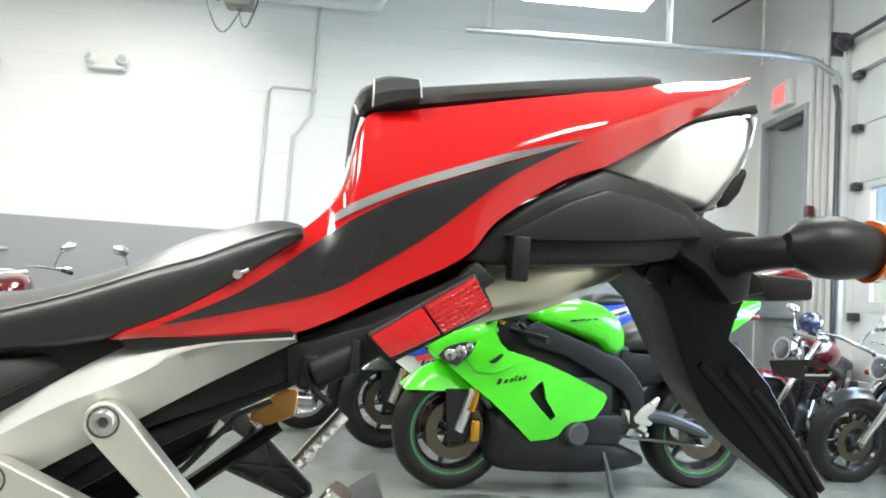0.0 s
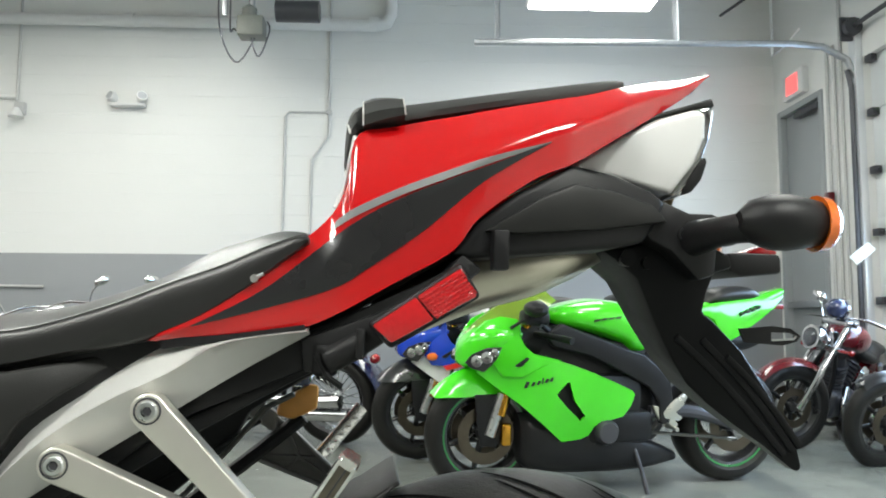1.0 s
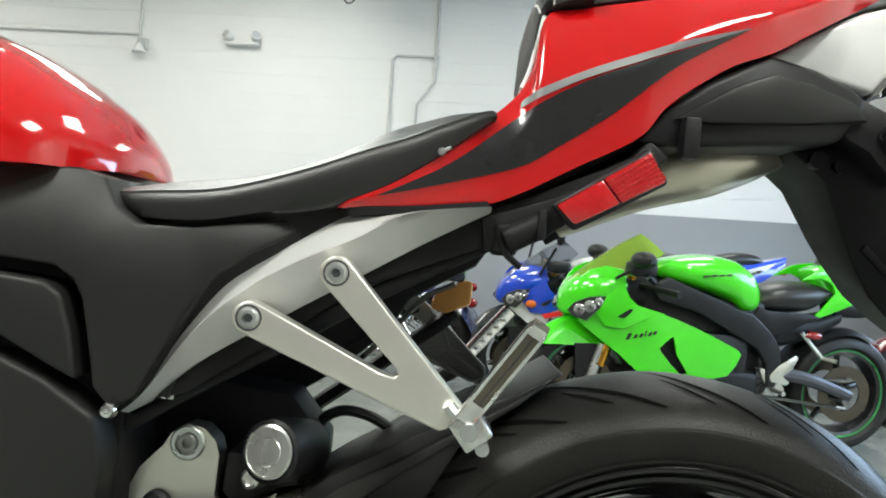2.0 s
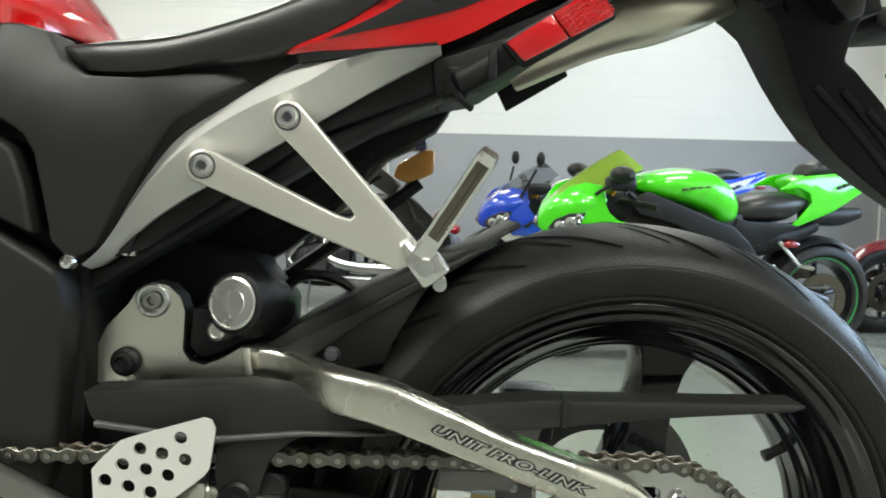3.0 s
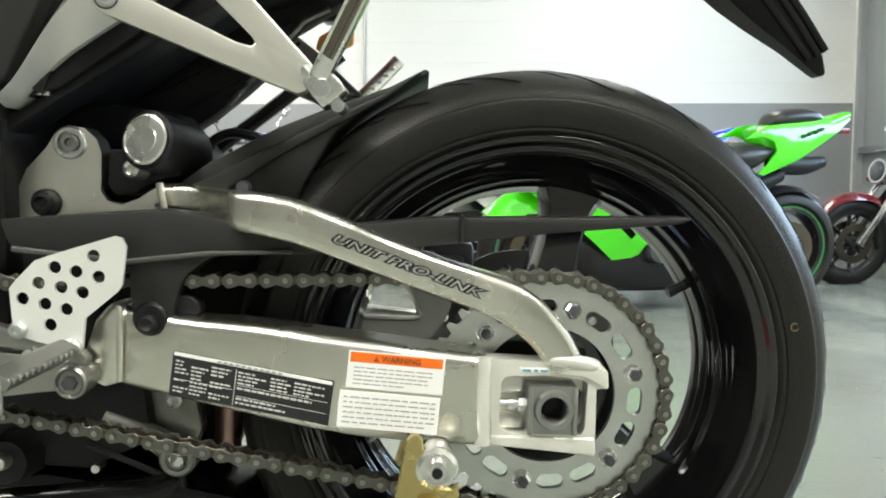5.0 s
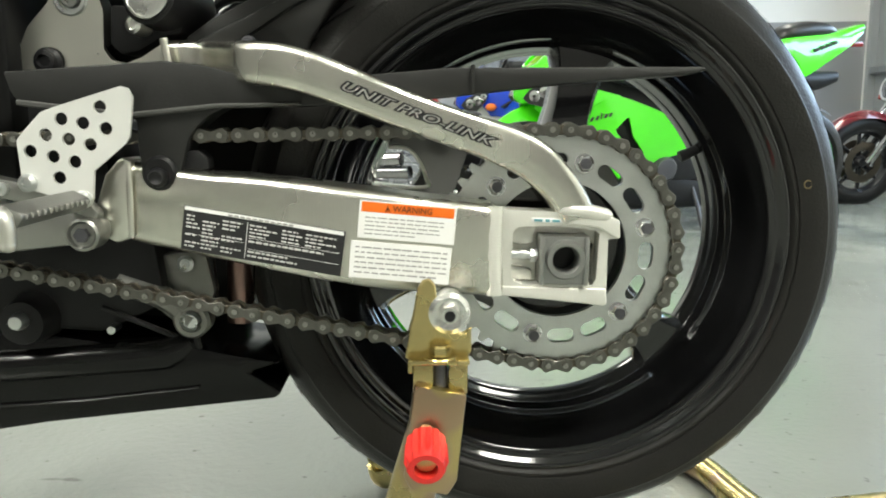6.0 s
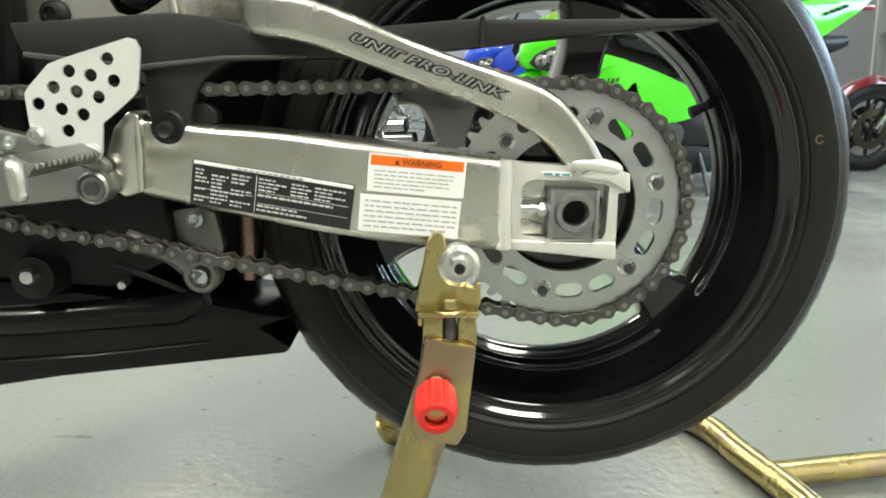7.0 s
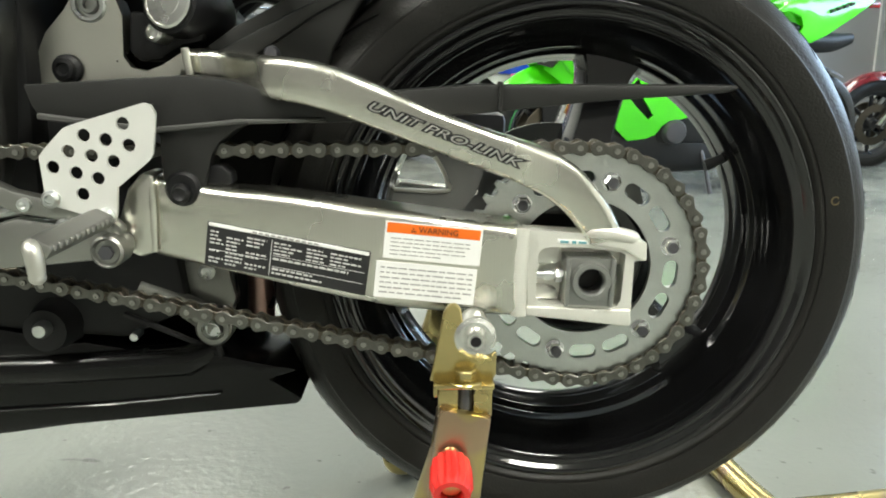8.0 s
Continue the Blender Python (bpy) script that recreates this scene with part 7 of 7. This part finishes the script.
    P("silencer", DARK_STEEL, lambda bm: tube(bm, [(.05, .16, .24), (.35, .20, .32), (.62, .22, .46)], [.03, .05, .05], 14), "dark silencer")
    if extras:
        P("tank_cover", WHITE_PAINT, lambda bm: superloft(bm, [(-.25, .93, .85, .08), (-.10, 1.0, .88, .14), (.06, .99, .88, .12), (.12, .95, .88, .06)]), "white tank cover", 60)
        P("seat_pad", VINYL, lambda bm: superloft(bm, [(.08, .975, .90, .07), (.20, 1.015, .88, .10), (.36, .99, .86, .10), (.46, .93, .84, .06)]), "raised black seat pad", 60)
        mirror_pair(lambda bm, s: ball(bm, -.665, s * .20, .655, .035, .022, .024, 12), b, "front_indicator", ORANGE_LENS)
        mirror_pair(lambda bm, s: (prism(bm, [(-.60, .60), (-.50, .625), (-.44, .64), (-.455, .605), (-.58, .575)], s * .229 - .004, s * .229 + .004, .001, 1, lambda x, z: -s * .9 * max(0, -.52 - x) ** 1.6)), b, "side_emblem", RED_PLASTIC)
        mirror_pair(lambda bm, s: prism(bm, [(.56, .84), (.62, .915), (.80, .965), (.95, 1.005), (.82, .90), (.68, .83)], s * .122 - .003, s * .122 + .003, .001, 1, lambda x, z: -s * .18 * max(0, x - .66)), b, "tail_panel", WHITE_PAINT)
    return b


def superloft_at(bm, c, r):
    ball(bm, *c, *r, 14)


def label_bars(bm, s):
    """Script on the fairing, kept as plain slanted bars."""
    for x0, w, h in ((-.555, .026, .030), (-.522, .020, .020), (-.498, .020, .020), (-.474, .009, .028), (-.460, .020, .020), (-.436, .020, .018)):
        z0 = .548 + (x0 + .555) * .28
        prism(bm, [(x0, z0), (x0 + w * .55, z0), (x0 + w, z0 + h), (x0 + w * .45, z0 + h)], s * .2245 - .004, s * .2245 + .004, 0, 1, lambda x, z: -s * .30 * max(0, -.45 - x))


def face(x, y, heading, lean=-7.0):
    """Pose of a bike on its stand: heading in degrees, its front towards -x before the turn."""
    return pose(x, y, 0, 0, 0, heading) @ pose(0, 0, 0, 0, 0, 0) @ pose(0, 0, 0.0, -lean, 0, 0)


DARK_RIM = mk("dark_rim", (0.012, 0.012, 0.013), 0.3, coat=0.4, bump=0)
sport_bike(face(1.13, 3.315, 10.4, -5), "lime green sport motorcycle with dark wheels, on its side stand", GREEN, GREEN, GREEN, GREEN, GREEN, GREEN_SCREEN, DARK_RIM, GREEN_RIM, FORK_GOLD, VINYL, "parked motorcycles")
sport_bike(face(.89, 4.28, 9, -5), "blue and white sport motorcycle with a black front mudguard", WHITE_PAINT, BLUE, WHITE_PAINT, STRIPE_BLACK, BLUE, SMOKE_SCREEN, DARK_RIM, None, FORK_GOLD, VINYL, "parked motorcycles", True)


def cruiser(m, label, paint, group, wire=True, steer=0.0, tag=False, pod=False, front=(35, 165)):
    b = root("parked_cruiser", label, "motorcycle", m, group)
    f = wheel_of(b, -.80, .33, .11, CRUISER_CHROME if wire else DARK_RIM, None, 8, True, wire)
    r = wheel_of(b, .75, .325, .15, CRUISER_CHROME if wire else DARK_RIM, None, 8, False, wire)

    def P(name, mat_, fill, lab="", sm=45):
        bm = bmesh.new()
        fill(bm)
        return part(name, bm, mat_, b, lab, sm)

    def fender(bm, x, rz, rad, a0, a1, w):
        rings(bm, [[(x + rad * math.cos(a), (j / 4 - 1) * w, rz + rad * math.sin(a) - .05 * (j / 4 - 1) ** 2 * math.sin(a)) for j in range(9)] for a in np.linspace(radians(a0), radians(a1), 20)], False)
    P("front_fender", paint, lambda bm: fender(bm, -.80, .33, .365, *front, .08), "painted front mudguard", 60)
    P("rear_fender", paint, lambda bm: fender(bm, .75, .325, .375, -15, 150, .11), "painted rear mudguard", 60)
    mirror_pair(lambda bm, s: tube(bm, [(-.80, s * .10, .33), (-.68, s * .10, .62)], .028, 12), b, "fork_slider", CHROME)
    mirror_pair(lambda bm, s: tube(bm, [(-.70, s * .10, .58), (-.50, s * .10, 1.02)], .022, 12), b, "fork_tube", CHROME)
    P("lower_yoke", CRUISER_CHROME, lambda bm: box(bm, -.62, -.54, -.13, .13, .78, .82, .01), "chrome fork yoke")
    P("upper_yoke", CRUISER_CHROME, lambda bm: box(bm, -.55, -.46, -.13, .13, .98, 1.02, .01), "chrome fork yoke")
    lamp = P("headlamp", CRUISER_CHROME, lambda bm: lathe(bm, [(.02, .12), (.075, .06), (.095, -.03), (.095, -.07), (.088, -.08)], -.66, 0, .86, 24, axis="x"), "chrome headlamp shell", 50)
    bm = bmesh.new()
    lathe(bm, [(.086, -.072), (.05, -.092), (0, -.098)], -.66, 0, .86, 24, axis="x")
    part("lens", bm, SMOKE_SCREEN, lamp, "dark headlamp glass")
    P("handlebar", CRUISER_CHROME, lambda bm: tube(bm, [(-.28, -.42, .98), (-.34, -.34, 1.01), (-.46, -.16, 1.05), (-.50, 0, 1.03), (-.46, .16, 1.05), (-.34, .34, 1.01), (-.28, .42, .98)], .013, 10, smooth=30), "wide chrome handlebar")
    mirror_pair(lambda bm, s: tube(bm, [(-.31, s * .38, .995), (-.22, s * .44, .965)], .018, 10), b, "grip", BLACK_PLASTIC)
    mirror_pair(lambda bm, s: (tube(bm, [(-.38, s * .32, 1.02), (-.38, s * .36, 1.12), (-.36, s * .42, 1.17)], .007, 8, smooth=8), ball(bm, 0, 0, 0, .022, .068, .036, 16, Matrix.Translation((-.35, s * .44, 1.19)) @ pose(0, 0, 0, s * 18, 12, s * 10)), tube(bm, [(-.40, s * .26, 1.03), (-.47, s * .36, 1.02), (-.42, s * .46, 1.01)], .006, 6, smooth=8)), b, "mirror", CHROME)
    mirror_pair(lambda bm, s: (tube(bm, [(-.58, s * .10, .80), (-.58, s * .22, .80)], .012, 8), ball(bm, -.58, s * .24, .80, .026, .022, .022, 12)), b, "indicator", RED_LENS)
    P("fuel_tank", paint, lambda bm: superloft(bm, [(-.42, .90, .84, .05), (-.34, .97, .80, .13), (-.18, 1.0, .77, .16), (.0, .96, .76, .13), (.10, .88, .77, .06)]), "painted teardrop tank", 60)
    P("frame", BLACK_PLASTIC, lambda bm: [tube(bm, [(-.48, 0, .92), (-.40, s * .08, .60), (-.36, s * .12, .25), (.20, s * .12, .20), (.35, s * .12, .50), (.75, s * .13, .33)], .018, 8, smooth=26) for s in (-1, 1)], "black tubular frame")
    P("engine", DARK_STEEL, lambda bm: (box(bm, -.28, .20, -.14, .14, .24, .46, .04), lathe(bm, [(.10, -.17), (.12, -.14), (.12, .14), (.10, .17)], .02, 0, .36, 24)), "dark engine case")
    for ang, xx in ((-22, -.10), (24, .06)):
        bm = bmesh.new()
        bb = bmesh.new()
        lathe(bb, [(r_, z_) for k in range(7) for r_, z_ in ((.075, .035 * k), (.095, .035 * k + .006), (.095, .035 * k + .016), (.075, .035 * k + .022))] + [(.07, .26), (.06, .30), (0, .305)], 0, 0, 0, 20, axis="z")
        merge(bm, bb, Matrix.Translation((xx, 0, .45)) @ pose(0, 0, 0, 0, ang, 0))
        part("cylinder", bm, DARK_STEEL, b, "finned dark cylinder")
    mirror_pair(lambda bm, s: lathe(bm, [(.0, s * .20), (.07, s * .19), (.085, s * .16)], -.02, 0, .62, 20), b, "side_cover", CHROME)
    P("seat", VINYL, lambda bm: superloft(bm, [(.06, .80, .74, .08), (.18, .79, .69, .14), (.34, .78, .68, .15), (.46, .84, .72, .12), (.62, .84, .74, .11), (.74, .80, .76, .05)]), "low black seat", 60)
    P("exhaust", CRUISER_CHROME, lambda bm: (tube(bm, [(-.10, -.12, .50), (-.20, -.18, .36), (.05, -.19, .26), (.40, -.19, .25), (.95, -.20, .26)], [.025, .025, .03, .042, .045], 12, smooth=26), tube(bm, [(.10, -.12, .52), (.14, -.18, .40), (.40, -.20, .34), (.90, -.21, .35)], [.025, .028, .042, .045], 12, smooth=22)), "twin chrome exhausts")
    mirror_pair(lambda bm, s: tube(bm, [(.45, s * .15, .70), (.68, s * .16, .36)], .025, 12), b, "shock", CHROME)
    P("tail_lamp", RED_LENS, lambda bm: ball(bm, 1.07, 0, .60, .035, .05, .035, 14), "red tail lamp")
    mirror_pair(lambda bm, s: (tube(bm, [(.98, s * .06, .68), (1.0, s * .15, .68)], .008, 8), ball(bm, 1.0, s * .17, .68, .03, .03, .03, 12)), b, "rear_indicator", RED_LENS)
    P("side_stand", DARK_STEEL, lambda bm: tube(bm, [(-.05, -.14, .22), (-.02, -.28, -.02)], .01, 8))
    if tag:
        inv = m.inverted()
        bm = bmesh.new()
        card = [inv @ Vector(c) for c in ((2.95, 3.95, 1.27), (3.07, 3.93, 1.365), (3.14, 3.95, 1.322), (3.02, 3.97, 1.22))]
        n = (card[1] - card[0]).cross(card[2] - card[1]).normalized() * .003
        rings(bm, [card, [c + n for c in card]])
        tube(bm, [inv @ Vector((3.07, 3.955, 1.25)), inv @ Vector((3.09, 3.99, .95))], .004, 5)
        part("price_tag", bm, PAPER, b, "pale paper tag on a wire stalk")
    if pod:
        P("speedometer", NAVY, lambda bm: (ball(bm, -.56, 0, 1.10, .080, .080, .075, 18), tube(bm, [(-.54, 0, 1.06), (-.50, 0, 1.0)], .02, 10)), "round blue instrument pod over the headlamp", 60)
        P("pod_rim", CRUISER_CHROME, lambda bm: lathe(bm, [(.080, .03), (.086, .045), (.064, .062), (0, .064)], -.56, 0, 1.10, 20, axis="x"), "chrome rim of the instrument pod", 60)
    # the front end turned on its raked steering head
    axis = Vector((.38, 0, .92)).normalized()
    turn = Matrix.Translation((-.50, 0, 1.02)) @ Matrix.Rotation(radians(steer), 4, axis) @ Matrix.Translation((.50, 0, -1.02))
    for ob in b.children:
        if ob.name.split(".")[0] in ("front_fender", "fork_slider", "fork_tube", "lower_yoke", "upper_yoke", "headlamp", "handlebar", "grip", "mirror", "indicator", "speedometer", "pod_rim") or ob == f:
            ob.matrix_basis = turn @ ob.matrix_basis
    return b


def cruiser_from(xf, yf, dx, dy, lean=-9):
    """Pose from the front wheel's place and the heading (dx, dy)."""
    n = math.hypot(dx, dy)
    h = math.degrees(math.atan2(-dy / n, -dx / n))
    return face(xf - dx / n * .80, yf - dy / n * .80, h, lean)


cruiser(cruiser_from(2.63, 4.42, -.76, -.65, -24) @ Matrix.Scale(.93, 4), "maroon cruiser with chrome forks, its front wheel turned aside", MAROON, "parked motorcycles", wire=False, steer=-34, pod=True, front=(60, 150))
cruiser(cruiser_from(2.80, 3.72, -.78, -.62, -26) @ Matrix.Scale(.86, 4), "black cruiser with a dark front tyre and bright fork", STRIPE_BLACK, "parked motorcycles", wire=False, steer=-34, tag=True, front=(85, 140))
cruiser(cruiser_from(-1.70, 5.47, -.90, .43), "navy cruiser with chrome wire wheels, its tail towards the shop", NAVY, "parked motorcycles", wire=True)
cruiser(cruiser_from(-2.62, 6.15, -.35, .93) @ Matrix.Scale(.93, 4), "dark red cruiser with chrome handlebar and mirrors", MAROON, "parked motorcycles", wire=True)
